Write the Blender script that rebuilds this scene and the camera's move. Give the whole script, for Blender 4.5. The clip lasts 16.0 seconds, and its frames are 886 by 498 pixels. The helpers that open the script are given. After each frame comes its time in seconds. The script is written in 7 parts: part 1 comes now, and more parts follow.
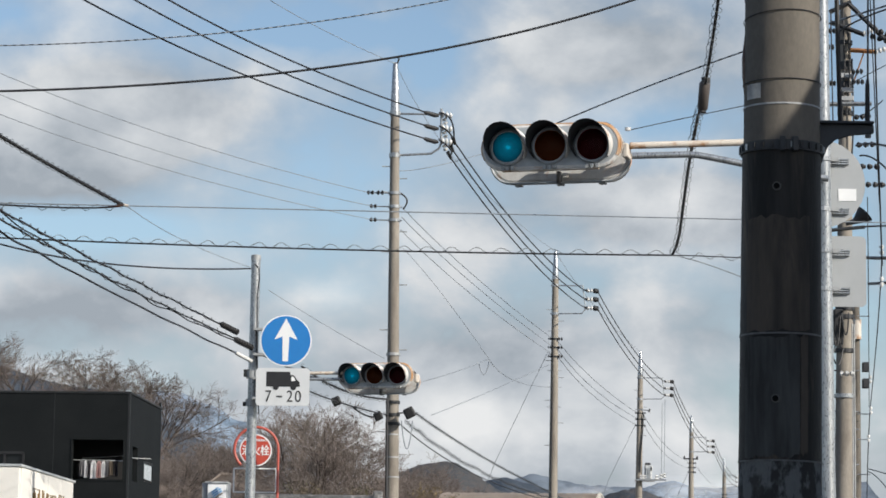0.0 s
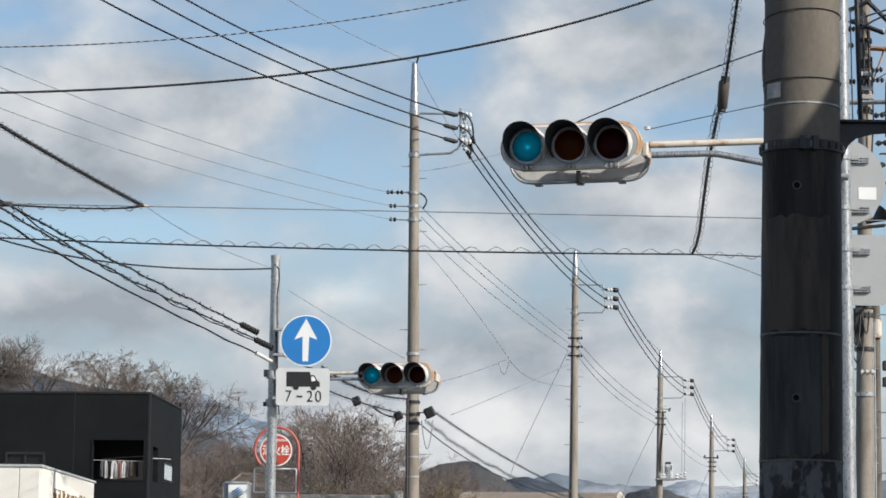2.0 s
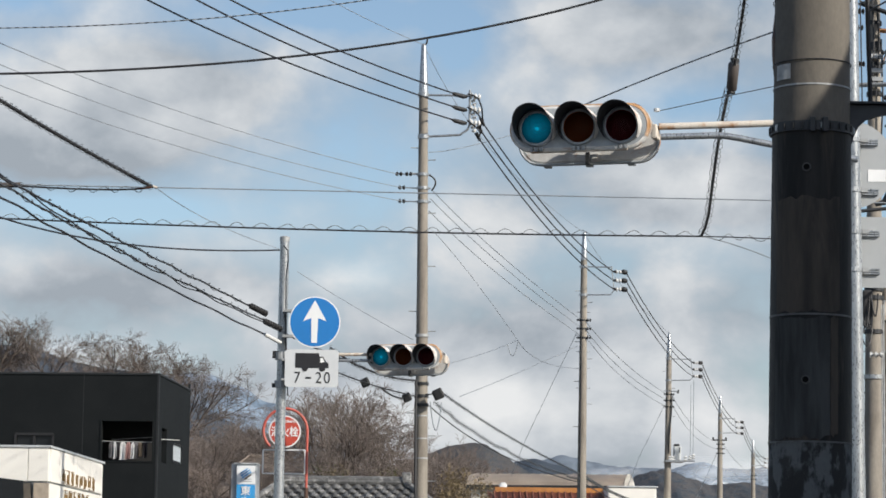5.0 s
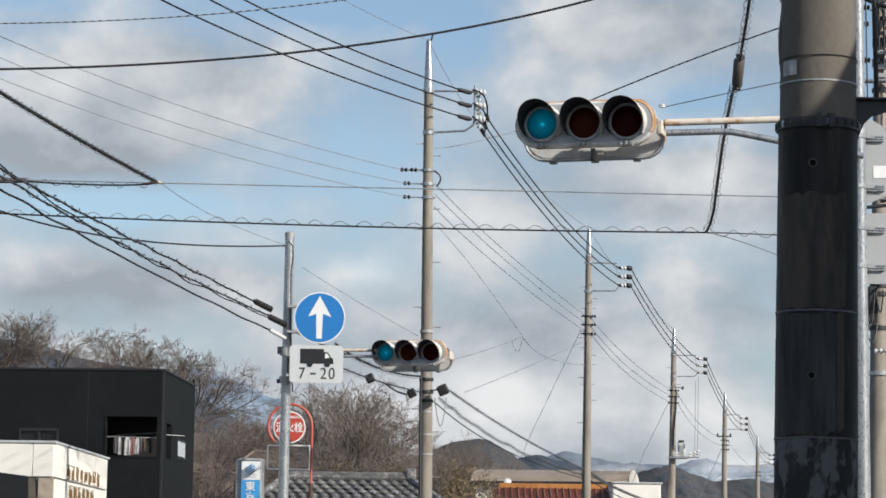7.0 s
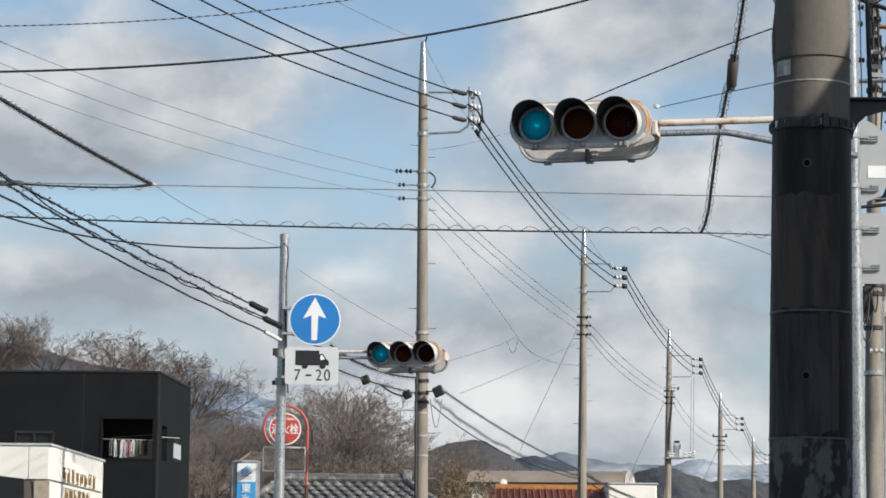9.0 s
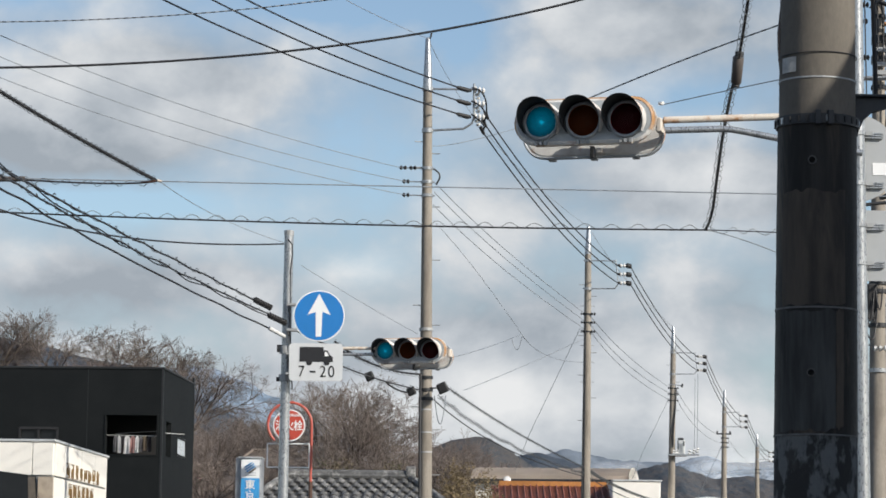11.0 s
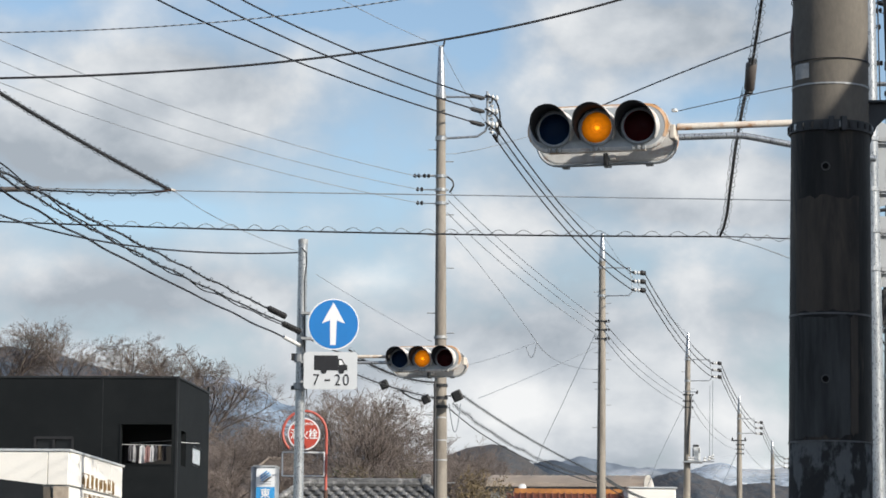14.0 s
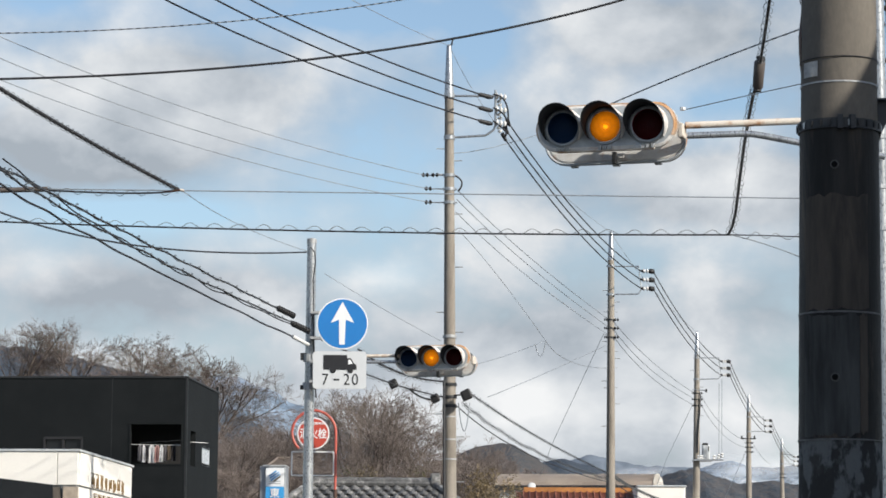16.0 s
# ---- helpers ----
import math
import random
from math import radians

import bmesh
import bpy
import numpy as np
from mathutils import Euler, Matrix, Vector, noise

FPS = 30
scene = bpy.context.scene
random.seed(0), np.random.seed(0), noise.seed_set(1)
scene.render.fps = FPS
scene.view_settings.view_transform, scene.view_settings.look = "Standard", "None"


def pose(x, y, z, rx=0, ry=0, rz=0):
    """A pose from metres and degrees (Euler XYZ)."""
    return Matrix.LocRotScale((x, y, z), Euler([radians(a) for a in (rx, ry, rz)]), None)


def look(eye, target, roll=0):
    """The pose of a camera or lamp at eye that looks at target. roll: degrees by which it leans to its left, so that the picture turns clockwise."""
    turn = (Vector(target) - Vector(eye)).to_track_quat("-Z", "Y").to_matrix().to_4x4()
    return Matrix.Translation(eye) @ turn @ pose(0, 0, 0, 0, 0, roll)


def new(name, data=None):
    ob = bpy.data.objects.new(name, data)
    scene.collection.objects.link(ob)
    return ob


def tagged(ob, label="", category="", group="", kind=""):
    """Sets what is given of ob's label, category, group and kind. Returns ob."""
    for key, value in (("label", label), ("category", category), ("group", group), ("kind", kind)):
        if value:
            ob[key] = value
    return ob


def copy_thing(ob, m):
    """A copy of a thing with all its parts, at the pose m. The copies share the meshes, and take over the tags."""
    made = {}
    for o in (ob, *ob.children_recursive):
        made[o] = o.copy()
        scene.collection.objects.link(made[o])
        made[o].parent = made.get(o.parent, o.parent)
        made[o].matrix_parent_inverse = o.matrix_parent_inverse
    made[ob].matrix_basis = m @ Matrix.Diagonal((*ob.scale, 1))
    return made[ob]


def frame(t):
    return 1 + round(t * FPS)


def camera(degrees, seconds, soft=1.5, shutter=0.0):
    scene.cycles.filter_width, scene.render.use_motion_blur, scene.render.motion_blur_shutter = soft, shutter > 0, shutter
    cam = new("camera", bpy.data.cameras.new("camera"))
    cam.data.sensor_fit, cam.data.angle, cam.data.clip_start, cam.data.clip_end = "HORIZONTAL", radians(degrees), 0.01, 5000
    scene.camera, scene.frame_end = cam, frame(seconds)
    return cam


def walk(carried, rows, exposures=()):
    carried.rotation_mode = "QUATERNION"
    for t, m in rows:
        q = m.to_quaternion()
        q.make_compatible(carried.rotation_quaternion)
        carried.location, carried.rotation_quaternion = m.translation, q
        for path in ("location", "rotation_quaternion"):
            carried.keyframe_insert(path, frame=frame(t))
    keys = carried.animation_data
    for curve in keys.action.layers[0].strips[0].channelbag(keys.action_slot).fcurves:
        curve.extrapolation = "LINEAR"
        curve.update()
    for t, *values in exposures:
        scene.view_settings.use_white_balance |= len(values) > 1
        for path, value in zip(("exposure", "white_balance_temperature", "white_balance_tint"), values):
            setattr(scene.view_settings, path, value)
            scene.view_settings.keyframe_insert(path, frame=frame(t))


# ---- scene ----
# camera: held in the hand, nearly still, a long lens
EYE = 1.5
cam = camera(17.82, 16.0, soft=1.68)
ROWS = [
    (0.0, 0.0132, 0.0040, 7.938, -0.764, -0.752),
    (0.5, 0.0137, 0.0022, 7.986, -0.854, -0.726),
    (1.0, 0.0106, 0.0037, 7.957, -0.858, -0.622),
    (1.5, 0.0107, 0.0059, 8.024, -0.930, -0.568),
    (2.0, 0.0110, 0.0073, 7.922, -0.659, -0.337),
    (2.5, 0.0096, 0.0055, 7.765, -0.867, -0.282),
    (3.0, 0.0090, 0.0014, 7.671, -0.909, -0.204),
    (3.5, 0.0090, 0.0031, 7.641, -0.801, -0.159),
    (4.0, 0.0100, 0.0055, 7.615, -0.754, -0.211),
    (6.5, 0.0031, 0.0006, 7.493, -0.850, -0.091),
    (7.0, 0.0018, 0.0015, 7.470, -0.858, -0.090),
    (7.5, 0.0012, -0.0015, 7.367, -0.780, -0.080),
    (8.0, 0.0071, 0.0007, 7.341, -0.731, -0.128),
    (8.5, 0.0065, -0.0008, 7.431, -0.672, -0.171),
    (9.0, 0.0061, 0.0022, 7.495, -0.658, -0.161),
    (11.5, 0.0005, -0.0004, 7.422, -0.781, -0.084),
    (12.0, 0.0000, -0.0002, 7.442, -0.684, -0.043),
    (12.5, 0.0000, 0.0000, 7.418, -0.600, 0.000),
    (13.0, 0.0001, -0.0005, 7.454, -0.585, 0.019),
    (13.5, 0.0030, -0.0004, 7.501, -0.662, 0.087),
    (14.0, 0.0037, 0.0012, 7.585, -0.531, 0.228),
    (14.5, 0.0009, 0.0014, 7.525, -0.509, 0.314),
    (15.0, 0.0016, 0.0024, 7.475, -0.545, 0.372),
    (15.5, 0.0011, 0.0012, 7.455, -0.516, 0.407),
    (16.0, 0.0022, 0.0033, 7.563, -0.376, 0.425),
]
walk(cam, [(t, pose(x, 0, EYE + z, 90 + pitch, roll, yaw)) for t, x, z, pitch, roll, yaw in ROWS],
     exposures=[(0.0, 0.0), (13.4, 0.0), (13.9, 0.15), (16.0, 0.15)])

# ---- light: low winter sun behind and to the right, broken cloud ----
TO_SUN = Vector((0.71, -0.57, 0.50)).normalized()
sun = new("sun", bpy.data.lights.new("sun", "SUN"))
sun.data.energy, sun.data.angle, sun.data.color = 5.0, radians(0.53), (1.0, 0.94, 0.85)
sun.matrix_world = look(TO_SUN * 50, (0, 0, 0))


class Nodes:
    """Short hand for building a node tree."""

    def __init__(self, tree):
        self.tree = tree
        tree.nodes.clear()

    def add(self, kind, values=None, **props):
        n = self.tree.nodes.new(kind)
        if "noise_dimensions" in props:
            n.noise_dimensions = props["noise_dimensions"]
        if "operation" in props:
            n.operation = props["operation"]
        if "sky_type" in props:
            n.sky_type = props["sky_type"]
        if "blend_type" in props:
            n.blend_type = props["blend_type"]
        if "data_type" in props:
            n.data_type = props["data_type"]
        if "wave_type" in props:
            n.wave_type = props["wave_type"]
        for key, value in (values or {}).items():
            self.set(n.inputs[key], value)
        return n

    def set(self, socket, value):
        if isinstance(value, bpy.types.NodeSocket):
            self.tree.links.new(value, socket)
        elif isinstance(value, bpy.types.Node):
            self.tree.links.new(value.outputs[0], socket)
        else:
            socket.default_value = value

    def math(self, op, a, b=0.0, c=0.0):
        return self.add("ShaderNodeMath", {0: a, 1: b, 2: c}, operation=op).outputs[0]

    def ramp(self, fac, stops):
        n = self.add("ShaderNodeValToRGB", {0: fac})
        while len(n.color_ramp.elements) < len(stops):
            n.color_ramp.elements.new(0.5)
        for e, (p, c) in zip(n.color_ramp.elements, stops):
            e.position, e.color = p, (*c, 1) if isinstance(c, tuple) else (c, c, c, 1)
        return n.outputs[0]

    def mix(self, fac, a, b, how="MIX"):
        n = self.add("ShaderNodeMix", data_type="RGBA", blend_type=how)
        for i, v in ((0, fac), (6, a), (7, b)):
            self.set(n.inputs[i], (*v, 1) if isinstance(v, tuple) else v)
        return n.outputs[2]

    def noise(self, vec, scale, detail=4.0, rough=0.55, warp=0.0):
        return self.add("ShaderNodeTexNoise", {"Vector": vec, "Scale": scale, "Detail": detail, "Roughness": rough, "Distortion": warp}).outputs[0]


def build_sky():
    world = bpy.data.worlds.new("sky")
    scene.world = world
    world.use_nodes = True
    g = Nodes(world.node_tree)
    way = g.add("ShaderNodeTexCoord").outputs["Generated"]
    sky = g.add("ShaderNodeTexSky", sky_type="NISHITA")
    sky.sun_disc = False
    sky.sun_elevation = math.asin(TO_SUN.z)
    sky.sun_rotation = math.atan2(TO_SUN.x, TO_SUN.y)
    sky.air_density, sky.dust_density, sky.altitude = 1.0, 1.2, 300
    blue = g.mix(1.0, sky.outputs[0], (0.125, 0.128, 0.13), "MULTIPLY")
    xyz = g.add("ShaderNodeSeparateXYZ", {0: way})
    ahead = g.math("MAXIMUM", g.math("ABSOLUTE", xyz.outputs[1]), 0.05)
    u, w = g.math("DIVIDE", xyz.outputs[0], ahead), g.math("DIVIDE", xyz.outputs[2], ahead)
    stretched = g.add("ShaderNodeMapping", {"Vector": way, "Scale": (1.0, 1.0, 1.45), "Location": (3.1, 0.4, 7.7)}).outputs[0]
    soft = g.noise(stretched, 5.5, 5.0, 0.45, 0.1)
    fine = g.noise(stretched, 19.0, 8.0, 0.54, 0.12)
    cover = g.math("ADD", g.math("MULTIPLY", soft, 0.9), g.math("MULTIPLY", fine, 0.75))

    def bank(centre, size, amount):
        """One cloud bank (or a gap in the cloud) about a direction."""
        a = g.math("DIVIDE", g.math("SUBTRACT", u, centre[0]), size[0])
        b = g.math("DIVIDE", g.math("SUBTRACT", w, centre[1]), size[1])
        r = g.math("ADD", g.math("MULTIPLY", a, a), g.math("MULTIPLY", b, b))
        return g.math("MULTIPLY", g.math("POWER", 2.718, g.math("MULTIPLY", r, -1.0)), amount)

    cover = g.math("SUBTRACT", cover, g.ramp(xyz.outputs[2], [(0.27, 0.0), (0.55, 0.8)]))  # the cloud thins out overhead
    for args in SKY_GAPS:
        cover = g.math("ADD", cover, bank(*args))
    light = g.math("ADD", g.math("MULTIPLY", fine, 1.08), g.math("ADD", g.math("MULTIPLY", soft, -0.25), -0.07))
    for args in SKY_BRIGHT:
        light = g.math("ADD", light, bank(*args))
    cloud = g.ramp(light, [(0.22, (0.36, 0.405, 0.455)), (0.34, (0.495, 0.535, 0.58)), (0.45, (0.63, 0.66, 0.69)), (0.64, (0.82, 0.83, 0.835))])
    thick = g.ramp(cover, [(0.60, 0.0), (0.95, 1.0)])
    out = g.add("ShaderNodeBackground", {0: g.mix(thick, blue, cloud), 1: 1.0})
    g.add("ShaderNodeOutputWorld", {0: out})


# direction (sideways, up), size, amount
SKY_GAPS = [
    ((-0.035, 0.217), (0.046, 0.009), -0.24), ((0.007, 0.205), (0.012, 0.016), -0.20), ((-0.024, 0.163), (0.022, 0.016), -0.12),
    ((-0.109, 0.145), (0.042, 0.006), -0.26), ((0.083, 0.185), (0.026, 0.009), -0.28), ((-0.155, 0.222), (0.020, 0.006), -0.20),
    ((0.155, 0.170), (0.020, 0.060), -0.34), ((-0.100, 0.188), (0.042, 0.018), 0.34), ((0.067, 0.212), (0.040, 0.011), 0.18),
    ((0.089, 0.155), (0.044, 0.012), 0.24), ((-0.140, 0.168), (0.040, 0.014), 0.42), ((-0.02, 0.085), (0.15, 0.035), 0.26), ((0.0, 0.03), (0.5, 0.04), 0.3), ((-0.110, 0.116), (0.060, 0.014), 0.26),
]
SKY_BRIGHT = [
    ((-0.139, 0.163), (0.034, 0.012), -0.06), ((-0.098, 0.123), (0.040, 0.009), -0.09), ((0.090, 0.147), (0.034, 0.006), -0.13),
    ((0.108, 0.114), (0.022, 0.012), -0.13), ((-0.029, 0.123), (0.015, 0.006), 0.20), ((-0.150, 0.125), (0.012, 0.008), 0.14),
    ((0.024, 0.083), (0.022, 0.009), 0.22), ((0.070, 0.092), (0.018, 0.012), 0.10), ((0.067, 0.205), (0.040, 0.015), -0.06),
    ((-0.105, 0.192), (0.045, 0.020), -0.05), ((0.033, 0.107), (0.032, 0.010), -0.02), ((0.045, 0.074), (0.045, 0.014), 0.10), ((-0.130, 0.112), (0.030, 0.010), -0.10), ((0.155, 0.100), (0.022, 0.035), -0.12),
]
build_sky()


# ---- materials ----
def surface(name, colour, rough=0.6, metal=0.0, second=None, scale=6.0, spread=(0.4, 0.65), bump=0.15, grain=60.0, third=None, stretch=(1, 1, 1), spec=0.5, vary=0.0, third_at=(0.62, 0.72), fleck=0.35):
    """A painted, cast or grown surface: two colours mixed in blotches, a third in stains, fine grain and relief."""
    m = bpy.data.materials.new(name)
    m.use_nodes = True
    g = Nodes(m.node_tree)
    at = g.add("ShaderNodeTexCoord").outputs["Object"]
    at = g.add("ShaderNodeMapping", {"Vector": at, "Scale": stretch}).outputs[0]
    big, small = g.noise(at, scale, 5.0, 0.6), g.noise(at, grain, 3.0, 0.6)
    second = second or tuple(c * 0.78 for c in colour)
    col = g.mix(g.ramp(big, [(spread[0], 0.0), (spread[1], 1.0)]), colour, second)
    col = g.mix(fleck, col, g.ramp(small, [(0.3, 0.55), (0.7, 1.0)] if fleck < 0.6 else [(0.38, 0.3), (0.62, 1.25)]), "MULTIPLY")
    if third:
        col = g.mix(g.ramp(g.noise(at, scale * 0.7, 6.0, 0.7, 0.5), [(third_at[0], 0.0), (third_at[1], 1.0)]), col, third)
    if vary:
        rnd = g.add("ShaderNodeObjectInfo").outputs["Random"]
        col = g.mix(1.0, col, g.ramp(rnd, [(0.0, 1.0 - vary), (1.0, 1.0)]), "MULTIPLY")
    relief = g.add("ShaderNodeBump", {"Strength": bump, "Distance": 0.6 / grain, "Height": g.math("ADD", g.math("MULTIPLY", big, 0.6), small)})
    b = g.add("ShaderNodeBsdfPrincipled", {"Base Color": col, "Metallic": metal, "Normal": relief, "Specular IOR Level": spec})
    g.set(b.inputs["Roughness"], g.ramp(small, [(0.2, max(rough - 0.1, 0.03)), (0.8, min(rough + 0.1, 1.0))]))
    g.add("ShaderNodeOutputMaterial", {0: b})
    return m


def lens_glass(name, tint, body):
    """Tinted signal lens: lets light through in its own colour, with a dull prismatic body and a glossy face."""
    m = bpy.data.materials.new(name)
    m.use_nodes = True
    g = Nodes(m.node_tree)
    at = g.add("ShaderNodeTexCoord").outputs["Object"]
    ribs = g.add("ShaderNodeBump", {"Strength": 0.25, "Distance": 0.004, "Height": g.noise(at, 90.0, 1.0)})
    through_it = g.add("ShaderNodeBsdfTransparent", {0: (*tint, 1)})
    skin = g.add("ShaderNodeBsdfPrincipled", {"Base Color": (*body, 1), "Roughness": 0.35, "Normal": ribs, "Specular IOR Level": 0.25})
    both = g.add("ShaderNodeMixShader", {0: 0.3, 1: through_it, 2: skin})
    g.add("ShaderNodeOutputMaterial", {0: both})
    return m


CONCRETE = surface("weathered_concrete", (0.165, 0.146, 0.120), 0.85, second=(0.118, 0.104, 0.086), scale=3.0, bump=0.12, third=(0.10, 0.084, 0.068), stretch=(1, 1, 0.5), fleck=0.5)
CONCRETE_PALE = surface("pale_concrete", (0.33, 0.297, 0.25), 0.85, second=(0.225, 0.20, 0.168), scale=3.0, bump=0.2, third=(0.15, 0.125, 0.10), stretch=(1, 1, 0.22), third_at=(0.52, 0.70), fleck=0.5)
SHEET = surface("black_vinyl_sheet", (0.016, 0.015, 0.0142), 0.6, second=(0.034, 0.031, 0.028), scale=8.0, spread=(0.42, 0.62), bump=0.3, grain=110, third=(0.085, 0.066, 0.050), stretch=(1.3, 1.3, 0.16), spec=0.2, third_at=(0.54, 0.68))
PASTE_BROWN = surface("rubbed_brown_paste", (0.088, 0.071, 0.057), 0.7, second=(0.040, 0.035, 0.030), scale=7.0, spread=(0.40, 0.66), bump=0.2, grain=90, third=(0.028, 0.026, 0.025), stretch=(1.6, 1.6, 0.22), spec=0.2, third_at=(0.55, 0.70))
PASTE_GREY = surface("rubbed_grey_paste", (0.074, 0.074, 0.071), 0.7, second=(0.030, 0.029, 0.028), scale=8.0, spread=(0.40, 0.64), bump=0.2, grain=90, third=(0.090, 0.088, 0.084), stretch=(1.6, 1.6, 0.18), spec=0.2, third_at=(0.58, 0.72))
VOID = surface("dark_bolt_hole", (0.008, 0.0075, 0.007), 0.9, bump=0.0, spec=0.1)
SOCKET = surface("dull_socket_rim", (0.085, 0.08, 0.075), 0.7, bump=0.1)
PEELED = surface("peeled_grey_paste", (0.032, 0.031, 0.030), 0.8, second=(0.14, 0.143, 0.14), scale=11.0, spread=(0.46, 0.53), bump=0.4, stretch=(1.1, 1.1, 0.55), spec=0.3, third=(0.045, 0.042, 0.04), third_at=(0.56, 0.64))
GALV = surface("galvanised_steel", (0.46, 0.48, 0.495), 0.30, 0.6, second=(0.31, 0.33, 0.345), scale=9.0, bump=0.08, stretch=(1, 1, 0.3))
WIRE_DULL = surface("weathered_binding_wire", (0.15, 0.15, 0.148), 0.6, 0.3, second=(0.09, 0.088, 0.085), scale=20.0, bump=0.05)
STEEL_GREY = surface("grey_painted_steel", (0.42, 0.43, 0.43), 0.5, 0.2, bump=0.05)
ALU_BACK = surface("dull_aluminium_sheet", (0.40, 0.415, 0.42), 0.5, 0.35, second=(0.37, 0.385, 0.39), scale=3.0, bump=0.01, fleck=0.08)
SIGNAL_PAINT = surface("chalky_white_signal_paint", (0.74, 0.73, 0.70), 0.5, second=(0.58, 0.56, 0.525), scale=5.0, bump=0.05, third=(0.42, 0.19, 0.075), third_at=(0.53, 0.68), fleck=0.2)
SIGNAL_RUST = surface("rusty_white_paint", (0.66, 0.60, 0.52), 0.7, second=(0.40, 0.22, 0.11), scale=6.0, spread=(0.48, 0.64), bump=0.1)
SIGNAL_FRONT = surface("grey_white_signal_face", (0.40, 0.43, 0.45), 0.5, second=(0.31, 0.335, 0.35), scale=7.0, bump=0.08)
HOOD_IN = surface("matt_black_hood", (0.040, 0.043, 0.047), 0.6, bump=0.05, spec=0.3)
BLACK = surface("black_rubber", (0.018, 0.018, 0.019), 0.6, bump=0.1)
DARK_STEEL = surface("dark_steel", (0.045, 0.047, 0.05), 0.5, 0.4, bump=0.1)
CABLE = surface("black_cable", (0.022, 0.022, 0.024), 0.55, bump=0.1)
CABLE_GREY = surface("grey_wire", (0.30, 0.33, 0.36), 0.5, 0.1, bump=0.05)
COIL = surface("thin_steel_coil", (0.14, 0.15, 0.15), 0.5, 0.4, bump=0.05)
RUST = surface("orange_rust", (0.42, 0.20, 0.075), 0.85, second=(0.26, 0.11, 0.045), scale=9.0, bump=0.3)
PORCELAIN = surface("white_porcelain", (0.72, 0.72, 0.70), 0.25, bump=0.02, second=(0.6, 0.6, 0.58))
CLOSURE = surface("dull_grey_brown_plastic", (0.115, 0.098, 0.088), 0.6, bump=0.1)
BROWN_PORCELAIN = surface("brown_porcelain", (0.10, 0.055, 0.04), 0.25, bump=0.02)
SIGN_BLUE = surface("blue_sign_film", (0.020, 0.19, 0.52), 0.35, second=(0.020, 0.18, 0.49), scale=2.0, bump=0.0, grain=20, fleck=0.06)
SIGN_WHITE = surface("white_sign_film", (0.80, 0.81, 0.81), 0.4, second=(0.77, 0.78, 0.78), scale=3.0, bump=0.0, grain=20, fleck=0.06)
PLATE_WHITE = surface("aged_white_sign_film", (0.60, 0.62, 0.63), 0.4, second=(0.57, 0.59, 0.60), scale=3.0, bump=0.0, grain=20, fleck=0.06)
SIGN_BLACK = surface("black_sign_film", (0.02, 0.02, 0.022), 0.45, bump=0.0)
SIGN_RED = surface("faded_red_enamel", (0.56, 0.075, 0.045), 0.4, second=(0.48, 0.07, 0.045), scale=3.0, bump=0.02)
RED_PIPE = surface("red_painted_pipe", (0.50, 0.115, 0.085), 0.4, second=(0.52, 0.09, 0.06), bump=0.05, fleck=0.1)
STICKER = surface("white_sticker", (0.78, 0.78, 0.76), 0.5, second=(0.6, 0.6, 0.59), scale=20.0, bump=0.05)
CLADDING = surface("charcoal_siding", (0.0105, 0.0125, 0.0135), 0.75, second=(0.0135, 0.0155, 0.0165), scale=1.3, bump=0.08, grain=30, spec=0.1)
CLAD_TRIM = surface("dark_grey_trim", (0.030, 0.033, 0.035), 0.6, bump=0.05, spec=0.2)
DARK_ROOM = surface("dark_recess", (0.018, 0.018, 0.018), 0.8, bump=0.05)
GLASS = surface("dark_window_glass", (0.012, 0.014, 0.016), 0.15, second=(0.018, 0.02, 0.022), scale=1.0, bump=0.0, spec=0.3)
FROSTED = surface("frosted_pane", (0.50, 0.55, 0.58), 0.3, bump=0.02)
BANK_WALL = surface("cream_wall_panel", (0.86, 0.83, 0.76), 0.6, second=(0.83, 0.80, 0.73), scale=0.8, bump=0.03, grain=25, vary=0.03, fleck=0.1)
BANK_CAP = surface("pale_metal_coping", (0.66, 0.68, 0.68), 0.4, 0.3, bump=0.03)
TAN = surface("tan_pier", (0.45, 0.38, 0.30), 0.7, bump=0.1)
GOLD = surface("gold_letter_metal", (0.30, 0.19, 0.075), 0.45, 0.4, bump=0.05)
BOX_BLUE = surface("bright_blue_acrylic", (0.05, 0.33, 0.70), 0.3, bump=0.0, second=(0.055, 0.34, 0.68))
BOX_GREY = surface("grey_sign_case", (0.42, 0.44, 0.46), 0.5, 0.3, bump=0.05)
KAWARA = surface("silver_grey_roof_tile", (0.20, 0.20, 0.195), 0.5, second=(0.115, 0.115, 0.112), scale=8.0, bump=0.2, third=(0.42, 0.415, 0.40), vary=0.5, third_at=(0.51, 0.66), fleck=0.5)
PLASTER = surface("white_plaster", (0.84, 0.81, 0.75), 0.8, second=(0.77, 0.745, 0.69), scale=1.0, bump=0.05, fleck=0.15)
VAULT = surface("beige_brown_metal_roof", (0.60, 0.51, 0.42), 0.5, second=(0.50, 0.42, 0.345), scale=0.9, bump=0.05, stretch=(1, 1, 0.4))
RED_ROOF = surface("red_brown_metal_roof", (0.28, 0.098, 0.06), 0.5, second=(0.215, 0.075, 0.05), scale=1.2, bump=0.08, stretch=(1, 0.4, 1))
TAN_ROOF = surface("tan_sheet_roof", (0.25, 0.205, 0.168), 0.7, second=(0.19, 0.155, 0.128), scale=2.0, bump=0.1)
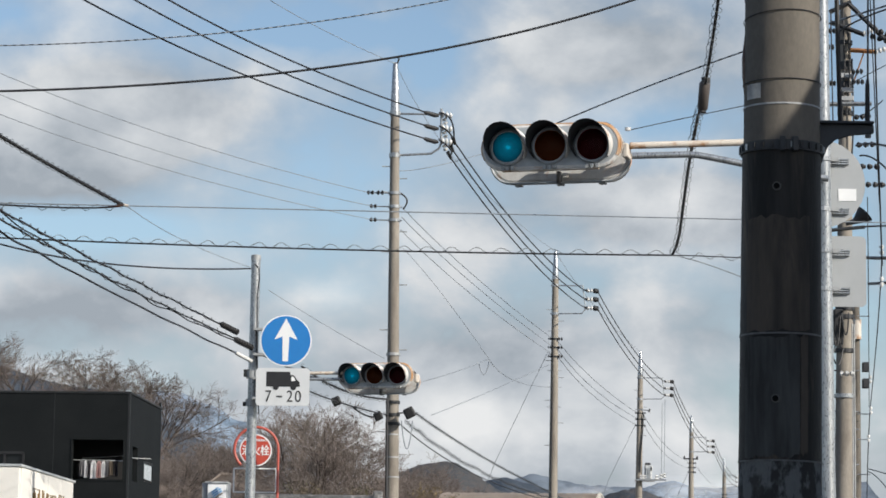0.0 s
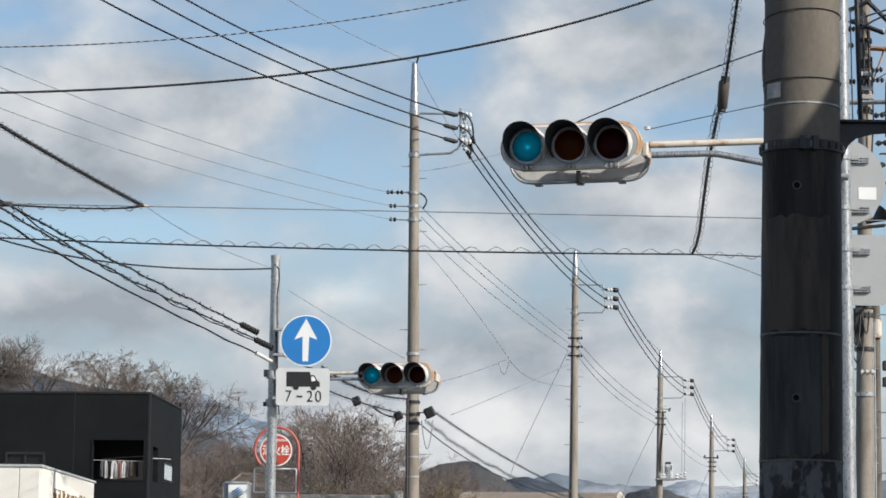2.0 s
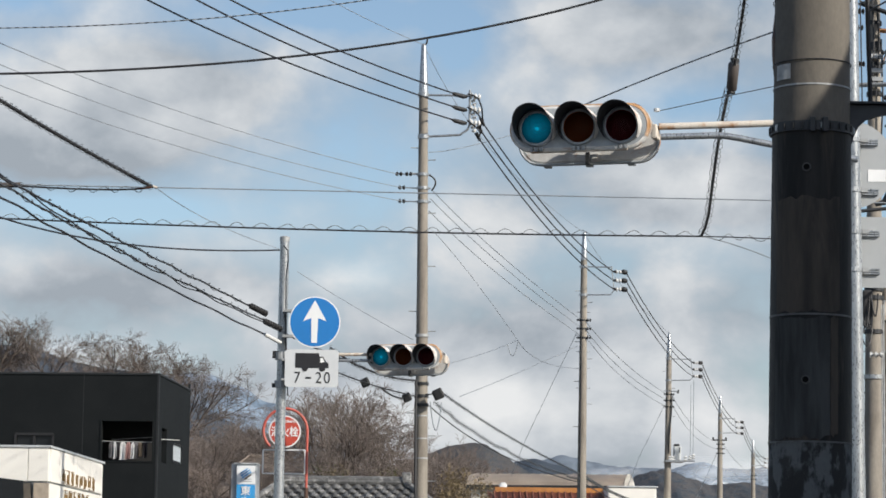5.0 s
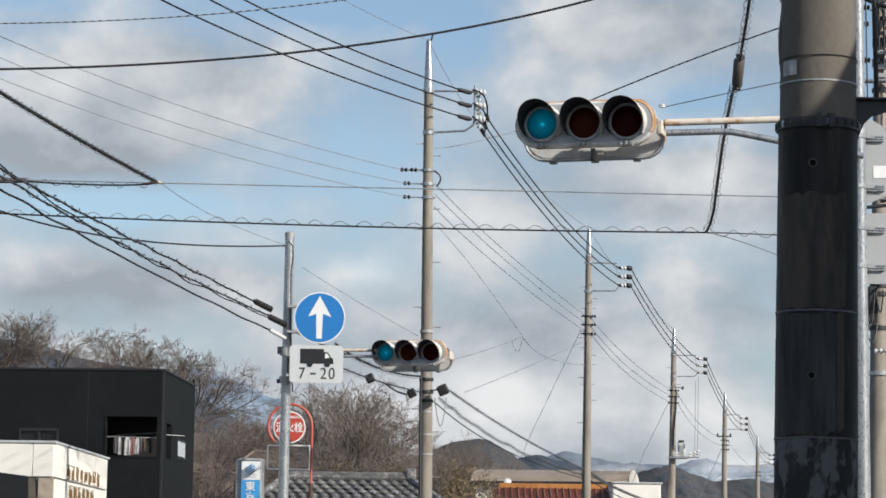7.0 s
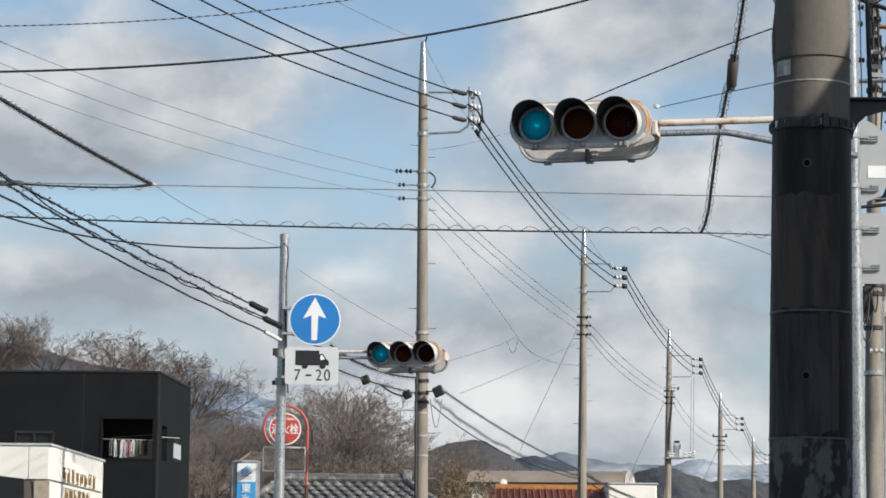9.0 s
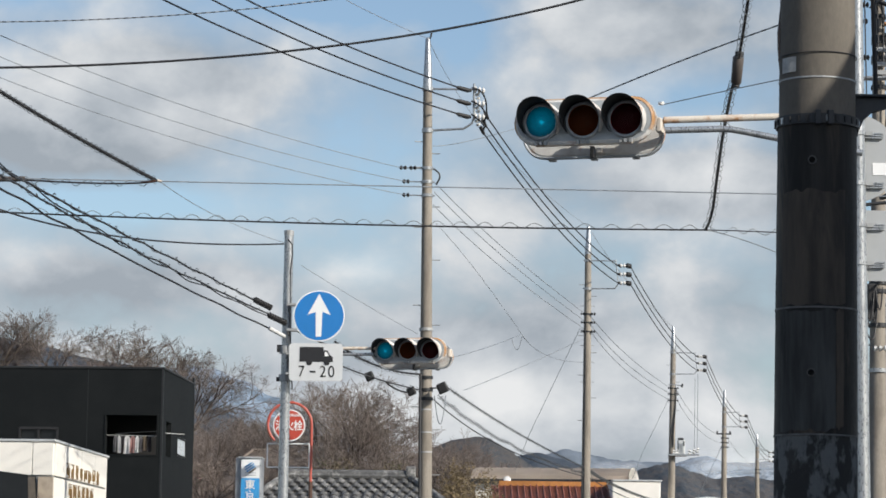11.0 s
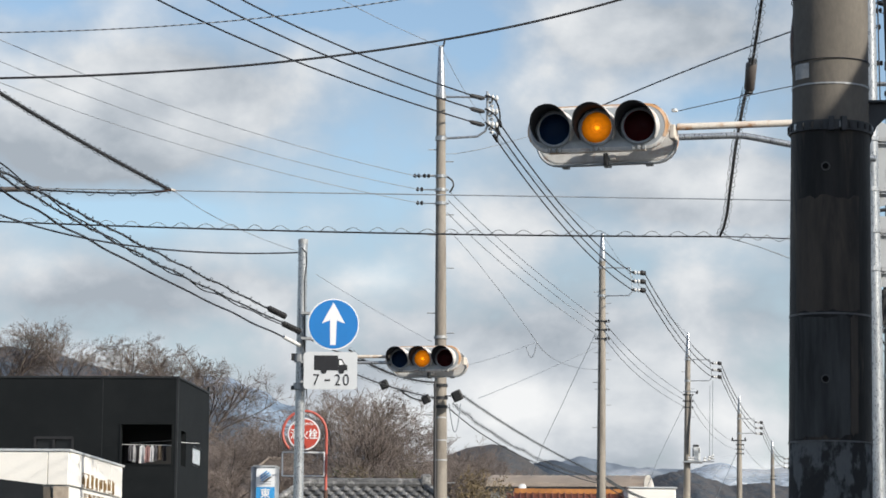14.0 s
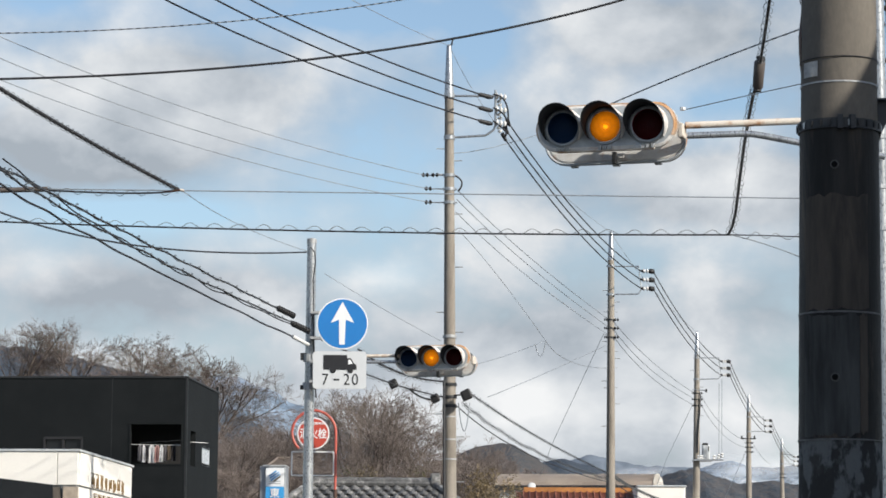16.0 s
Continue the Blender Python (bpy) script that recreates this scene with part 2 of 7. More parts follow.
GREEN_LEAF = surface("dark_olive_evergreen_leaves", (0.085, 0.088, 0.035), 0.7, second=(0.15, 0.115, 0.065), scale=1.2, spread=(0.45, 0.58), bump=0.1)
ORANGE_TRIM = surface("orange_fascia", (0.50, 0.21, 0.055), 0.6, bump=0.05)
BARK = surface("grey_brown_bark", (0.095, 0.075, 0.062), 0.9, second=(0.058, 0.046, 0.039), scale=3.0, bump=0.4)
TWIG = surface("bare_twigs", (0.25, 0.205, 0.178), 0.9, second=(0.175, 0.145, 0.128), scale=0.6, bump=0.1, vary=0.25)
DRY_LEAF = surface("olive_brown_shrub_leaves", (0.225, 0.165, 0.085), 0.8, second=(0.16, 0.125, 0.065), scale=1.5, bump=0.1, third=(0.21, 0.14, 0.09))
HILLSIDE = surface("brown_winter_wood", (0.25, 0.20, 0.165), 0.95, second=(0.16, 0.13, 0.112), scale=0.4, bump=0.5, grain=3.0, third=(0.10, 0.10, 0.065), third_at=(0.58, 0.68), fleck=0.7)
# haze of the far slopes is mixed into these pale blue base colours
FOREST_FAR = surface("haze_blue_slope", (0.20, 0.24, 0.285), 0.95, second=(0.125, 0.155, 0.19), scale=0.012, bump=0.4, grain=0.2, fleck=0.4)
SNOW_FAR = surface("hazy_snow_streaked_slope", (0.14, 0.195, 0.26), 0.9, second=(0.25, 0.32, 0.40), scale=0.012, spread=(0.44, 0.62), bump=0.4, grain=0.22, third=(0.58, 0.62, 0.66), third_at=(0.56, 0.68), fleck=0.7)
ASPHALT = surface("grey_asphalt_and_earth", (0.055, 0.055, 0.055), 0.9, second=(0.075, 0.072, 0.066), scale=0.2, bump=0.3, grain=40)


def woods_surface(name, tones, scale):
    """Far woods on a slope: stands of bare and evergreen trees, single crowns and gaps between them."""
    m = bpy.data.materials.new(name)
    m.use_nodes = True
    g = Nodes(m.node_tree)
    at = g.add("ShaderNodeTexCoord").outputs["Object"]
    stand = g.noise(at, 0.05 / scale, 5.0, 0.6, 0.4)
    cell = g.add("ShaderNodeTexVoronoi", {"Vector": at, "Scale": 0.55 / scale, "Randomness": 1.0})
    own = g.add("ShaderNodeSeparateColor", {0: cell.outputs["Color"]}).outputs[0]
    tone = g.math("ADD", stand, g.math("MULTIPLY", g.math("SUBTRACT", own, 0.5), 0.22))
    col = g.ramp(tone, [(0.36, tones[0]), (0.46, tones[1]), (0.54, tones[2]), (0.64, tones[3])])
    col = g.mix(0.5, col, g.ramp(g.noise(at, 1.4 / scale, 4.0, 0.7), [(0.3, 0.5), (0.7, 1.1)]), "MULTIPLY")
    tall = g.math("SUBTRACT", 1.0, cell.outputs["Distance"])
    relief = g.add("ShaderNodeBump", {"Strength": 0.6, "Distance": 0.8 * scale, "Height": g.math("ADD", tall, g.noise(at, 1.0 / scale, 5.0, 0.7))})
    b = g.add("ShaderNodeBsdfPrincipled", {"Base Color": col, "Roughness": 0.95, "Normal": relief, "Specular IOR Level": 0.1})
    g.add("ShaderNodeOutputMaterial", {0: b})
    return m


# woods tones with haze put into the colour: greyer and bluer than bare wood
WOODS_BROWN = woods_surface("hazy_winter_woods", [(0.066, 0.076, 0.084), (0.084, 0.088, 0.095), (0.112, 0.100, 0.094), (0.092, 0.090, 0.091)], 0.8)
WOODS_FAR = woods_surface("hazy_far_woods", [(0.066, 0.079, 0.094), (0.084, 0.094, 0.106), (0.122, 0.110, 0.106), (0.092, 0.098, 0.106)], 1.4)
WOODS_HAZE_BLUE = woods_surface("haze_blue_far_woods", [(0.062, 0.080, 0.104), (0.072, 0.090, 0.114), (0.090, 0.104, 0.124), (0.070, 0.088, 0.112)], 1.7)


def mist_surface(name):
    """Thin drifting cloud, thickest in the middle of its bank."""
    m = bpy.data.materials.new(name)
    m.use_nodes = True
    g = Nodes(m.node_tree)
    where = g.add("ShaderNodeTexCoord")
    off = g.add("ShaderNodeMapping", {"Vector": where.outputs["Generated"], "Location": (-1.0, 0.0, -1.0), "Scale": (2.0, 0.0, 2.0)}).outputs[0]
    far = g.add("ShaderNodeVectorMath", {0: off}, operation="LENGTH").outputs["Value"]
    ragged = g.math("ADD", far, g.math("MULTIPLY", g.math("SUBTRACT", g.noise(where.outputs["Object"], 0.022, 6.0, 0.6), 0.5), 1.5))
    body = g.add("ShaderNodeBsdfDiffuse", {0: (0.86, 0.88, 0.9, 1)})
    both = g.add("ShaderNodeMixShader", {0: g.ramp(ragged, [(0.0, 0.34), (0.75, 0.0)]), 1: g.add("ShaderNodeBsdfTransparent"), 2: body})
    g.add("ShaderNodeOutputMaterial", {0: both})
    return m


MIST = mist_surface("drifting_mist")
CLOTH = [surface("laundry_" + n, c, 0.9, bump=0.1, fleck=0.1) for n, c in (("white", (0.86, 0.85, 0.85)), ("pink", (0.52, 0.30, 0.28)), ("grey", (0.22, 0.21, 0.22)), ("dark", (0.05, 0.045, 0.05)), ("khaki", (0.26, 0.20, 0.14)))]
RUST_EDGE = surface("rust_bleeding_paint", (0.50, 0.27, 0.12), 0.8, second=(0.62, 0.50, 0.40), scale=7.0, bump=0.1)


def twisted_surface(name, period):
    """A wire of dark and pale strands twisted together, seen as dashes along it."""
    m = bpy.data.materials.new(name)
    m.use_nodes = True
    g = Nodes(m.node_tree)
    at = g.add("ShaderNodeTexCoord").outputs["Object"]
    turn = g.add("ShaderNodeTexWave", {"Vector": at, "Scale": 0.314 / period, "Distortion": 0.6, "Detail": 1.0}, wave_type="BANDS")
    col = g.ramp(turn.outputs["Fac"], [(0.35, (0.018, 0.018, 0.02)), (0.6, (0.26, 0.28, 0.30))])
    g.add("ShaderNodeOutputMaterial", {0: g.add("ShaderNodeBsdfPrincipled", {"Base Color": col, "Roughness": 0.55})})
    return m


TWISTED = twisted_surface("twisted_dark_and_pale_wire", 0.10)
LENS_GREEN = lens_glass("blue_green_lens", (0.0, 0.135, 0.245), (0.016, 0.056, 0.15))
LENS_AMBER = lens_glass("amber_lens", (1.0, 0.29, 0.006), (0.075, 0.028, 0.012))
LENS_RED = lens_glass("red_lens", (0.6, 0.01, 0.01), (0.062, 0.008, 0.012))


def lamp_glow(name, colour):
    """Light of the burning lamp: a bright filament, a glow about it, dimmer towards the rim."""
    m = bpy.data.materials.new(name)
    m.use_nodes = True
    g = Nodes(m.node_tree)
    at = g.add("ShaderNodeTexCoord").outputs["Object"]
    xyz = g.add("ShaderNodeSeparateXYZ", {0: at})
    x, z = xyz.outputs[0], xyz.outputs[2]
    r = g.math("SQRT", g.math("ADD", g.math("MULTIPLY", x, x), g.math("MULTIPLY", z, z)))
    r = g.math("ADD", r, g.math("MULTIPLY", g.math("SUBTRACT", g.noise(at, 30.0, 2.0), 0.5), 0.018))
    power = g.ramp(g.math("DIVIDE", r, 0.15), [(0.0, 1.0), (0.05, 1.0), (0.075, 0.30), (0.12, 1.0), (0.17, 0.16), (0.26, 0.32), (0.36, 0.20), (0.58, 0.185), (0.78, 0.12), (1.0, 0.06)])
    power = g.math("MULTIPLY", power, g.math("ADD", 0.65, g.math("MULTIPLY", g.noise(at, 42.0, 2.0), 0.7)))
    g.add("ShaderNodeOutputMaterial", {0: g.add("ShaderNodeEmission", {0: (*colour, 1), 1: g.math("MULTIPLY", power, 3.7)})})
    return m


LAMP_GLOW = lamp_glow("burning_lamp_light", (1.0, 0.95, 0.85))


# ---- building helpers ----
def base_of(ob):
    at = Vector((0, 0, 0))
    while ob is not None:
        at, ob = at + ob.location, ob.parent
    return at


def thing(name, at, label, category, group="", kind=""):
    ob = new(name)
    ob.location, ob.empty_display_size = at, 0.1
    return tagged(ob, label, category, group, kind)


def part(name, bm, material, parent=None, label="", smooth=False, kind=""):
    """One mesh object out of a bmesh drawn in world coordinates (in its thing's own coordinates while the thing is at the origin)."""
    if parent is not None:
        bmesh.ops.translate(bm, verts=bm.verts, vec=-base_of(parent))
    for f in bm.faces:
        f.smooth = smooth
    me = bpy.data.meshes.new(name)
    bm.to_mesh(me)
    bm.free()
    for m in material if isinstance(material, (list, tuple)) else [material]:
        me.materials.append(m)
    ob = new(name, me)
    ob.parent = parent
    return tagged(ob, label, kind=kind)


def solo(name, bm, material, label, category, group="", kind="", smooth=False):
    """A thing of one piece."""
    ob = part(name, bm, material, None, "", smooth)
    return tagged(ob, label, category, group, kind)


def box(bm, lo, hi, turn=None, bevel=0.0, slot=0):
    """A box from its low to its high corner, turned and moved by a matrix."""
    lo, hi = Vector(lo), Vector(hi)
    m = Matrix.Translation((lo + hi) / 2) @ Matrix.Diagonal((*(hi - lo), 1))
    made = bmesh.ops.create_cube(bm, size=1, matrix=(turn @ m) if turn is not None else m)
    if bevel:
        edges = {e for v in made["verts"] for e in v.link_edges}
        done = bmesh.ops.bevel(bm, geom=list(edges), offset=bevel, segments=2, affect="EDGES", profile=0.5)
    for v in made["verts"]:
        if v.is_valid:
            for f in v.link_faces:
                f.material_index = slot
    return bm


def pierced(name, length, height, thick, holes, m, material, parent, along="x"):
    """A wall in one piece with openings (a0, a1, z0, z1) through it."""
    us = sorted({0.0, length, *(h[0] for h in holes), *(h[1] for h in holes)})
    zs = sorted({0.0, height, *(h[2] for h in holes), *(h[3] for h in holes)})
    bm, at = bmesh.new(), {}

    def vert(u, z, d):
        key = (u, z, d)
        if key not in at:
            at[key] = bm.verts.new(m @ Vector((-u, d, z) if along == "x" else (-d, u, z)))
        return at[key]

    def solid(i, j):
        if not (0 <= i < len(us) - 1 and 0 <= j < len(zs) - 1):
            return False
        u, z = (us[i] + us[i + 1]) / 2, (zs[j] + zs[j + 1]) / 2
        return not any(a < u < b and c < z < d for a, b, c, d in holes)

    for i in range(len(us) - 1):
        for j in range(len(zs) - 1):
            if not solid(i, j):
                continue
            a, b, c, d = us[i], us[i + 1], zs[j], zs[j + 1]
            for t in (0.0, thick):
                bm.faces.new((vert(a, c, t), vert(b, c, t), vert(b, d, t), vert(a, d, t)))
            for di, dj, p, q in ((-1, 0, (a, c), (a, d)), (1, 0, (b, c), (b, d)), (0, -1, (a, c), (b, c)), (0, 1, (a, d), (b, d))):
                if not solid(i + di, j + dj):
                    bm.faces.new((vert(*p, 0.0), vert(*q, 0.0), vert(*q, thick), vert(*p, thick)))
    bmesh.ops.recalc_face_normals(bm, faces=bm.faces[:])
    return part(name, bm, material, parent)


def sweep(bm, pts, radii, sides=8, caps=True, slot=0):
    """A round bar along points, with a radius for each point (or one for all)."""
    pts = [Vector(p) for p in pts]
    radii = radii if isinstance(radii, (list, tuple)) else [radii] * len(pts)
    rings, up = [], None
    for i, p in enumerate(pts):
        d = (pts[min(i + 1, len(pts) - 1)] - pts[max(i - 1, 0)]).normalized()
        if up is None:
            up = Vector((0, 0, 1)) if abs(d.z) < 0.9 else Vector((1, 0, 0))
        a = d.cross(up).normalized()
        up = a.cross(d).normalized()
        rings.append([bm.verts.new(p + (a * math.cos(k * math.tau / sides) + up * math.sin(k * math.tau / sides)) * radii[i]) for k in range(sides)])
    for r, s in zip(rings, rings[1:]):
        for k in range(sides):
            bm.faces.new((r[k], s[k], s[(k + 1) % sides], r[(k + 1) % sides])).material_index = slot
    if caps:
        for ring in (rings[0][::-1], rings[-1]):
            bm.faces.new([bm.verts.new(v.co) for v in ring]).material_index = slot
    return bm


def bar(p0, p1, r0, r1=None, sides=10):
    return sweep(bmesh.new(), [p0, p1], [r0, r0 if r1 is None else r1], sides)


def plate(bm, outline, y0, y1, slot=0):
    """A flat plate in the x-z plane, from y0 to y1, with the outline given."""
    front = [bm.verts.new((x, y0, z)) for x, z in outline]
    back = [bm.verts.new((x, y1, z)) for x, z in outline]
    bm.faces.new(front).material_index = slot
    bm.faces.new(back[::-1]).material_index = slot
    for i in range(len(front)):
        j = (i + 1) % len(front)
        bm.faces.new((front[j], front[i], back[i], back[j])).material_index = slot
    return bm


def disc(r, n=40, cx=0.0, cz=0.0):
    return [(cx + r * math.cos(i * math.tau / n), cz + r * math.sin(i * math.tau / n)) for i in range(n)]


def pill(w, h, n=12, cx=0.0, cz=0.0):
    """Outline of a bar with half-round ends."""
    out, s = [], w / 2 - h / 2
    for i in range(n + 1):
        a = -math.pi / 2 + math.pi * i / n
        out.append((cx + s + h / 2 * math.cos(a), cz + h / 2 * math.sin(a)))
    for i in range(n + 1):
        a = math.pi / 2 + math.pi * i / n
        out.append((cx - s + h / 2 * math.cos(a), cz + h / 2 * math.sin(a)))
    return out


def rounded(w, h, r, cx=0.0, cz=0.0, n=4):
    out = []
    for sx, sz, a0 in ((1, -1, -90), (1, 1, 0), (-1, 1, 90), (-1, -1, 180)):
        for i in range(n + 1):
            a = radians(a0 + 90 * i / n)
            out.append((cx + sx * (w / 2 - r) + r * math.cos(a), cz + sz * (h / 2 - r) + r * math.sin(a)))
    return out


def hanging(a, mid, b, n=28, t0=0.0, t1=1.0):
    """Points of a slack line: through its two ends and its middle; t0 and t1 carry it on past them."""
    a, mid, b = Vector(a), Vector(mid), Vector(b)
    out = []
    for i in range(n + 1):
        t = t0 + (t1 - t0) * i / n
        out.append(a * (2 * (t - 0.5) * (t - 1)) + mid * (4 * t * (1 - t)) + b * (2 * t * (t - 0.5)))
    return out


def sagged(a, b, sag, n=24, t0=0.0, t1=1.0):
    a, b = Vector(a), Vector(b)
    return hanging(a, (a + b) / 2 - Vector((0, 0, sag)), b, n, t0, t1)


def wire(pts, r, label="black overhead cable slung between poles", material=None, group="overhead lines", name="overhead_cable"):
    return solo(name, sweep(bmesh.new(), pts, r, 5), material or CABLE, label, "cable", group, smooth=True)


def wavy(pts, amount, seed):
    """The same line hanging unevenly, as cables lashed by hand do."""
    rnd = random.Random(seed)
    waves = [(rnd.uniform(0.5, 1.0), rnd.uniform(0.25, 0.9), rnd.uniform(0, 6)) for _ in range(5)]
    out = []
    for i, p in enumerate(pts):
        k = min(i, len(pts) - 1 - i, 6) / 6
        lift = sum(a * math.sin(i * f + c) for a, f, c in waves) / 3
        side = sum(a * math.cos(i * f * 0.8 + c) for a, f, c in waves) / 3
        out.append(Vector(p) + Vector((side * 0.4, 0, lift)) * amount * k)
    return out


def coil_points(pts, radius, pitch, per_turn=9, wobble=0.0, lift=0.0):
    """A loose helix round a line."""
    pts, out, run = [Vector(p) for p in pts], [], 0.0
    rnd = random.Random(len(pts) * 31 + int(pitch * 1000))
    phase = 0.0
    for p, q in zip(pts, pts[1:]):
        d = q - p
        long, d = d.length, d.normalized()
        side = d.cross(Vector((0, 0, 1))).normalized() if abs(d.z) < 0.95 else Vector((1, 0, 0))
        up = side.cross(d)
        steps = max(1, int(long / pitch * per_turn))
        for i in range(steps):
            phase += math.tau * long / steps / pitch * (1 + wobble * rnd.uniform(-1, 1))
            out.append(p + d * (long * i / steps) + (side * math.cos(phase) + up * math.sin(phase)) * radius * (1 + wobble * 0.4 * math.sin(phase * 0.37)) + Vector((0, 0, lift)))
    return out


def wrapped(pts, r, radius, pitch, label, coil_r=0.004, material=None, wobble=0.3, lift=0.0):
    """A cable lashed to its carrier by a loose wire coil."""
    t = thing("lashed_cable", pts[0], label, "cable", "overhead lines")
    part("cable", sweep(bmesh.new(), pts, r, 6), material or CABLE, t, smooth=True)
    part("lashing_coil", sweep(bmesh.new(), coil_points(pts, radius, pitch, 9, wobble, lift), coil_r, 3), COIL, t, "thin loose wire coil", smooth=True)
    return t


def text_part(body, size, at, material, parent, turn=0.0, name="lettering", label="", thick=0.004, squeeze=1.0, spacing=1.0, bold=0.0):
    """Raised lettering facing -y, centred on a place given in world coordinates."""
    cu = bpy.data.curves.new(name, "FONT")
    cu.body, cu.size, cu.align_x, cu.align_y, cu.extrude, cu.space_character, cu.offset = body, size, "CENTER", "CENTER", thick, spacing, bold
    tmp = new("tmp", cu)
    bpy.context.view_layer.update()
    me = bpy.data.meshes.new_from_object(tmp.evaluated_get(bpy.context.evaluated_depsgraph_get()))
    bpy.data.objects.remove(tmp)
    me.transform(Matrix.Translation(Vector(at) - base_of(parent)) @ pose(0, 0, 0, 90, 0, turn) @ Matrix.Diagonal((squeeze, 1, 1, 1)))
    me.name = name
    me.materials.clear()
    me.materials.append(material)
    ob = new(name, me)
    ob.parent = parent
    return tagged(ob, label)


# ---- ground and distance ----
bm = bmesh.new()
bmesh.ops.create_grid(bm, x_segments=24, y_segments=24, size=4600)
solo("ground", bm, ASPHALT, "grey asphalt and bare earth reaching the horizon", "ground", kind="structure")


def ridge(name, label, profile, y, depth, material, rough, scale, step, kind="structure"):
    """A mountain side: a crest line of (x, z) at distance y, falling towards the viewer and behind, with spurs and gullies."""
    bm = bmesh.new()
    xs = [p[0] for p in profile]
    zs = [p[2] for p in profile]
    n, rows = int((xs[-1] - xs[0]) / step) + 1, 44
    grid = []
    for i in range(n + 1):
        x = xs[0] + (xs[-1] - xs[0]) * i / n
        crest = float(np.interp(x, xs, zs))
        line = []
        for j in range(rows + 1):
            s = j / rows * 1.3
            f = max(1 - s, -0.3)
            yy = y - depth * s
            k = noise.fractal(Vector((x / scale, yy / scale, 3.7)), 0.8, 2.1, 6)
            k += 0.55 * noise.fractal(Vector((x / scale * 7, yy / scale * 7, 1.7)), 0.8, 2.1, 4)
            z = crest * f + rough * k * (1.0 if j else 0.6) * min(1, f + 0.5)
            line.append(bm.verts.new((x, yy, max(z, -5))))
        line.insert(0, bm.verts.new((x, y + depth * 0.6, -5)))
        grid.append(line)
    for a, b in zip(grid, grid[1:]):
        for j in range(len(a) - 1):
            bm.faces.new((a[j], a[j + 1], b[j + 1], b[j]))
    return solo(name, bm, material, label, "mountain", kind=kind, smooth=True)


# the far ridges take their blue from haze painted into their materials
ridge("backdrop_mountain_left", "mountain slope with snow streaks far behind the trees, tinted blue-grey for haze", [(-627.0, 3000, 246.0), (-332.5, 3000, 257.0), (-290.4, 3000, 260.0), (-263.5, 3000, 265.0), (-245.4, 3000, 263.5), (-227.2, 3000, 258.9), (-205.9, 3000, 248.4), (-175.4, 3000, 231.2), (-144.9, 3000, 211.8), (-108.6, 3000, 193.1), (-60.3, 3000, 175.9)], 3000, 900, SNOW_FAR, 9, 120, 7)
ridge("backdrop_mountain_far", "far mountain ridge tinted pale blue for haze", [(-62.3, 3600, 178.0), (52.5, 3600, 190.0), (114.8, 3600, 203.1), (147.0, 3600, 214.4), (161.3, 3600, 217.0), (175.8, 3600, 214.9), (193.8, 3600, 211.8), (211.8, 3600, 207.0), (229.9, 3600, 203.0), (251.4, 3600, 204.1), (287.4, 3600, 200.6), (373.7, 3600, 201.9), (584.8, 3600, 212.0)], 3600, 800, FOREST_FAR, 6, 90, 6)
ridge("backdrop_hill_left", "dark wooded hillside behind bare trees, tinted slate-blue for haze", [(-300.0, 1300, 137.0), (-246.5, 1300, 132.9), (-204.6, 1300, 128.1), (-186.2, 1300, 125.2), (-175.7, 1300, 122.2), (-165.1, 1300, 119.8), (-152.0, 1300, 116.3), (-138.9, 1300, 113.4), (-120.4, 1300, 106.3), (-99.3, 1300, 94.6), (-80.8, 1300, 81.9), (-60.0, 1300, 68.0)], 1300, 500, WOODS_HAZE_BLUE, 3, 50, 5)
ridge("backdrop_hill_middle", "brown wooded hill in winter", [(-36.0, 1000, 48.0), (-25.9, 1000, 51.9), (-16.0, 1000, 56.0), (-8.1, 1000, 59.3), (-1.2, 1000, 62.0), (3.8, 1000, 64.0), (12.8, 1000, 65.2), (17.4, 1000, 64.4), (21.8, 1000, 61.8), (25.9, 1000, 59.3), (30.9, 1000, 55.7), (39.9, 1000, 51.5), (54.6, 1000, 46.0)], 1000, 350, WOODS_BROWN, 1.1, 9, 1.0)
ridge("backdrop_hill_blue", "dark wooded ridge behind the brown hill, tinted blue for haze", [(20.0, 2000, 98.0), (43.8, 2000, 109.4), (53.8, 2000, 115.6), (63.7, 2000, 117.8), (73.7, 2000, 117.4), (83.7, 2000, 114.4), (99.8, 2000, 110.0), (115.8, 2000, 104.6), (140.0, 2000, 96.0)], 2000, 500, WOODS_HAZE_BLUE, 3, 50, 4)
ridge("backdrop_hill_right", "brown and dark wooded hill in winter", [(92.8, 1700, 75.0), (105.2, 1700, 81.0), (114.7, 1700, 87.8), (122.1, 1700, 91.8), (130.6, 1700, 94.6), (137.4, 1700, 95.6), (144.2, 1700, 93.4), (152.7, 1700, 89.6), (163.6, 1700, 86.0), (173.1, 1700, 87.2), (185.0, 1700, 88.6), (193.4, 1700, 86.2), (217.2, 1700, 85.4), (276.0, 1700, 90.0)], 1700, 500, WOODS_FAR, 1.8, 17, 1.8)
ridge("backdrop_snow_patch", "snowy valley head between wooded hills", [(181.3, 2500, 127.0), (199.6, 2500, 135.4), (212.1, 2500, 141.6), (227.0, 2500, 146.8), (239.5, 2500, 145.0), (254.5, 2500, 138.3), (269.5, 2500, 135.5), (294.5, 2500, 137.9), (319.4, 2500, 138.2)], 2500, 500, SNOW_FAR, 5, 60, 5)


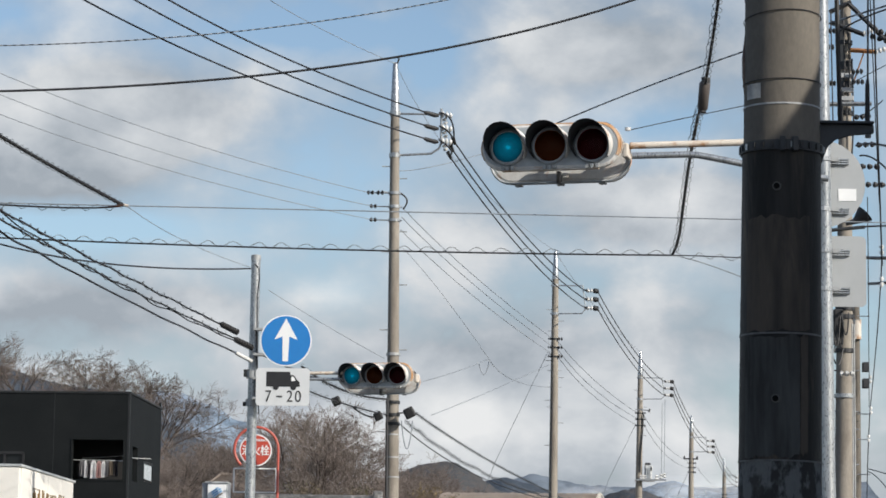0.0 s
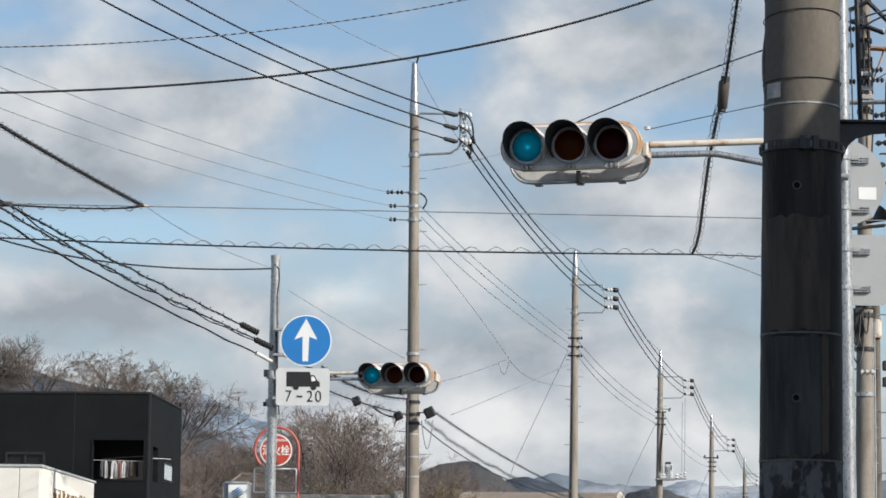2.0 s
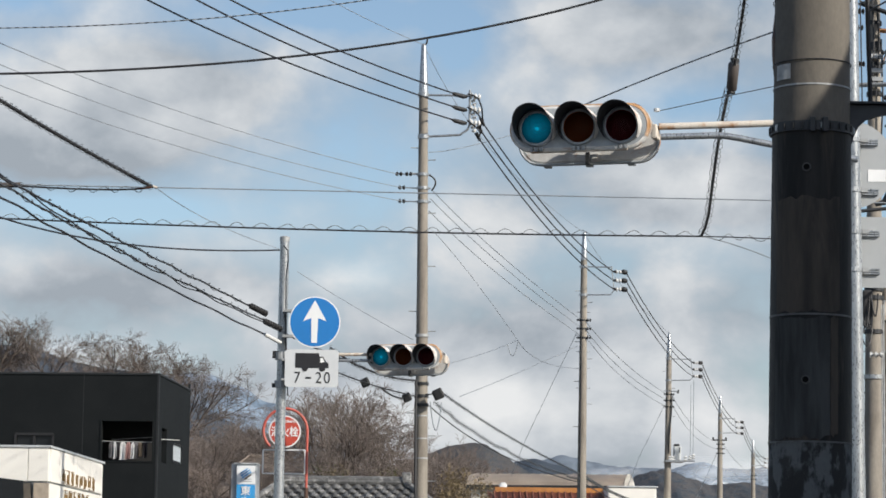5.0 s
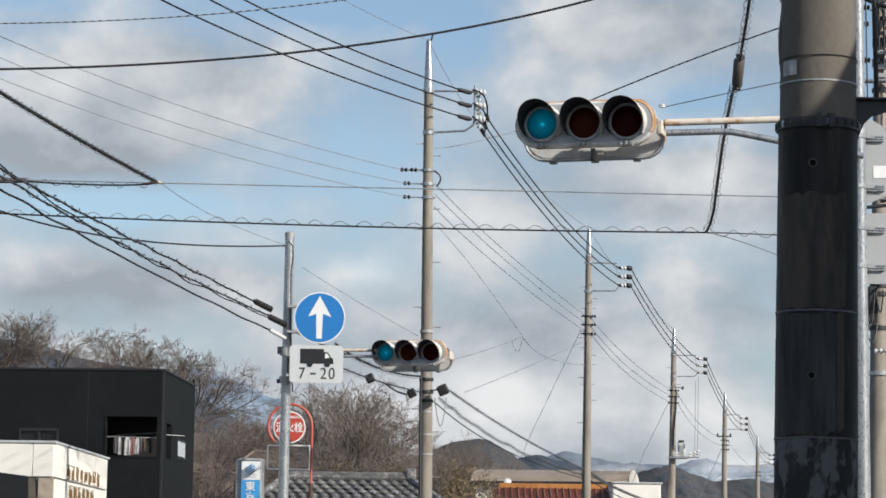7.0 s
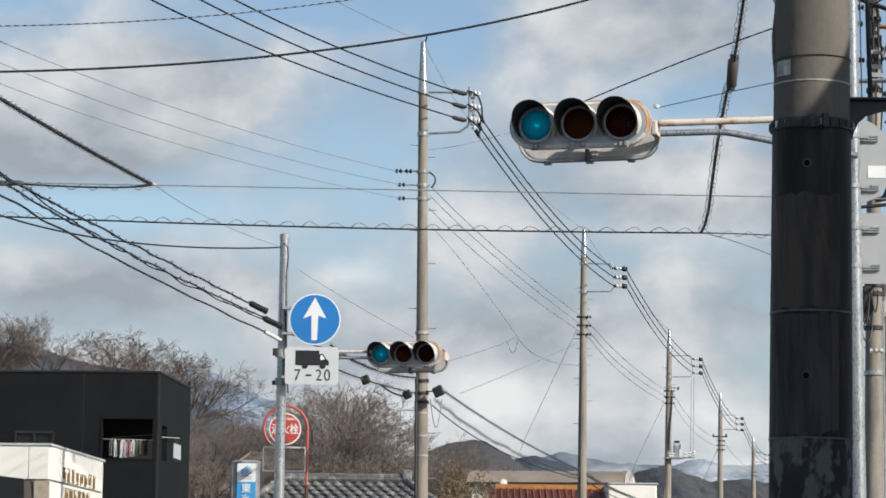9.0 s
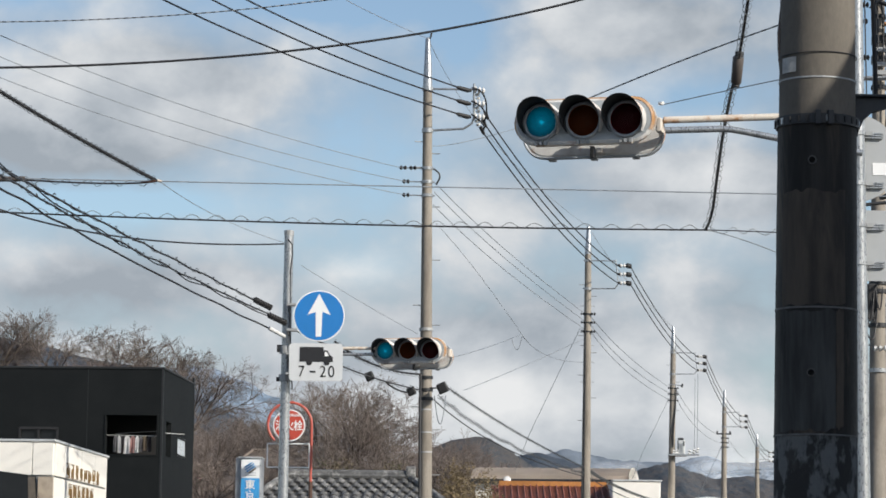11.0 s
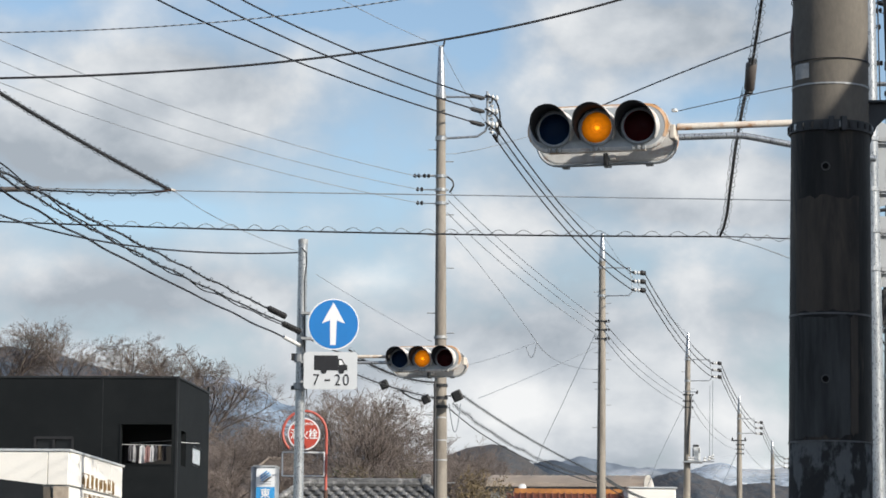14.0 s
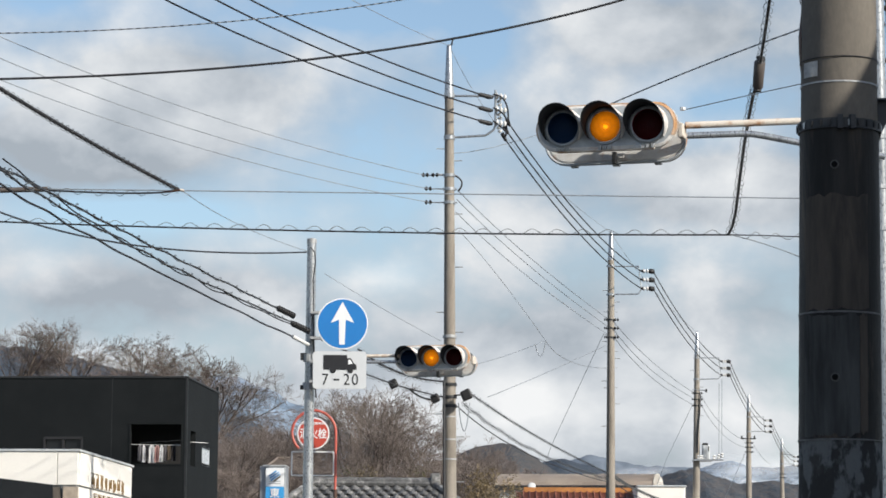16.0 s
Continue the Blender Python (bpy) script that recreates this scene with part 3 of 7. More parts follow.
def mist(at, wide, tall, label):
    """A bank of thin cloud lying along a hillside, bowed away at its ends."""
    bm = bmesh.new()
    bmesh.ops.create_grid(bm, x_segments=24, y_segments=10, size=1)
    for v in bm.verts:
        x, z = v.co.x, v.co.y
        v.co = Vector((at[0] + x * wide / 2, at[1] + (x * x + z * z) * 25, at[2] + z * tall / 2 + 3 * math.sin(x * 4)))
    solo("backdrop_mist", bm, MIST, label, "mist", kind="structure", smooth=True)


mist((216, 2150, 116), 150, 40, "pale mist lying in the valley between the hills")
mist((120, 1850, 99), 60, 18, "pale mist at the foot of a wooded ridge")
mist((-262, 2050, 188), 150, 46, "pale cloud hanging on the mountain shoulder")
BANK = [(-56.422, 190.000, 17.0), (-24.000, 190.000, 17.0), (-19.500, 190.000, 16.2), (-17.200, 190.000, 13.8), (-15.417, 190.000, 11.9), (-10.843, 190.000, 10.2), (-5.528, 190.000, 9.5), (-1.731, 190.000, 8.5), (4.334, 190.000, 6.9), (11.899, 190.000, 5.071), (42.107, 190.000, 5.012)]
ridge("backdrop_wooded_bank", "brown leafless wooded bank behind the houses", BANK, 190, 70, HILLSIDE, 0.8, 5, 0.8)


def bank_height(x, y):
    return float(np.interp(x, [p[0] for p in BANK], [p[2] for p in BANK])) * max(0.0, 1 - (190 - y) / 70)


# ---- trees ----
def limb(rnd, out, p, d, length, r, level, plan):
    """Grow one branch and those on it. out: a list of lists of (points, radii), by level."""
    segs = (5, 6, 4, 3, 2)[level]
    thin = 0.35 if level < 2 else 0.3
    pts, rs = [p.copy()], [r]
    bend = Vector((rnd.gauss(0, 1), rnd.gauss(0, 1), rnd.gauss(0, 0.5))) * plan["crook"][level] * 0.5
    for i in range(segs):
        d = (d + bend + Vector((rnd.gauss(0, 1), rnd.gauss(0, 1), rnd.gauss(0, 1))) * plan["crook"][level] + Vector((0, 0, plan["lift"][level]))).normalized()
        p = p + d * (length / segs)
        pts.append(p.copy())
        rs.append(max(r * (1 - (1 - thin) * (i + 1) / segs), 0.009))
    out[level].append((pts, rs))
    if level == 4:
        return
    for k in range(plan["kids"][level]):
        at = rnd.uniform(*plan["from"][level])
        i = min(int(at * segs), segs - 1)
        q = pts[i].lerp(pts[i + 1], at * segs - i)
        along = (pts[i + 1] - pts[i]).normalized()
        side = along.cross(Vector((rnd.gauss(0, 1), rnd.gauss(0, 1), rnd.gauss(0, 1)))).normalized()
        a = radians(rnd.uniform(*plan["angle"][level]))
        limb(rnd, out, q, along * math.cos(a) + side * math.sin(a), length * rnd.uniform(*plan["ratio"][level]) * (1.15 - 0.4 * at), max(rs[i] * plan["girth"], 0.011), level + 1, plan)


def bare_tree(seed, height, label, plan):
    """A leafless tree: a trunk that forks, crooked limbs, and straight fine twigs in a wide crown."""
    rnd, out = random.Random(seed), [[], [], [], [], []]
    limb(rnd, out, Vector((0, 0, 0)), Vector((rnd.uniform(-0.15, 0.15), rnd.uniform(-0.1, 0.1), 1)).normalized(), height * plan["fork"], height * 0.020, 0, plan)
    heights = sorted(p.z for lv in out for pts, _ in lv for p in pts)
    grow = height / heights[int(len(heights) * 0.995)]
    out = [[([p * grow for p in pts], rs) for pts, rs in lv] for lv in out]
    t = thing("tree", (0, 0, 0), label, "tree", "leafless trees")
    for name, levels, sides, mat in (("trunk", (0,), 7, BARK), ("limb_framework", (1, 2), 4, BARK), ("crown", (3, 4), 3, TWIG)):
        bm = bmesh.new()
        for lv in levels:
            for pts, rs in out[lv]:
                sweep(bm, pts, rs, sides, caps=False)
        part(name, bm, mat, t, smooth=True)
    return t


VASE = {"fork": 0.36, "kids": (6, 7, 7, 7), "from": ((0.55, 1.0), (0.25, 1.0), (0.2, 1.0), (0.15, 1.0)), "angle": ((35, 68), (28, 60), (28, 58), (25, 55)), "ratio": ((1.0, 1.35), (0.42, 0.62), (0.40, 0.60), (0.40, 0.62)),
        "crook": (0.06, 0.13, 0.10, 0.07, 0.05), "lift": (0.0, 0.06, 0.07, 0.05, 0.03), "girth": 0.62}
TALL = {"fork": 0.50, "kids": (8, 7, 7, 6), "from": ((0.35, 1.0), (0.25, 1.0), (0.2, 1.0), (0.15, 1.0)), "angle": ((22, 50), (25, 50), (25, 52), (25, 50)), "ratio": ((0.75, 1.0), (0.42, 0.60), (0.40, 0.60), (0.40, 0.62)),
        "crook": (0.06, 0.09, 0.08, 0.06, 0.05), "lift": (0.0, 0.07, 0.09, 0.07, 0.05), "girth": 0.6}
tree_kinds = [
    bare_tree(3, 10.0, "leafless spreading cherry tree with fine brown twigs", VASE),
    bare_tree(11, 10.0, "leafless cherry tree with crooked dark limbs", VASE),
    bare_tree(23, 10.0, "tall leafless tree with upright brown branches", TALL),
    bare_tree(25, 10.0, "leafless cherry tree with a rounded crown of pale twigs", VASE),
    bare_tree(51, 10.0, "leafless cherry tree with a rounded crown and dark forking limbs", VASE),
]


def spread_trees():
    """Rows of bare trees on the bank behind the houses: x, distance, height, kind."""
    rnd = random.Random(5)
    spots = [
        (-14.1, 168, 6.4, 0), (-12.6, 174, 5.8, 1), (-11.6, 165, 6.6, 4), (-10.3, 170, 5.8, 1), (-9.0, 166, 6.0, 3), (-7.6, 170, 8.0, 0),
        (-6.2, 162, 9.6, 1), (-4.6, 166, 9.4, 3), (-3.2, 172, 8.6, 0), (-1.6, 170, 7.2, 4), (0.2, 174, 7.0, 1), (2.2, 178, 6.2, 0),
        (-13.2, 150, 7.4, 2), (-11.2, 148, 7.2, 0), (-12.2, 154, 7.0, 3), (-9.2, 150, 6.4, 2), (-7.0, 148, 7.0, 4), (-5.0, 150, 7.2, 1), (-3.0, 148, 7.2, 3), (-1.2, 150, 6.6, 2),
        (0.7, 152, 7.6, 0), (1.3, 149, 7.0, 1), (0.0, 148, 7.4, 3), (2.4, 153, 6.4, 4), (1.9, 147, 6.8, 2), (0.2, 146, 7.2, 2), (1.7, 154, 6.0, 2), (-12.8, 160, 6.2, 1), (-9.8, 160, 7.2, 2), (-5.6, 158, 8.2, 2), (-2.2, 158, 7.6, 0), (-0.4, 160, 7.0, 3), (-8.2, 158, 7.0, 1),
    ]
    # the row on the crest of the bank: x, height of the top, kind
    for x, top, kind in ((-29.6, 20.6, 4), (-27.1, 20.5, 3), (-24.1, 20.0, 4), (-20.9, 19.3, 3), (-18.5, 18.7, 4), (-16.7, 18.6, 3), (-15.2, 17.3, 3), (-13.8, 14.2, 1), (-6.3, 16.4, 3), (-3.5, 15.3, 4)):
        spots.append((x, 178, top - bank_height(x, 178) + 0.4, kind))
    for x, y, tall, kind in spots:
        m = pose(x, y, bank_height(x, y) - 0.4, 0, 0, rnd.uniform(0, 360))
        t = tree_kinds[kind]
        if t.location.length < 1:
            t.matrix_basis = m
        else:
            t = copy_thing(t, m)
        size = tall / 10
        wide = 1.34 if y == 178 and x < -13 else 1.0
        t.scale = (size * wide * rnd.uniform(0.92, 1.1), size * wide, size)


spread_trees()


def shrub(name, at, size, count, seed, label, material):
    """A bush of many small leaf blades on thin stems."""
    rnd, bm, stems = random.Random(seed), bmesh.new(), bmesh.new()
    t = thing(name, at, label, "shrub", "shrubs by the road")
    for _ in range(count):
        a, h = rnd.uniform(0, math.tau), rnd.random() ** 0.7
        r = math.sqrt(rnd.random()) * (1 - 0.75 * h * h) * rnd.uniform(0.6, 1.15)
        p = Vector((at[0] + math.cos(a) * r * size[0], at[1] + math.sin(a) * r * size[1], at[2] + h * size[2] * rnd.uniform(0.85, 1.1)))
        s = rnd.uniform(0.03, 0.065)
        m = Matrix.Translation(p) @ Euler((rnd.uniform(0, 6), rnd.uniform(0, 6), rnd.uniform(0, 6))).to_matrix().to_4x4()
        bm.faces.new([bm.verts.new(m @ Vector(v)) for v in ((0, -s, 0), (s * 0.45, 0, s * 0.1), (0, s, 0), (-s * 0.45, 0, s * 0.1))])
    for _ in range(40):
        a = rnd.uniform(0, math.tau)
        q = Vector(at) + Vector((math.cos(a) * size[0] * 0.6, math.sin(a) * size[1] * 0.6, size[2] * rnd.uniform(0.6, 1.0)))
        sweep(stems, [at, Vector(at).lerp(q, 0.5) + Vector((0, 0, 0.3)), q], [0.03, 0.02, 0.006], 3)
    part("foliage", bm, material, t)
    part("stems", stems, BARK, t)


shrub("shrub", (0.608, 98, 0), (2.2, 1.6, 6.349), 11000, 1, "olive-brown shrub with sparse winter leaves", DRY_LEAF)
shrub("shrub", (1.665, 100, 0), (1.4, 1.2, 6.169), 5200, 2, "low yellowish shrub beside the red roof", DRY_LEAF)
shrub("shrub", (-3.705, 103, 0), (2.8, 1.2, 6.679), 8000, 4, "dark green-brown undergrowth below bare trees", GREEN_LEAF)
shrub("shrub", (-1.790, 100, 0), (2.2, 1.2, 6.448), 5600, 6, "olive undergrowth behind the tiled roof", GREEN_LEAF)


# ---- houses ----
def frame_at(corner, turn):
    """Matrix of a building: x along its front to the right, y into it, z up, with the front's right-hand corner at the origin."""
    return Matrix.Translation(corner) @ Matrix.Rotation(radians(turn), 4, "Z")


def dark_house():
    cx, cy = -7.496, 76.0
    m = frame_at((cx, cy, 0), -4.2)
    top = 8.044
    deep, wide, thick = 5.3, 11.0, 0.18
    t = thing("house", (cx, cy, 0), "charcoal-clad two-storey house with an open drying balcony", "house")

    def wall(name, boxes, mat=CLADDING):
        bm = bmesh.new()
        for lo, hi in boxes:
            box(bm, lo, hi, m)
        return part(name, bm, mat, t)

    x0, x1 = -1.53, -0.15            # balcony opening in the front
    z0, z1 = 5.730, 6.794
    wx0, wx1, wz0, wz1 = -3.88, -2.85, 5.806, 6.429
    pierced("front_wall", wide, top, thick, [(-wx1, -wx0, wz0, wz1), (-x1, -x0, z0, z1)], m, CLADDING, t)
    s0, s1, s2, s3 = 0.62, 1.45, 2.55, 3.95     # slot and small window in the side
    inner = m @ Matrix.Translation((0, thick + 0.002, 0))
    pierced("side_wall", deep - thick, top, thick, [(s0 - thick, s1 - thick, z0, z1 - 0.12), (s2 - thick, s3 - thick, z0 + 0.12, z0 + 0.66)], inner, CLADDING, t, "y")
    wall("back_wall", [((-wide, deep - thick, 0), (-thick, deep, top)), ((-wide, thick, 0), (-wide + thick, deep - thick, top))])
    wall("balcony_recess", [((-2.4, thick, z0 - 0.3), (-thick, 1.7, z0 - 0.2)), ((-2.4, 1.6, z0 - 0.2), (-thick, 1.7, top - 0.5)), ((-2.4, thick, z1 + 0.25), (-thick, 1.6, z1 + 0.3)), ((-2.45, thick, z0 - 0.2), (-2.4, 1.6, top - 0.5))], DARK_ROOM)
    wall("roof", [((-wide + 0.2, 0.2, top - 0.25), (-0.2, deep - 0.2, top - 0.1))], CLAD_TRIM)
    wall("roof_coping", [((-wide - 0.03, -0.03, top), (0.03, thick + 0.03, top + 0.05)), ((-thick - 0.03, thick + 0.03, top), (0.03, deep + 0.03, top + 0.05)), ((-wide - 0.03, deep - thick, top), (-thick - 0.03, deep + 0.03, top + 0.05))], CLAD_TRIM)
    wall("corner_trim", [((-0.045, -0.012, 0), (0.012, 0.045, top))], CLAD_TRIM)
    for x in (-9.2, -7.4, -5.6, -4.72 + 0.9, -2.05):
        wall("cladding_joint", [((x - 0.008, -0.005, 0), (x + 0.008, 0.001, top if x > -2.1 or x < -4 else wz0))], CLAD_TRIM)
    # horizontal lap lines of the siding
    for k in range(1, int((top - 3.2) / 0.455) + 1):
        z = top - k * 0.455
        segs = [(-wide, 0)]
        if z0 - 0.02 < z < z1 + 0.02:
            segs = [(-wide, wx0 if wz0 < z < wz1 else x0), (x1, 0)]
        if wz0 - 0.02 < z < wz1 + 0.02:
            segs = [(-wide, wx0), (wx1, x0), (x1, 0)] if z0 < z < z1 else [(-wide, wx0), (wx1, 0)]
        for a, b in segs:
            part("siding_lap", box(bmesh.new(), (a, -0.004, z - 0.005), (b - 0.05, -0.001, z + 0.005), m), CLADDING, t)
    f = wall("balcony_frame", [((x0 - 0.04, -0.02, z0 - 0.04), (x1 + 0.04, 0.03, z0)), ((x0 - 0.04, -0.02, z1), (x1 + 0.04, 0.03, z1 + 0.04)), ((x0 - 0.04, -0.02, z0), (x0, 0.03, z1)), ((x1, -0.02, z0), (x1 + 0.04, 0.03, z1))], CLADDING)
    w = wall("window", [((wx0 - 0.03, -0.02, wz0), (wx0 + 0.03, 0.06, wz1)), ((wx1 - 0.03, -0.02, wz0), (wx1 + 0.03, 0.06, wz1)), ((wx0, -0.02, wz1 - 0.04), (wx1, 0.06, wz1 + 0.03)), (((wx0 + wx1) / 2 - 0.03, -0.01, wz0), ((wx0 + wx1) / 2 + 0.03, 0.06, wz1 - 0.04))], BLACK)
    bm = box(bmesh.new(), (wx0, 0.07, wz0), (wx1, 0.09, wz1), m)
    part("pane", bm, GLASS, w)
    bm = box(bmesh.new(), (wx0 + 0.10, 0.10, wz0), (wx0 + 0.42, 0.11, wz1 - 0.06), m)
    part("curtain", bm, FROSTED, w)
    w = wall("side_window", [((-0.05, s2 + 0.02, z0 + 0.14), (0.02, s3 - 0.02, z0 + 0.17)), ((-0.05, s2 + 0.02, z0 + 0.61), (0.02, s3 - 0.02, z0 + 0.64))], CLAD_TRIM)
    part("pane", box(bmesh.new(), (-0.04, s2, z0 + 0.12), (-0.02, s3, z0 + 0.66), m), FROSTED, w)
    bm = sweep(bmesh.new(), [m @ Vector((-0.1, 1.2, z0 + 0.66)), m @ Vector((0.33, 1.6, z0 + 0.66))], 0.009, 6)
    part("drying_pole_end", bm, PORCELAIN, t)
    # aerial of the roof corner
    part("roof_corner_bracket", box(bmesh.new(), (-0.06, deep - 0.1, top + 0.05), (0.0, deep, top + 0.2), m), CLAD_TRIM, t)
    # laundry
    rod = thing("laundry_rail", m @ Vector(((x0 + x1) / 2, 0.5, z0 + 0.78)), "white drying rail across the balcony", "drying rail")
    part("pole", sweep(bmesh.new(), [m @ Vector((x0 - 0.0, 0.16, z0 + 0.53)), m @ Vector((x1 + 0.0, 0.16, z0 + 0.51))], 0.008, 6), PORCELAIN, rod)
    part("pole", sweep(bmesh.new(), [m @ Vector((x0 + 0.1, 0.9, z0 + 0.62)), m @ Vector((x1 + 0.1, 0.8, z0 + 0.70))], 0.010, 6), STEEL_GREY, rod)
    rnd = random.Random(8)
    for k, (dx, w, c, h) in enumerate([(0.24, 0.13, 2, 0.44), (0.34, 0.11, 0, 0.47), (0.44, 0.10, 3, 0.45), (0.56, 0.20, 0, 0.49), (0.71, 0.14, 1, 0.47), (0.83, 0.11, 0, 0.46), (0.93, 0.10, 2, 0.44), (1.03, 0.11, 4, 0.40), (1.16, 0.12, 3, 0.43)]):
        bm, n = bmesh.new(), 9
        rows = []
        for j in range(6):
            row = []
            for i in range(n):
                a = i / (n - 1)
                narrow = 0.35 if j == 0 else 0.9 + 0.1 * j / 5
                row.append(bm.verts.new(m @ Vector((x0 + dx + (a - 0.5) * w * narrow, 0.16 + 0.045 * math.sin(a * 11 + k) * j / 5 + rnd.uniform(-0.006, 0.006), z0 + 0.52 - h * j / 5))))
            rows.append(row)
        for r, s in zip(rows, rows[1:]):
            for i in range(n - 1):
                bm.faces.new((r[i], r[i + 1], s[i + 1], s[i]))
        bmesh.ops.solidify(bm, geom=bm.faces[:], thickness=0.012)
        garment = ("white", "pink", "grey", "dark", "khaki")[c]
        name = {"white": "white shirt hung to dry on the balcony", "pink": "pink top hung to dry on the balcony", "grey": "grey trousers hung to dry", "dark": "dark garment hung to dry", "khaki": "khaki garment hung to dry"}[ ("white", "pink", "grey", "dark", "khaki")[c]]
        solo("garment", bm, CLOTH[c], name, "clothing", "laundry", smooth=True)


dark_house()


def bank():
    cx, cy = -8.481, 62.0
    m = frame_at((cx, cy, 0), -4.0)
    top, deep, wide, thick = 5.260, 6.15, 9.0, 0.16
    mid = 4.457
    t = thing("bank_building", (cx, cy, 0), "low cream-panelled bank building with gilt lettering", "building")

    def piece(name, lo, hi, mat, bevel=0.0, parent=None, label=""):
        return part(name, box(bmesh.new(), lo, hi, m, bevel), mat, parent or t, label)

    # upper front panels, with open joints
    edges = [-wide, -6.2, -4.2, -2.2, -0.46, 0.0]
    for a, b in zip(edges, edges[1:]):
        piece("panel", (a + 0.008, -0.02, mid + 0.02), (b - 0.008, thick, top - 0.06), BANK_WALL, 0.006)
    edges = [thick, 1.2, 3.1, 4.7, deep]
    for a, b in zip(edges, edges[1:]):
        piece("panel", (-thick, a + 0.012, mid + 0.02), (0.02, b - 0.012, top - 0.06), BANK_WALL, 0.006)
        piece("panel", (-thick, a + 0.012, 0.4), (0.0, b - 0.012, mid - 0.02), BANK_WALL, 0.006)
    piece("joint_backing", (-wide, 0.03, 0), (-0.03, 0.12, top - 0.07), STEEL_GREY)
    piece("joint_backing", (-0.12, 0.13, 0), (-0.03, deep - 0.02, top - 0.07), STEEL_GREY)
    piece("roof", (-wide, 0.2, top - 0.3), (-0.2, deep, top - 0.2), STEEL_GREY)
    piece("back_wall", (-wide, deep, 0), (0, deep + 0.15, top - 0.07), BANK_WALL)
    piece("roof_coping", (-wide, -0.05, top - 0.055), (0.05, thick + 0.02, top), BANK_CAP, 0.01)
    piece("roof_coping", (-thick - 0.02, thick + 0.024, top - 0.055), (0.05, deep + 0.18, top), BANK_CAP, 0.01)
    piece("pier", (-0.32, -0.03, 0), (0.01, 0.03, mid - 0.02), TAN)
    piece("shopfront_window", (-wide, -0.05, 0.3), (-0.45, 0.02, mid - 0.12), GLASS)
    # dark canopy over the front, sloping down to the corner
    bm = bmesh.new()
    vs = [(-6.0, mid + 0.38), (-1.9, mid + 0.16), (-0.36, mid - 0.02), (-0.32, mid - 0.75), (-6.0, mid - 0.75)]
    plate(bm, vs, -0.9, -0.06)
    bmesh.ops.transform(bm, matrix=m, verts=bm.verts)
    part("canopy", bm, GLASS, t, "dark glazed entrance canopy")
    for x in (-4.4, -3.0, -1.6):
        piece("canopy_mullion", (x - 0.03, -0.93, mid - 0.75), (x + 0.03, -0.90, mid + 0.15 if x < -2 else mid + 0.08), DARK_STEEL)
    # gilt characters on the side, as plain strokes
    rnd = random.Random(4)
    for zc, y0, n, h, dy in ((4.654 , 1.35, 8, 0.34, 0.50), (4.208, 1.65, 6, 0.34, 0.50)):
        for k in range(n):
            y = y0 + k * dy
            bm = bmesh.new()
            left = rnd.choice((0.0, 0.05))
            for yy in (0.03 + left, 0.155, 0.28 - left):
                box(bm, (0.022, y + yy, zc + rnd.choice((-0.16, -0.10))), (0.045, y + yy + 0.020, zc + rnd.choice((0.06, 0.12, 0.16))), m)
            for zz in rnd.sample((-0.15, -0.09, -0.03, 0.03, 0.09, 0.15), 4):
                lo, hi = rnd.choice(((0.01, 0.33), (0.03, 0.30), (0.01, 0.20), (0.12, 0.33)))
                box(bm, (0.024, y + lo, zc + zz - 0.009), (0.043, y + hi, zc + zz + 0.009), m)
            part("gilt_character", bm, GOLD, t)


bank()


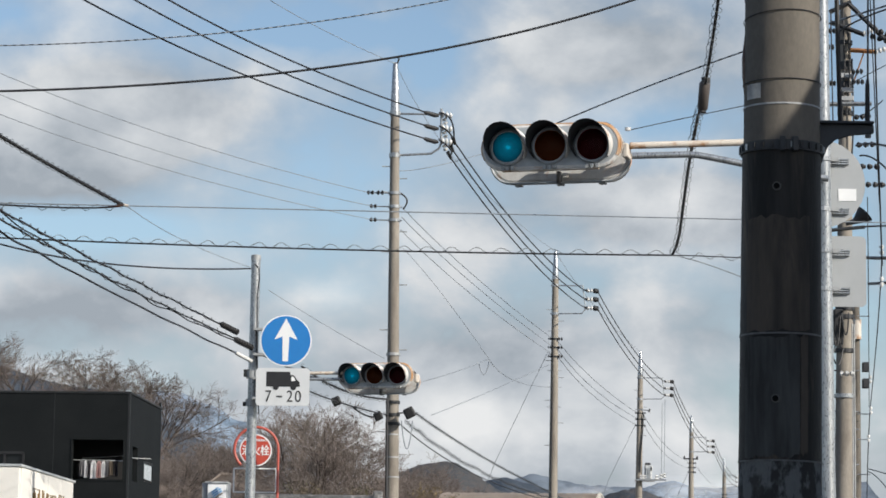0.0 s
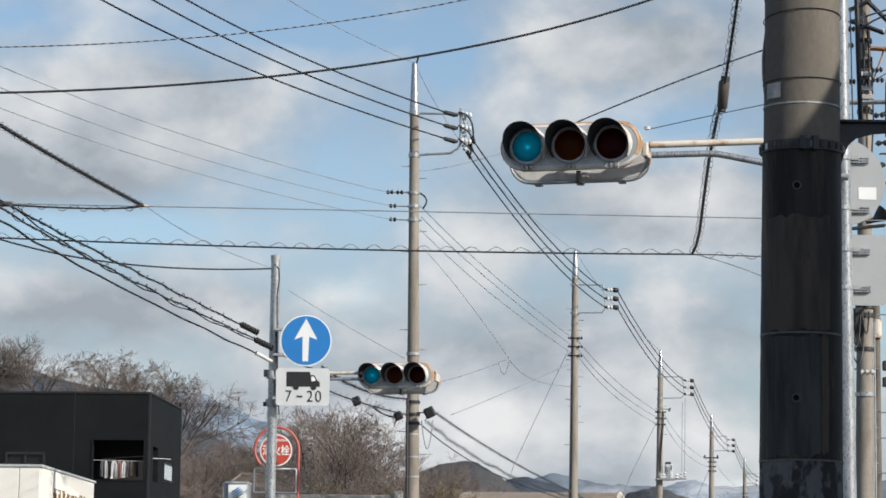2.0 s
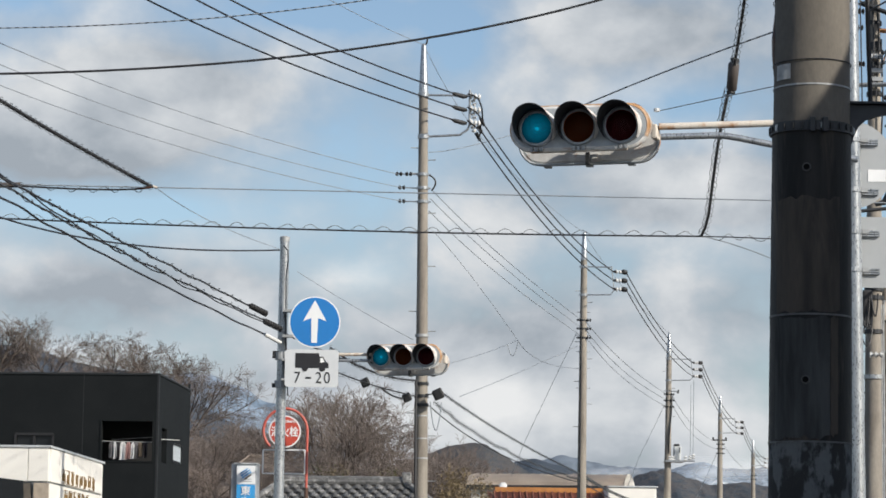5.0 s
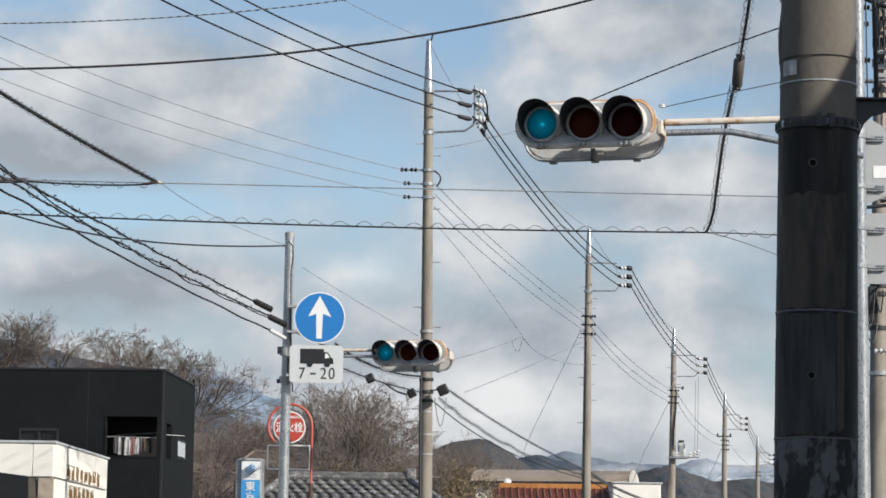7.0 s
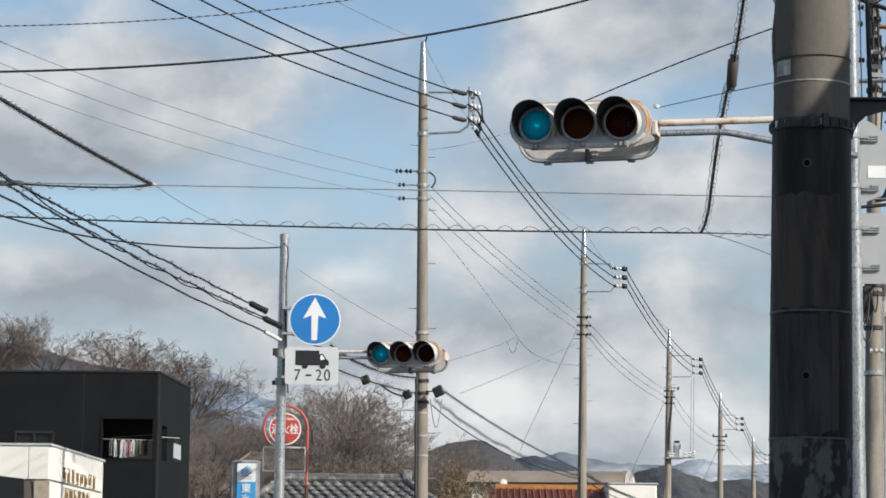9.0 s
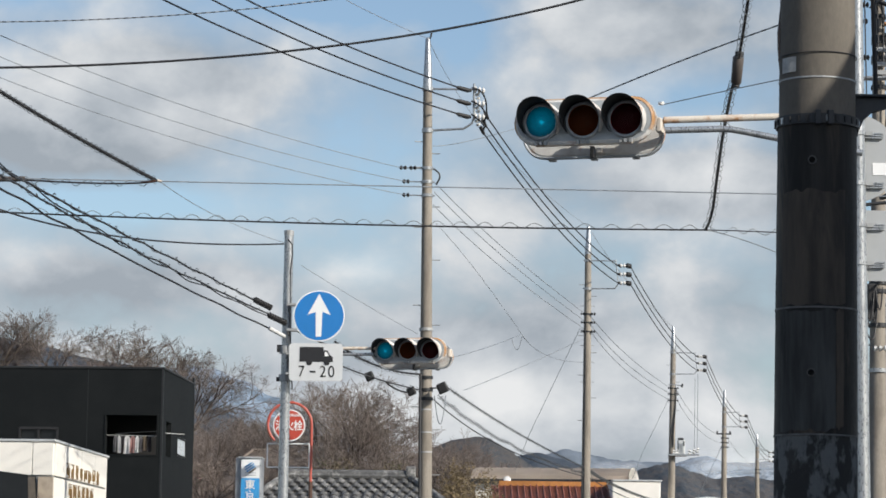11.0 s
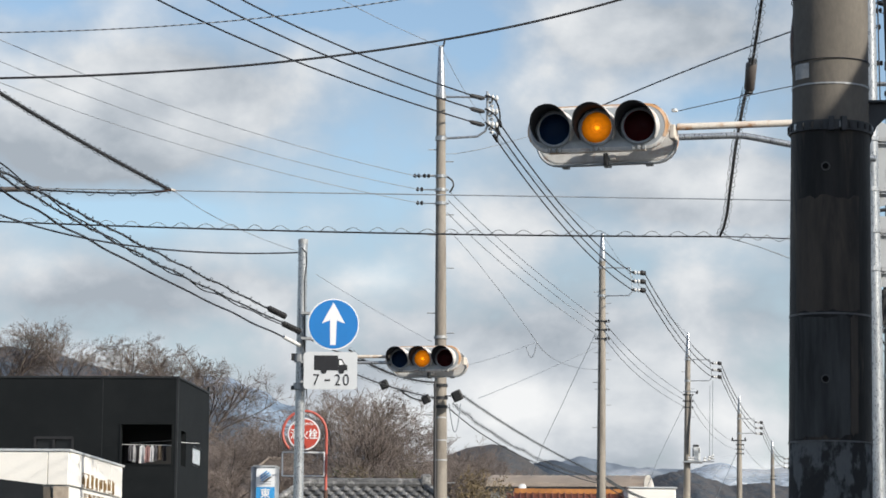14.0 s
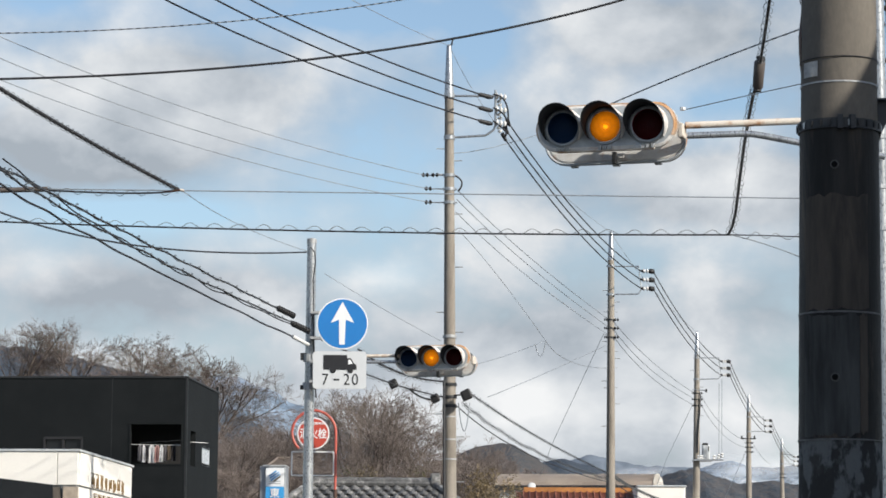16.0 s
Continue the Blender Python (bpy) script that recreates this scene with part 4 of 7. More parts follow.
def tiled_house():
    y = 80.0
    xl, xr = -4.324, -0.869
    zt = 5.363
    t = thing("tiled_roof_house", ((xl + xr) / 2, y, 0), "house with a grey clay-tiled hipped roof", "house")
    eave_z, out = zt - 1.5, 2.8
    pts = {"a": (xl, y, zt), "b": (xr, y, zt), "c": (xr + 2.0, y - out, eave_z), "d": (xl - 2.0, y - out, eave_z), "e": (xr + 2.0, y + out, eave_z), "f": (xl - 2.0, y + out, eave_z)}
    bm = bmesh.new()
    v = {k: bm.verts.new(Vector(p) - Vector((0, 0, 0.06))) for k, p in pts.items()}
    for q in ("dcba", "abef", "bce", "adf"):
        bm.faces.new([v[c] for c in q])
    bmesh.ops.solidify(bm, geom=bm.faces[:], thickness=-0.08)
    deck = part("roof", bm, KAWARA, t)
    part("wall", box(bmesh.new(), (xl - 1.2, y - out + 0.7, 0), (xr + 1.2, y + out - 0.7, eave_z + 0.35)), PLASTER, t)
    # one tile: a shallow S-shaped pan
    n, w, l = 6, 0.29, 0.33
    verts, faces = [], []
    for j in (0, 1):
        for i in range(n + 1):
            a = i / n
            verts.append(((a - 0.5) * w, -l * j, 0.035 * math.sin(a * math.tau) + 0.03 * (j == 1)))
    for j in (0, 1):
        for i in range(n + 1):
            x, yy, z = verts[(n + 1) * j + i]
            verts.append((x, yy, z - 0.022))
    k = 2 * (n + 1)
    for i in range(n):
        faces.append((i, i + 1, n + 2 + i, n + 1 + i))
        faces.append((n + 1 + i, n + 2 + i, k + n + 2 + i, k + n + 1 + i))
    tile = bpy.data.meshes.new("roof_tile")
    tile.from_pydata(verts, [], faces)
    tile.materials.append(KAWARA)
    slope = math.hypot(out, zt - eave_z)
    down = Vector((0, -out, eave_z - zt)) / slope
    tilt = Matrix((Vector((1, 0, 0)), -down, Vector((1, 0, 0)).cross(-down))).transposed().to_4x4()
    rnd, made = random.Random(2), 0
    for r in range(9):
        s = 0.10 + r * 0.27
        a0, a1 = xl - 2.0 * s / slope, xr + 2.0 * s / slope
        for c in range(int((a1 - a0) / w)):
            x = a0 + (c + 0.5) * (a1 - a0) / int((a1 - a0) / w)
            if made < 300:
                ob = new("roof_tile", tile)
                p = Vector((x, y, zt + 0.03)) + down * s
                ob.parent = deck
                ob.matrix_basis = Matrix.Translation(p - base_of(t)) @ tilt @ pose(0, 0, rnd.uniform(0, 0.008), rnd.uniform(-1, 1), rnd.uniform(-1, 1), rnd.uniform(-1.5, 1.5))
                made += 1
    # ridge and hips, laid in short capped tiles
    for name, p, q in (("ridge_tile", "a", "b"), ("hip_tile", "b", "c"), ("hip_tile", "a", "d")):
        p, q = Vector(pts[p]), Vector(pts[q])
        n = int((q - p).length / 0.3)
        for i in range(n):
            a, b = p.lerp(q, i / n), p.lerp(q, (i + 1.08) / n)
            lift = Vector((0, 0, 0.07))
            part(name, sweep(bmesh.new(), [a + lift, b + lift], [0.10, 0.115], 8), KAWARA, t)
            if name == "ridge_tile":
                part(name, sweep(bmesh.new(), [a + lift * 2.2, b + lift * 2.2], [0.08, 0.09], 8), KAWARA, t)
    bm = box(bmesh.new(), (xr - 0.1, y - 0.15, zt + 0.05), (xr + 0.18, y + 0.15, zt + 0.36), None, 0.05)
    part("ridge_end_tile", bm, KAWARA, t)


tiled_house()


def tan_house():
    """A small house half hidden by the bare trees."""
    y, ze, f = 157.0, 9.65, 1.45
    cx = -9.3
    t = thing("small_house", (cx, y, 0), "small house with a tan roof among bare trees", "house")
    rim = [(cx - 1.95, y - 2.3), (cx + 1.95, y - 2.3), (cx + 1.95, y + 2.3), (cx - 1.95, y + 2.3)]
    bm = bmesh.new()
    low = [bm.verts.new((x, yy, ze)) for x, yy in rim]
    a, b = bm.verts.new((cx - 1.1, y, ze + 0.62 * f)), bm.verts.new((cx - 0.1, y, ze + 0.62 * f))
    for q in ((low[0], low[1], b, a), (low[1], low[2], b), (low[2], low[3], a, b), (low[3], low[0], a)):
        bm.faces.new(q)
    bmesh.ops.solidify(bm, geom=bm.faces[:], thickness=0.08)
    part("roof", bm, TAN_ROOF, t)
    for p, q in ((-1.1, -1.95), (-0.1, 1.95)):
        part("hip_cap", sweep(bmesh.new(), [(cx + p, y, ze + 0.65 * f), (cx + q, y - 2.3, ze + 0.03)], 0.06, 6), TAN_ROOF, t)
    part("ridge_cap", bar((cx - 1.1, y, ze + 0.65 * f), (cx - 0.1, y, ze + 0.65 * f), 0.07), TAN_ROOF, t)
    part("wall", box(bmesh.new(), (cx - 1.5, y - 1.8, 0), (cx + 1.5, y + 1.8, ze - 0.02)), TAN, t)


tan_house()


def vault_house():
    y, d = 130.0, 130
    x0, x1, zt, ze = 1.799, 8.431, 8.347, 7.699
    t = thing("vault_roof_building", ((x0 + x1) / 2, y, 0), "long building with a brown vaulted metal roof and white gable", "building")
    bm, n, half = bmesh.new(), 12, 3.4
    rings = []
    for x in (x0, x1 + 0.45):
        rings.append([bm.verts.new((x, y - half * math.cos(math.pi * i / n), ze + (zt - ze) * math.sin(math.pi * i / n))) for i in range(n + 1)])
    for i in range(n):
        bm.faces.new((rings[0][i], rings[0][i + 1], rings[1][i + 1], rings[1][i]))
    bmesh.ops.solidify(bm, geom=bm.faces[:], thickness=0.08)
    roof = part("vault_roof", bm, VAULT, t)
    for k in range(18):
        x = x0 + (x1 - x0) * (k + 0.5) / 18
        part("roof_seam", sweep(bmesh.new(), [(x, y - (half + 0.02) * math.cos(math.pi * i / 16), ze + (zt - ze + 0.02) * math.sin(math.pi * i / 16)) for i in range(17)], 0.007, 4), VAULT, roof)
    part("wall", box(bmesh.new(), (x0 + 0.2, y - half + 0.2, 0), (x1 - 0.05, y + half - 0.2, ze)), PLASTER, t)
    part("eaves_board", box(bmesh.new(), (x0, y - half - 0.06, ze - 0.22), (x1 + 0.45, y - half + 0.1, ze - 0.01)), DARK_STEEL, t)
    bm = bmesh.new()
    ring = [bm.verts.new((x1 + 0.47, y - half * 1.02 * math.cos(math.pi * i / n), ze + (zt - ze) * 1.06 * math.sin(math.pi * i / n))) for i in range(n + 1)]
    bm.faces.new(ring)
    bmesh.ops.solidify(bm, geom=bm.faces[:], thickness=0.25)
    part("gable", bm, PLASTER, t)
    t.rotation_euler = (0, 0, radians(-8))
    # neighbour in front: red ribbed roof and white end wall
    y2 = 118.0
    a, b, zr, zl = 2.154, 6.965, 6.986, 5.977
    h = thing("red_roof_house", ((a + b) / 2, y2, 0), "house with a red-brown ribbed metal roof and orange fascia", "house")
    bm = bmesh.new()
    q = [bm.verts.new(p) for p in ((a, y2, zr), (b, y2, zr), (b, y2 - 3.4, zl), (a, y2 - 3.4, zl))]
    bm.faces.new(q)
    bmesh.ops.solidify(bm, geom=bm.faces[:], thickness=0.08)
    r = part("roof", bm, RED_ROOF, h)
    for k in range(19):
        x = a + (b - a) * k / 18
        part("roof_rib", sweep(bmesh.new(), [(x, y2, zr + 0.03), (x, y2 - 3.4, zl + 0.03)], 0.035, 5), RED_ROOF, r)
    part("fascia", box(bmesh.new(), (a + 0.3, y2 + 0.05, zr - 0.1), (b, y2 + 0.25, zr + 0.2)), ORANGE_TRIM, h)
    part("wall", box(bmesh.new(), (a + 0.3, y2 - 3.1, 0), (b - 0.01, y2 + 0.04, zl - 0.1)), PLASTER, h)
    w = thing("white_annex", (8.052, 119.5, 0), "plain cream-white rendered annex beside the red roof", "building")
    part("wall", box(bmesh.new(), (b + 0.02, y2 - 3.0, 0), (8.951, y2 + 1.2, 7.080), None, 0.05), PLASTER, w)
    part("coping", box(bmesh.new(), (b + 0.02, y2 - 3.05, 7.080 + 0.004), (8.951 + 0.05, y2 + 1.25, 7.149), None, 0.02), BANK_CAP, w)
    # satellite dish on the roof edge
    s = thing("satellite_dish", (2.862, 121.000, 7.180), "white satellite dish on a short mast", "dish")
    bm = bmesh.new()
    bmesh.ops.create_uvsphere(bm, u_segments=16, v_segments=8, radius=0.17, matrix=Matrix.Translation((2.861, 121.000, 7.373)) @ Matrix.Rotation(radians(70), 4, "X") @ Matrix.Diagonal((1, 1, 0.3, 1)))
    part("dish", bm, PORCELAIN, s, smooth=True)
    part("mast", bar((2.865, 121.100, 7.041), (2.863, 121.100, 7.378), 0.03), STEEL_GREY, s)
    # low curved roof edge further right
    g = thing("far_shed", (14.247, 150, 0), "low far shed with a pale curved roof edge", "building")
    part("wall", box(bmesh.new(), (13.162, 150, 0), (15.392, 154, 7.668)), PLASTER, g)
    part("roof", sweep(bmesh.new(), hanging((13.102, 149.8, 7.698), (14.186, 149.8, 7.907), (15.452, 149.8, 7.668), 10), 0.12, 6), BANK_CAP, g)


vault_house()


def gabled_shade_caster():
    """Unseen tall house added beside the road, behind the viewer's right shoulder, so its gable shades the near pole.
    """
    a, b = Vector((1.772, 12.000, 4.036)), Vector((1.542, 11.840, 3.631))
    away = TO_SUN * 4.2
    slope = (a - b).normalized()
    flat = Vector((slope.x, slope.y, 0)).normalized()
    apex = a + away + slope * 2.2
    rise = slope.z / math.hypot(slope.x, slope.y)
    half = 4.2
    eave = apex.z - rise * half
    back = Vector((flat.y, -flat.x, 0)) * 9
    t = thing("neighbour_house", (apex.x, apex.y, 0), "unseen plain plastered gabled house added to shade the near pole", "house")
    foot = Vector((apex.x, apex.y, 0))
    bm = bmesh.new()
    ring = [foot - flat * half, foot + flat * half, foot + flat * half + Vector((0, 0, eave)), Vector(apex), foot - flat * half + Vector((0, 0, eave))]
    p = [bm.verts.new(v) for v in ring]
    q = [bm.verts.new(v + back) for v in ring]
    bm.faces.new(p)
    bm.faces.new(q[::-1])
    for i in range(5):
        bm.faces.new((p[i], q[i], q[(i + 1) % 5], p[(i + 1) % 5]))
    part("wall", bm, PLASTER, t)
    for sgn in (-1, 1):
        bm = bmesh.new()
        e = foot + flat * half * sgn + Vector((0, 0, eave))
        up = Vector((0, 0, 0.02))
        vs = [bm.verts.new(v + up) for v in (apex, e, e + back, apex + back)]
        bm.faces.new(vs)
        bmesh.ops.solidify(bm, geom=bm.faces[:], thickness=0.1 * sgn)
        part("roof", bm, KAWARA, t)


gabled_shade_caster()

# ---- traffic signals ----
LAMP_X = (-0.42, 0.0, 0.42)
REAR_Y, REAR_DROP = 0.31, 0.072


def hood(bm, cx, r, long, cut):
    """A visor: most of a tube, open below, its front edge raked back."""
    n, rows = 30, []
    for s in (0.0, 1.0):
        for rr in (r, r - 0.006):
            row = []
            for i in range(n + 1):
                a = radians(-38) + radians(256) * i / n
                low = (1 - math.sin(a)) / 2
                y = -long * s * (1 - cut * low ** 1.4)
                row.append(bm.verts.new((cx + rr * math.cos(a), y - 0.10, rr * math.sin(a))))
            rows.append(row)
    for a, b, slot in ((0, 2, 0), (3, 1, 1), (2, 3, 1)):
        for i in range(n):
            bm.faces.new((rows[a][i], rows[a][i + 1], rows[b][i + 1], rows[b][i])).material_index = slot


def casing(t, y0, y1, w, h, mat_front, mat_side, name="casing", drop=0.0):
    """A shallow pan with half-round ends and rolled edges."""
    bm = bmesh.new()
    rings = []
    for inset, y in ((0.035, y0), (0.008, y0 + 0.012), (0.0, y0 + 0.035), (0.0, y1 - 0.03), (0.02, y1 - 0.008), (0.06, y1)):
        rings.append([bm.verts.new((x, y, z - drop)) for x, z in pill(w - 2 * inset, h - 2 * inset)])
    n = len(rings[0])
    for a, b in zip(rings, rings[1:]):
        for i in range(n):
            j = (i + 1) % n
            bm.faces.new((a[i], a[j], b[j], b[i])).material_index = 1
    bm.faces.new(rings[0]).material_index = 0
    bm.faces.new(rings[-1][::-1]).material_index = 0
    return part(name, bm, [mat_front, mat_side], t)


def traffic_signal(at, turn, label):
    """Two three-lamp signals back to back; the near one faces -y before it is turned. Returns the thing and its burning lamp."""
    t = thing("traffic_signal", (0, 0, 0), label, "traffic light", "traffic signals")
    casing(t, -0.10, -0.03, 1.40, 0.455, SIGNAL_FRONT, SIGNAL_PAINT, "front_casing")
    part("rust_edge", sweep(bmesh.new(), [(x, -0.082, z) for x, z in pill(1.382, 0.437)[4:22]], 0.010, 5), RUST_EDGE, t, "rust-stained rim")
    bm, rim = bmesh.new(), [p for p in pill(1.408, 0.463, 24) if p[0] > 0.52 and p[1] > -0.12]
    rim.sort(key=lambda p: math.atan2(p[1], p[0] - 0.47))
    strip = [[bm.verts.new((x, y, z)) for y in (-0.070, -0.060, -0.048, -0.036)] for x, z in rim]
    for p, q in zip(strip, strip[1:]):
        for i in range(3):
            bm.faces.new((p[i], p[i + 1], q[i + 1], q[i]))
    part("rust_stain", bm, SIGNAL_RUST, t, "rust stain round the casing's end", smooth=True)
    face = bmesh.new()
    inner, outer = ([face.verts.new((0.47 + r * math.cos(radians(a)), y, r * math.sin(radians(a)))) for a in range(-30, 91, 6)] for r, y in ((0.201, -0.1035), (0.221, -0.092)))
    for i in range(len(inner) - 1):
        face.faces.new((inner[i], inner[i + 1], outer[i + 1], outer[i]))
    part("rust_stain", face, RUST_EDGE, t, "rust creeping over the rim", smooth=True)
    for k, x in enumerate(LAMP_X):
        part("lamp_ring", sweep(bmesh.new(), [(px, -0.118, pz) for px, pz in disc(0.166, 40, x)] + [(x + 0.166, -0.118, 0)], 0.016, 6), SIGNAL_FRONT, t, smooth=True)
        bm = bmesh.new()
        hood(bm, x, 0.198, 0.33, 1.08)
        part("hood", bm, [SIGNAL_PAINT, HOOD_IN], t, "hood, white outside and black within", smooth=True)
        # lamp chamber, dark inside
        bm = bmesh.new()
        a = [bm.verts.new((px, -0.104, pz)) for px, pz in disc(0.15, 32, x)]
        b = [bm.verts.new((px, -0.102, pz)) for px, pz in disc(0.15, 32, x)]
        bm.faces.new(b)
        part("lamp_well", bm, HOOD_IN, t)
        bm, rings = bmesh.new(), []
        for rr, y in ((0.150, -0.125), (0.12, -0.139), (0.08, -0.150), (0.04, -0.156)):
            rings.append([bm.verts.new((px, y, pz)) for px, pz in disc(rr, 36, x)])
        for p, q in zip(rings, rings[1:]):
            for i in range(36):
                bm.faces.new((p[i], p[(i + 1) % 36], q[(i + 1) % 36], q[i]))
        bm.faces.new(rings[-1])
        part("lens", bm, (LENS_GREEN, LENS_AMBER, LENS_RED)[k], t, ("blue-green lens", "amber lens", "dark red lens")[k], smooth=True)
        hinge = bmesh.new()
        for dx in (-0.05, 0, 0.05):
            box(hinge, (x + dx - 0.014, -0.135, -0.228), (x + dx + 0.014, -0.10, -0.19))
        part("latch", hinge, STEEL_GREY, t)
    part("lower_lip", box(bmesh.new(), (-0.48, -0.115, -0.238), (0.48, -0.06, -0.226), None, 0.004), SIGNAL_RUST, t, "rusty bottom edge")
    # the signal for the opposite direction, behind it
    casing(t, REAR_Y, REAR_Y + 0.12, 1.40, 0.44, SIGNAL_PAINT, SIGNAL_PAINT, "rear_casing", REAR_DROP)
    part("rear_rim", sweep(bmesh.new(), [(x, REAR_Y - 0.005, z - REAR_DROP) for x, z in pill(1.40, 0.44)] + [(x, REAR_Y - 0.005, z - REAR_DROP) for x, z in pill(1.40, 0.44)[:1]], 0.014, 5), SIGNAL_FRONT, t)
    for x in LAMP_X:
        bm = bmesh.new()
        hood(bm, x, 0.195, 0.30, 0.62)
        bmesh.ops.transform(bm, matrix=pose(0, REAR_Y + 0.02, -REAR_DROP, 0, 0, 180), verts=bm.verts)
        part("rear_hood", bm, [SIGNAL_PAINT, HOOD_IN], t, smooth=True)
        part("foot_stud", box(bmesh.new(), (x - 0.035, REAR_Y + 0.01, -REAR_DROP - 0.245), (x + 0.035, REAR_Y + 0.07, -REAR_DROP - 0.215), None, 0.005), STEEL_GREY, t)
    part("strut", box(bmesh.new(), (-0.020, REAR_Y - 0.07, -0.305), (0.020, REAR_Y - 0.018, -0.19), None, 0.004), DARK_STEEL, t)
    part("junction_box", box(bmesh.new(), (0.04, REAR_Y - 0.05, -0.252), (0.095, REAR_Y - 0.002, -0.205), None, 0.006), SIGNAL_PAINT, t)
    for x in (0.12, 0.60):
        part("tie_rod", bar((x, -0.03, 0.0), (x, REAR_Y, 0.0), 0.022, sides=8), SIGNAL_RUST, t)
    part("spine", bar((0.05, 0.14, 0.0), (0.70, 0.14, -0.02), 0.03, sides=10), SIGNAL_RUST, t)
    part("end_bracket", box(bmesh.new(), (0.68, 0.03, -0.11), (0.735, 0.20, 0.03), None, 0.012), SIGNAL_RUST, t, "rusty arm bracket")
    # the burning lamp: reflector, inner ring and filament
    bm = bmesh.new()
    plate(bm, disc(0.149, 40), -0.1065, -0.1055)
    lamp = part("burning_lamp", bm, LAMP_GLOW, t, "lit lamp behind the lens")
    t.matrix_basis = pose(*at, 0, 0, turn)
    return t, lamp


def mast(name, foot, top, r0, r1, label):
    foot, top = Vector(foot), Vector(top)
    d = (top - foot) / (top.z - foot.z)
    foot = foot - d * foot.z
    t = thing(name, foot, label, "pole")
    part("tube", sweep(bmesh.new(), [foot, top], [r0, r1], 20), GALV, t, smooth=True)
    part("cap", sweep(bmesh.new(), [top - d * 0.05, top + d * 0.03, top + d * 0.045], [r1 + 0.006, r1 + 0.006, r1 * 0.6], 16), STEEL_GREY, t)
    return t


near_signal, near_lamp = traffic_signal((1.369, 27.000, 6.276), -16.5, "old white horizontal traffic signal, rusting, on an arm")
far_signal, far_lamp = traffic_signal((-0.571, 50.000, 6.182), -16.5, "old white horizontal traffic signal beyond the crossing")

# mast of the near signal, with its two arms
near_mast = mast("signal_mast", (4.025, 27.000, 3.041), (3.981, 27.000, 8.127), 0.078, 0.07, "galvanised steel mast carrying the near traffic signal")
part("upper_arm", sweep(bmesh.new(), [(2.111, 26.900, 6.291), (2.766, 26.900, 6.320), (4.033, 26.900, 6.377)], 0.034, 10), SIGNAL_RUST, near_mast, "rusty white upper arm", smooth=True)
part("lower_arm", sweep(bmesh.new(), [(2.120, 26.800, 6.174), (2.658, 26.800, 6.196), (2.756, 26.800, 6.191), (2.854, 26.800, 6.176), (3.190, 26.800, 6.113), (4.015, 26.800, 5.979)], 0.032, 10), GALV, near_mast, "pale steel brace arm", smooth=True)
part("end_cap_lamp", sweep(bmesh.new(), [(2.089, 26.900, 6.440), (2.089, 26.900, 6.468)], 0.03, 8), PORCELAIN, near_mast)


def sign_back(mast_ob, x, y, round_it, z, w, h, cx=0.0):
    """Back of a road sign on a mast: sheet, two rails and bands."""
    t = thing("road_sign", (x, y, z), "back of a round aluminium road sign on the mast" if round_it else "back of a rectangular aluminium sign plate on the mast", "road sign", "signs seen from behind")
    bm = bmesh.new()
    plate(bm, disc(w / 2, 48, x, z) if round_it else rounded(w, h, 0.05, x, z), y + 0.13, y + 0.134)
    part("sheet", bm, ALU_BACK, t)
    for dz in (-0.27, 0.22) if round_it else (-0.19, 0.18):
        bm = bmesh.new()
        for k in (-0.022, 0.0, 0.022):
            box(bm, (x - 0.3, y + 0.095, z + dz + k - 0.007), (x + 0.27, y + 0.13, z + dz + k + 0.007))
        part("rail", bm, GALV, t)
        part("band", sweep(bmesh.new(), [(x, y, z + dz - 0.02), (x, y, z + dz + 0.02)], 0.088, 16), GALV, t)
        part("band_bolt", box(bmesh.new(), (x + 0.085, y - 0.03, z + dz - 0.02), (x + 0.15, y + 0.03, z + dz + 0.02)), STEEL_GREY, t)
    if round_it:
        part("sticker", box(bmesh.new(), (x + 0.17, y + 0.125, z - 0.165), (x + 0.345, y + 0.1295, z - 0.045)), SIGN_WHITE, t, "white label")


bx, by, bz = (3.992, 27.000, 5.983)
sign_back(near_mast, bx, by, True, bz, 0.865, 0.865)
bx, by, bz = (3.998, 27.000, 5.126)
sign_back(near_mast, bx, by, False, bz, 0.86, 0.69)

# mast of the far signal and of the two signs
far_mast = mast("signal_mast", (-2.773, 50.000, 3.547), (-2.756, 50.000, 8.277), 0.098, 0.082, "galvanised steel mast carrying signs and a signal arm")
part("upper_arm", sweep(bmesh.new(), [(-2.780, 50.000, 6.199), (-1.174, 50.000, 6.226)], 0.030, 8), SIGNAL_RUST, far_mast, "rusty white upper arm", smooth=True)
part("lower_arm", sweep(bmesh.new(), [(-2.778, 50.000, 6.099), (-1.172, 50.000, 6.116)], 0.028, 8), GALV, far_mast, smooth=True)
for low, high in (((-2.768, 50.000, 6.109), (-2.770, 50.000, 6.240)), ((-2.770, 50.000, 5.616), (-2.772, 50.000, 5.737))):
    part("clamp", sweep(bmesh.new(), [low, high], 0.12, 14), STEEL_GREY, far_mast)
for low, high in (((-2.929, 49.94, 6.138), (-2.801, 50.06, 6.260)), ((-2.930, 49.94, 5.615), (-2.791, 50.06, 5.686))):
    part("clamp_bolt", box(bmesh.new(), low, high), DARK_STEEL, far_mast)
part("earth_cable", sweep(bmesh.new(), [(-2.768, 49.900, 8.141), (-2.691, 49.800, 8.047), (-2.678, 49.800, 7.865), (-2.715, 49.850, 7.567), (-2.696, 49.850, 6.458), (-2.639, 49.850, 5.455)], 0.012, 5), CABLE, far_mast)


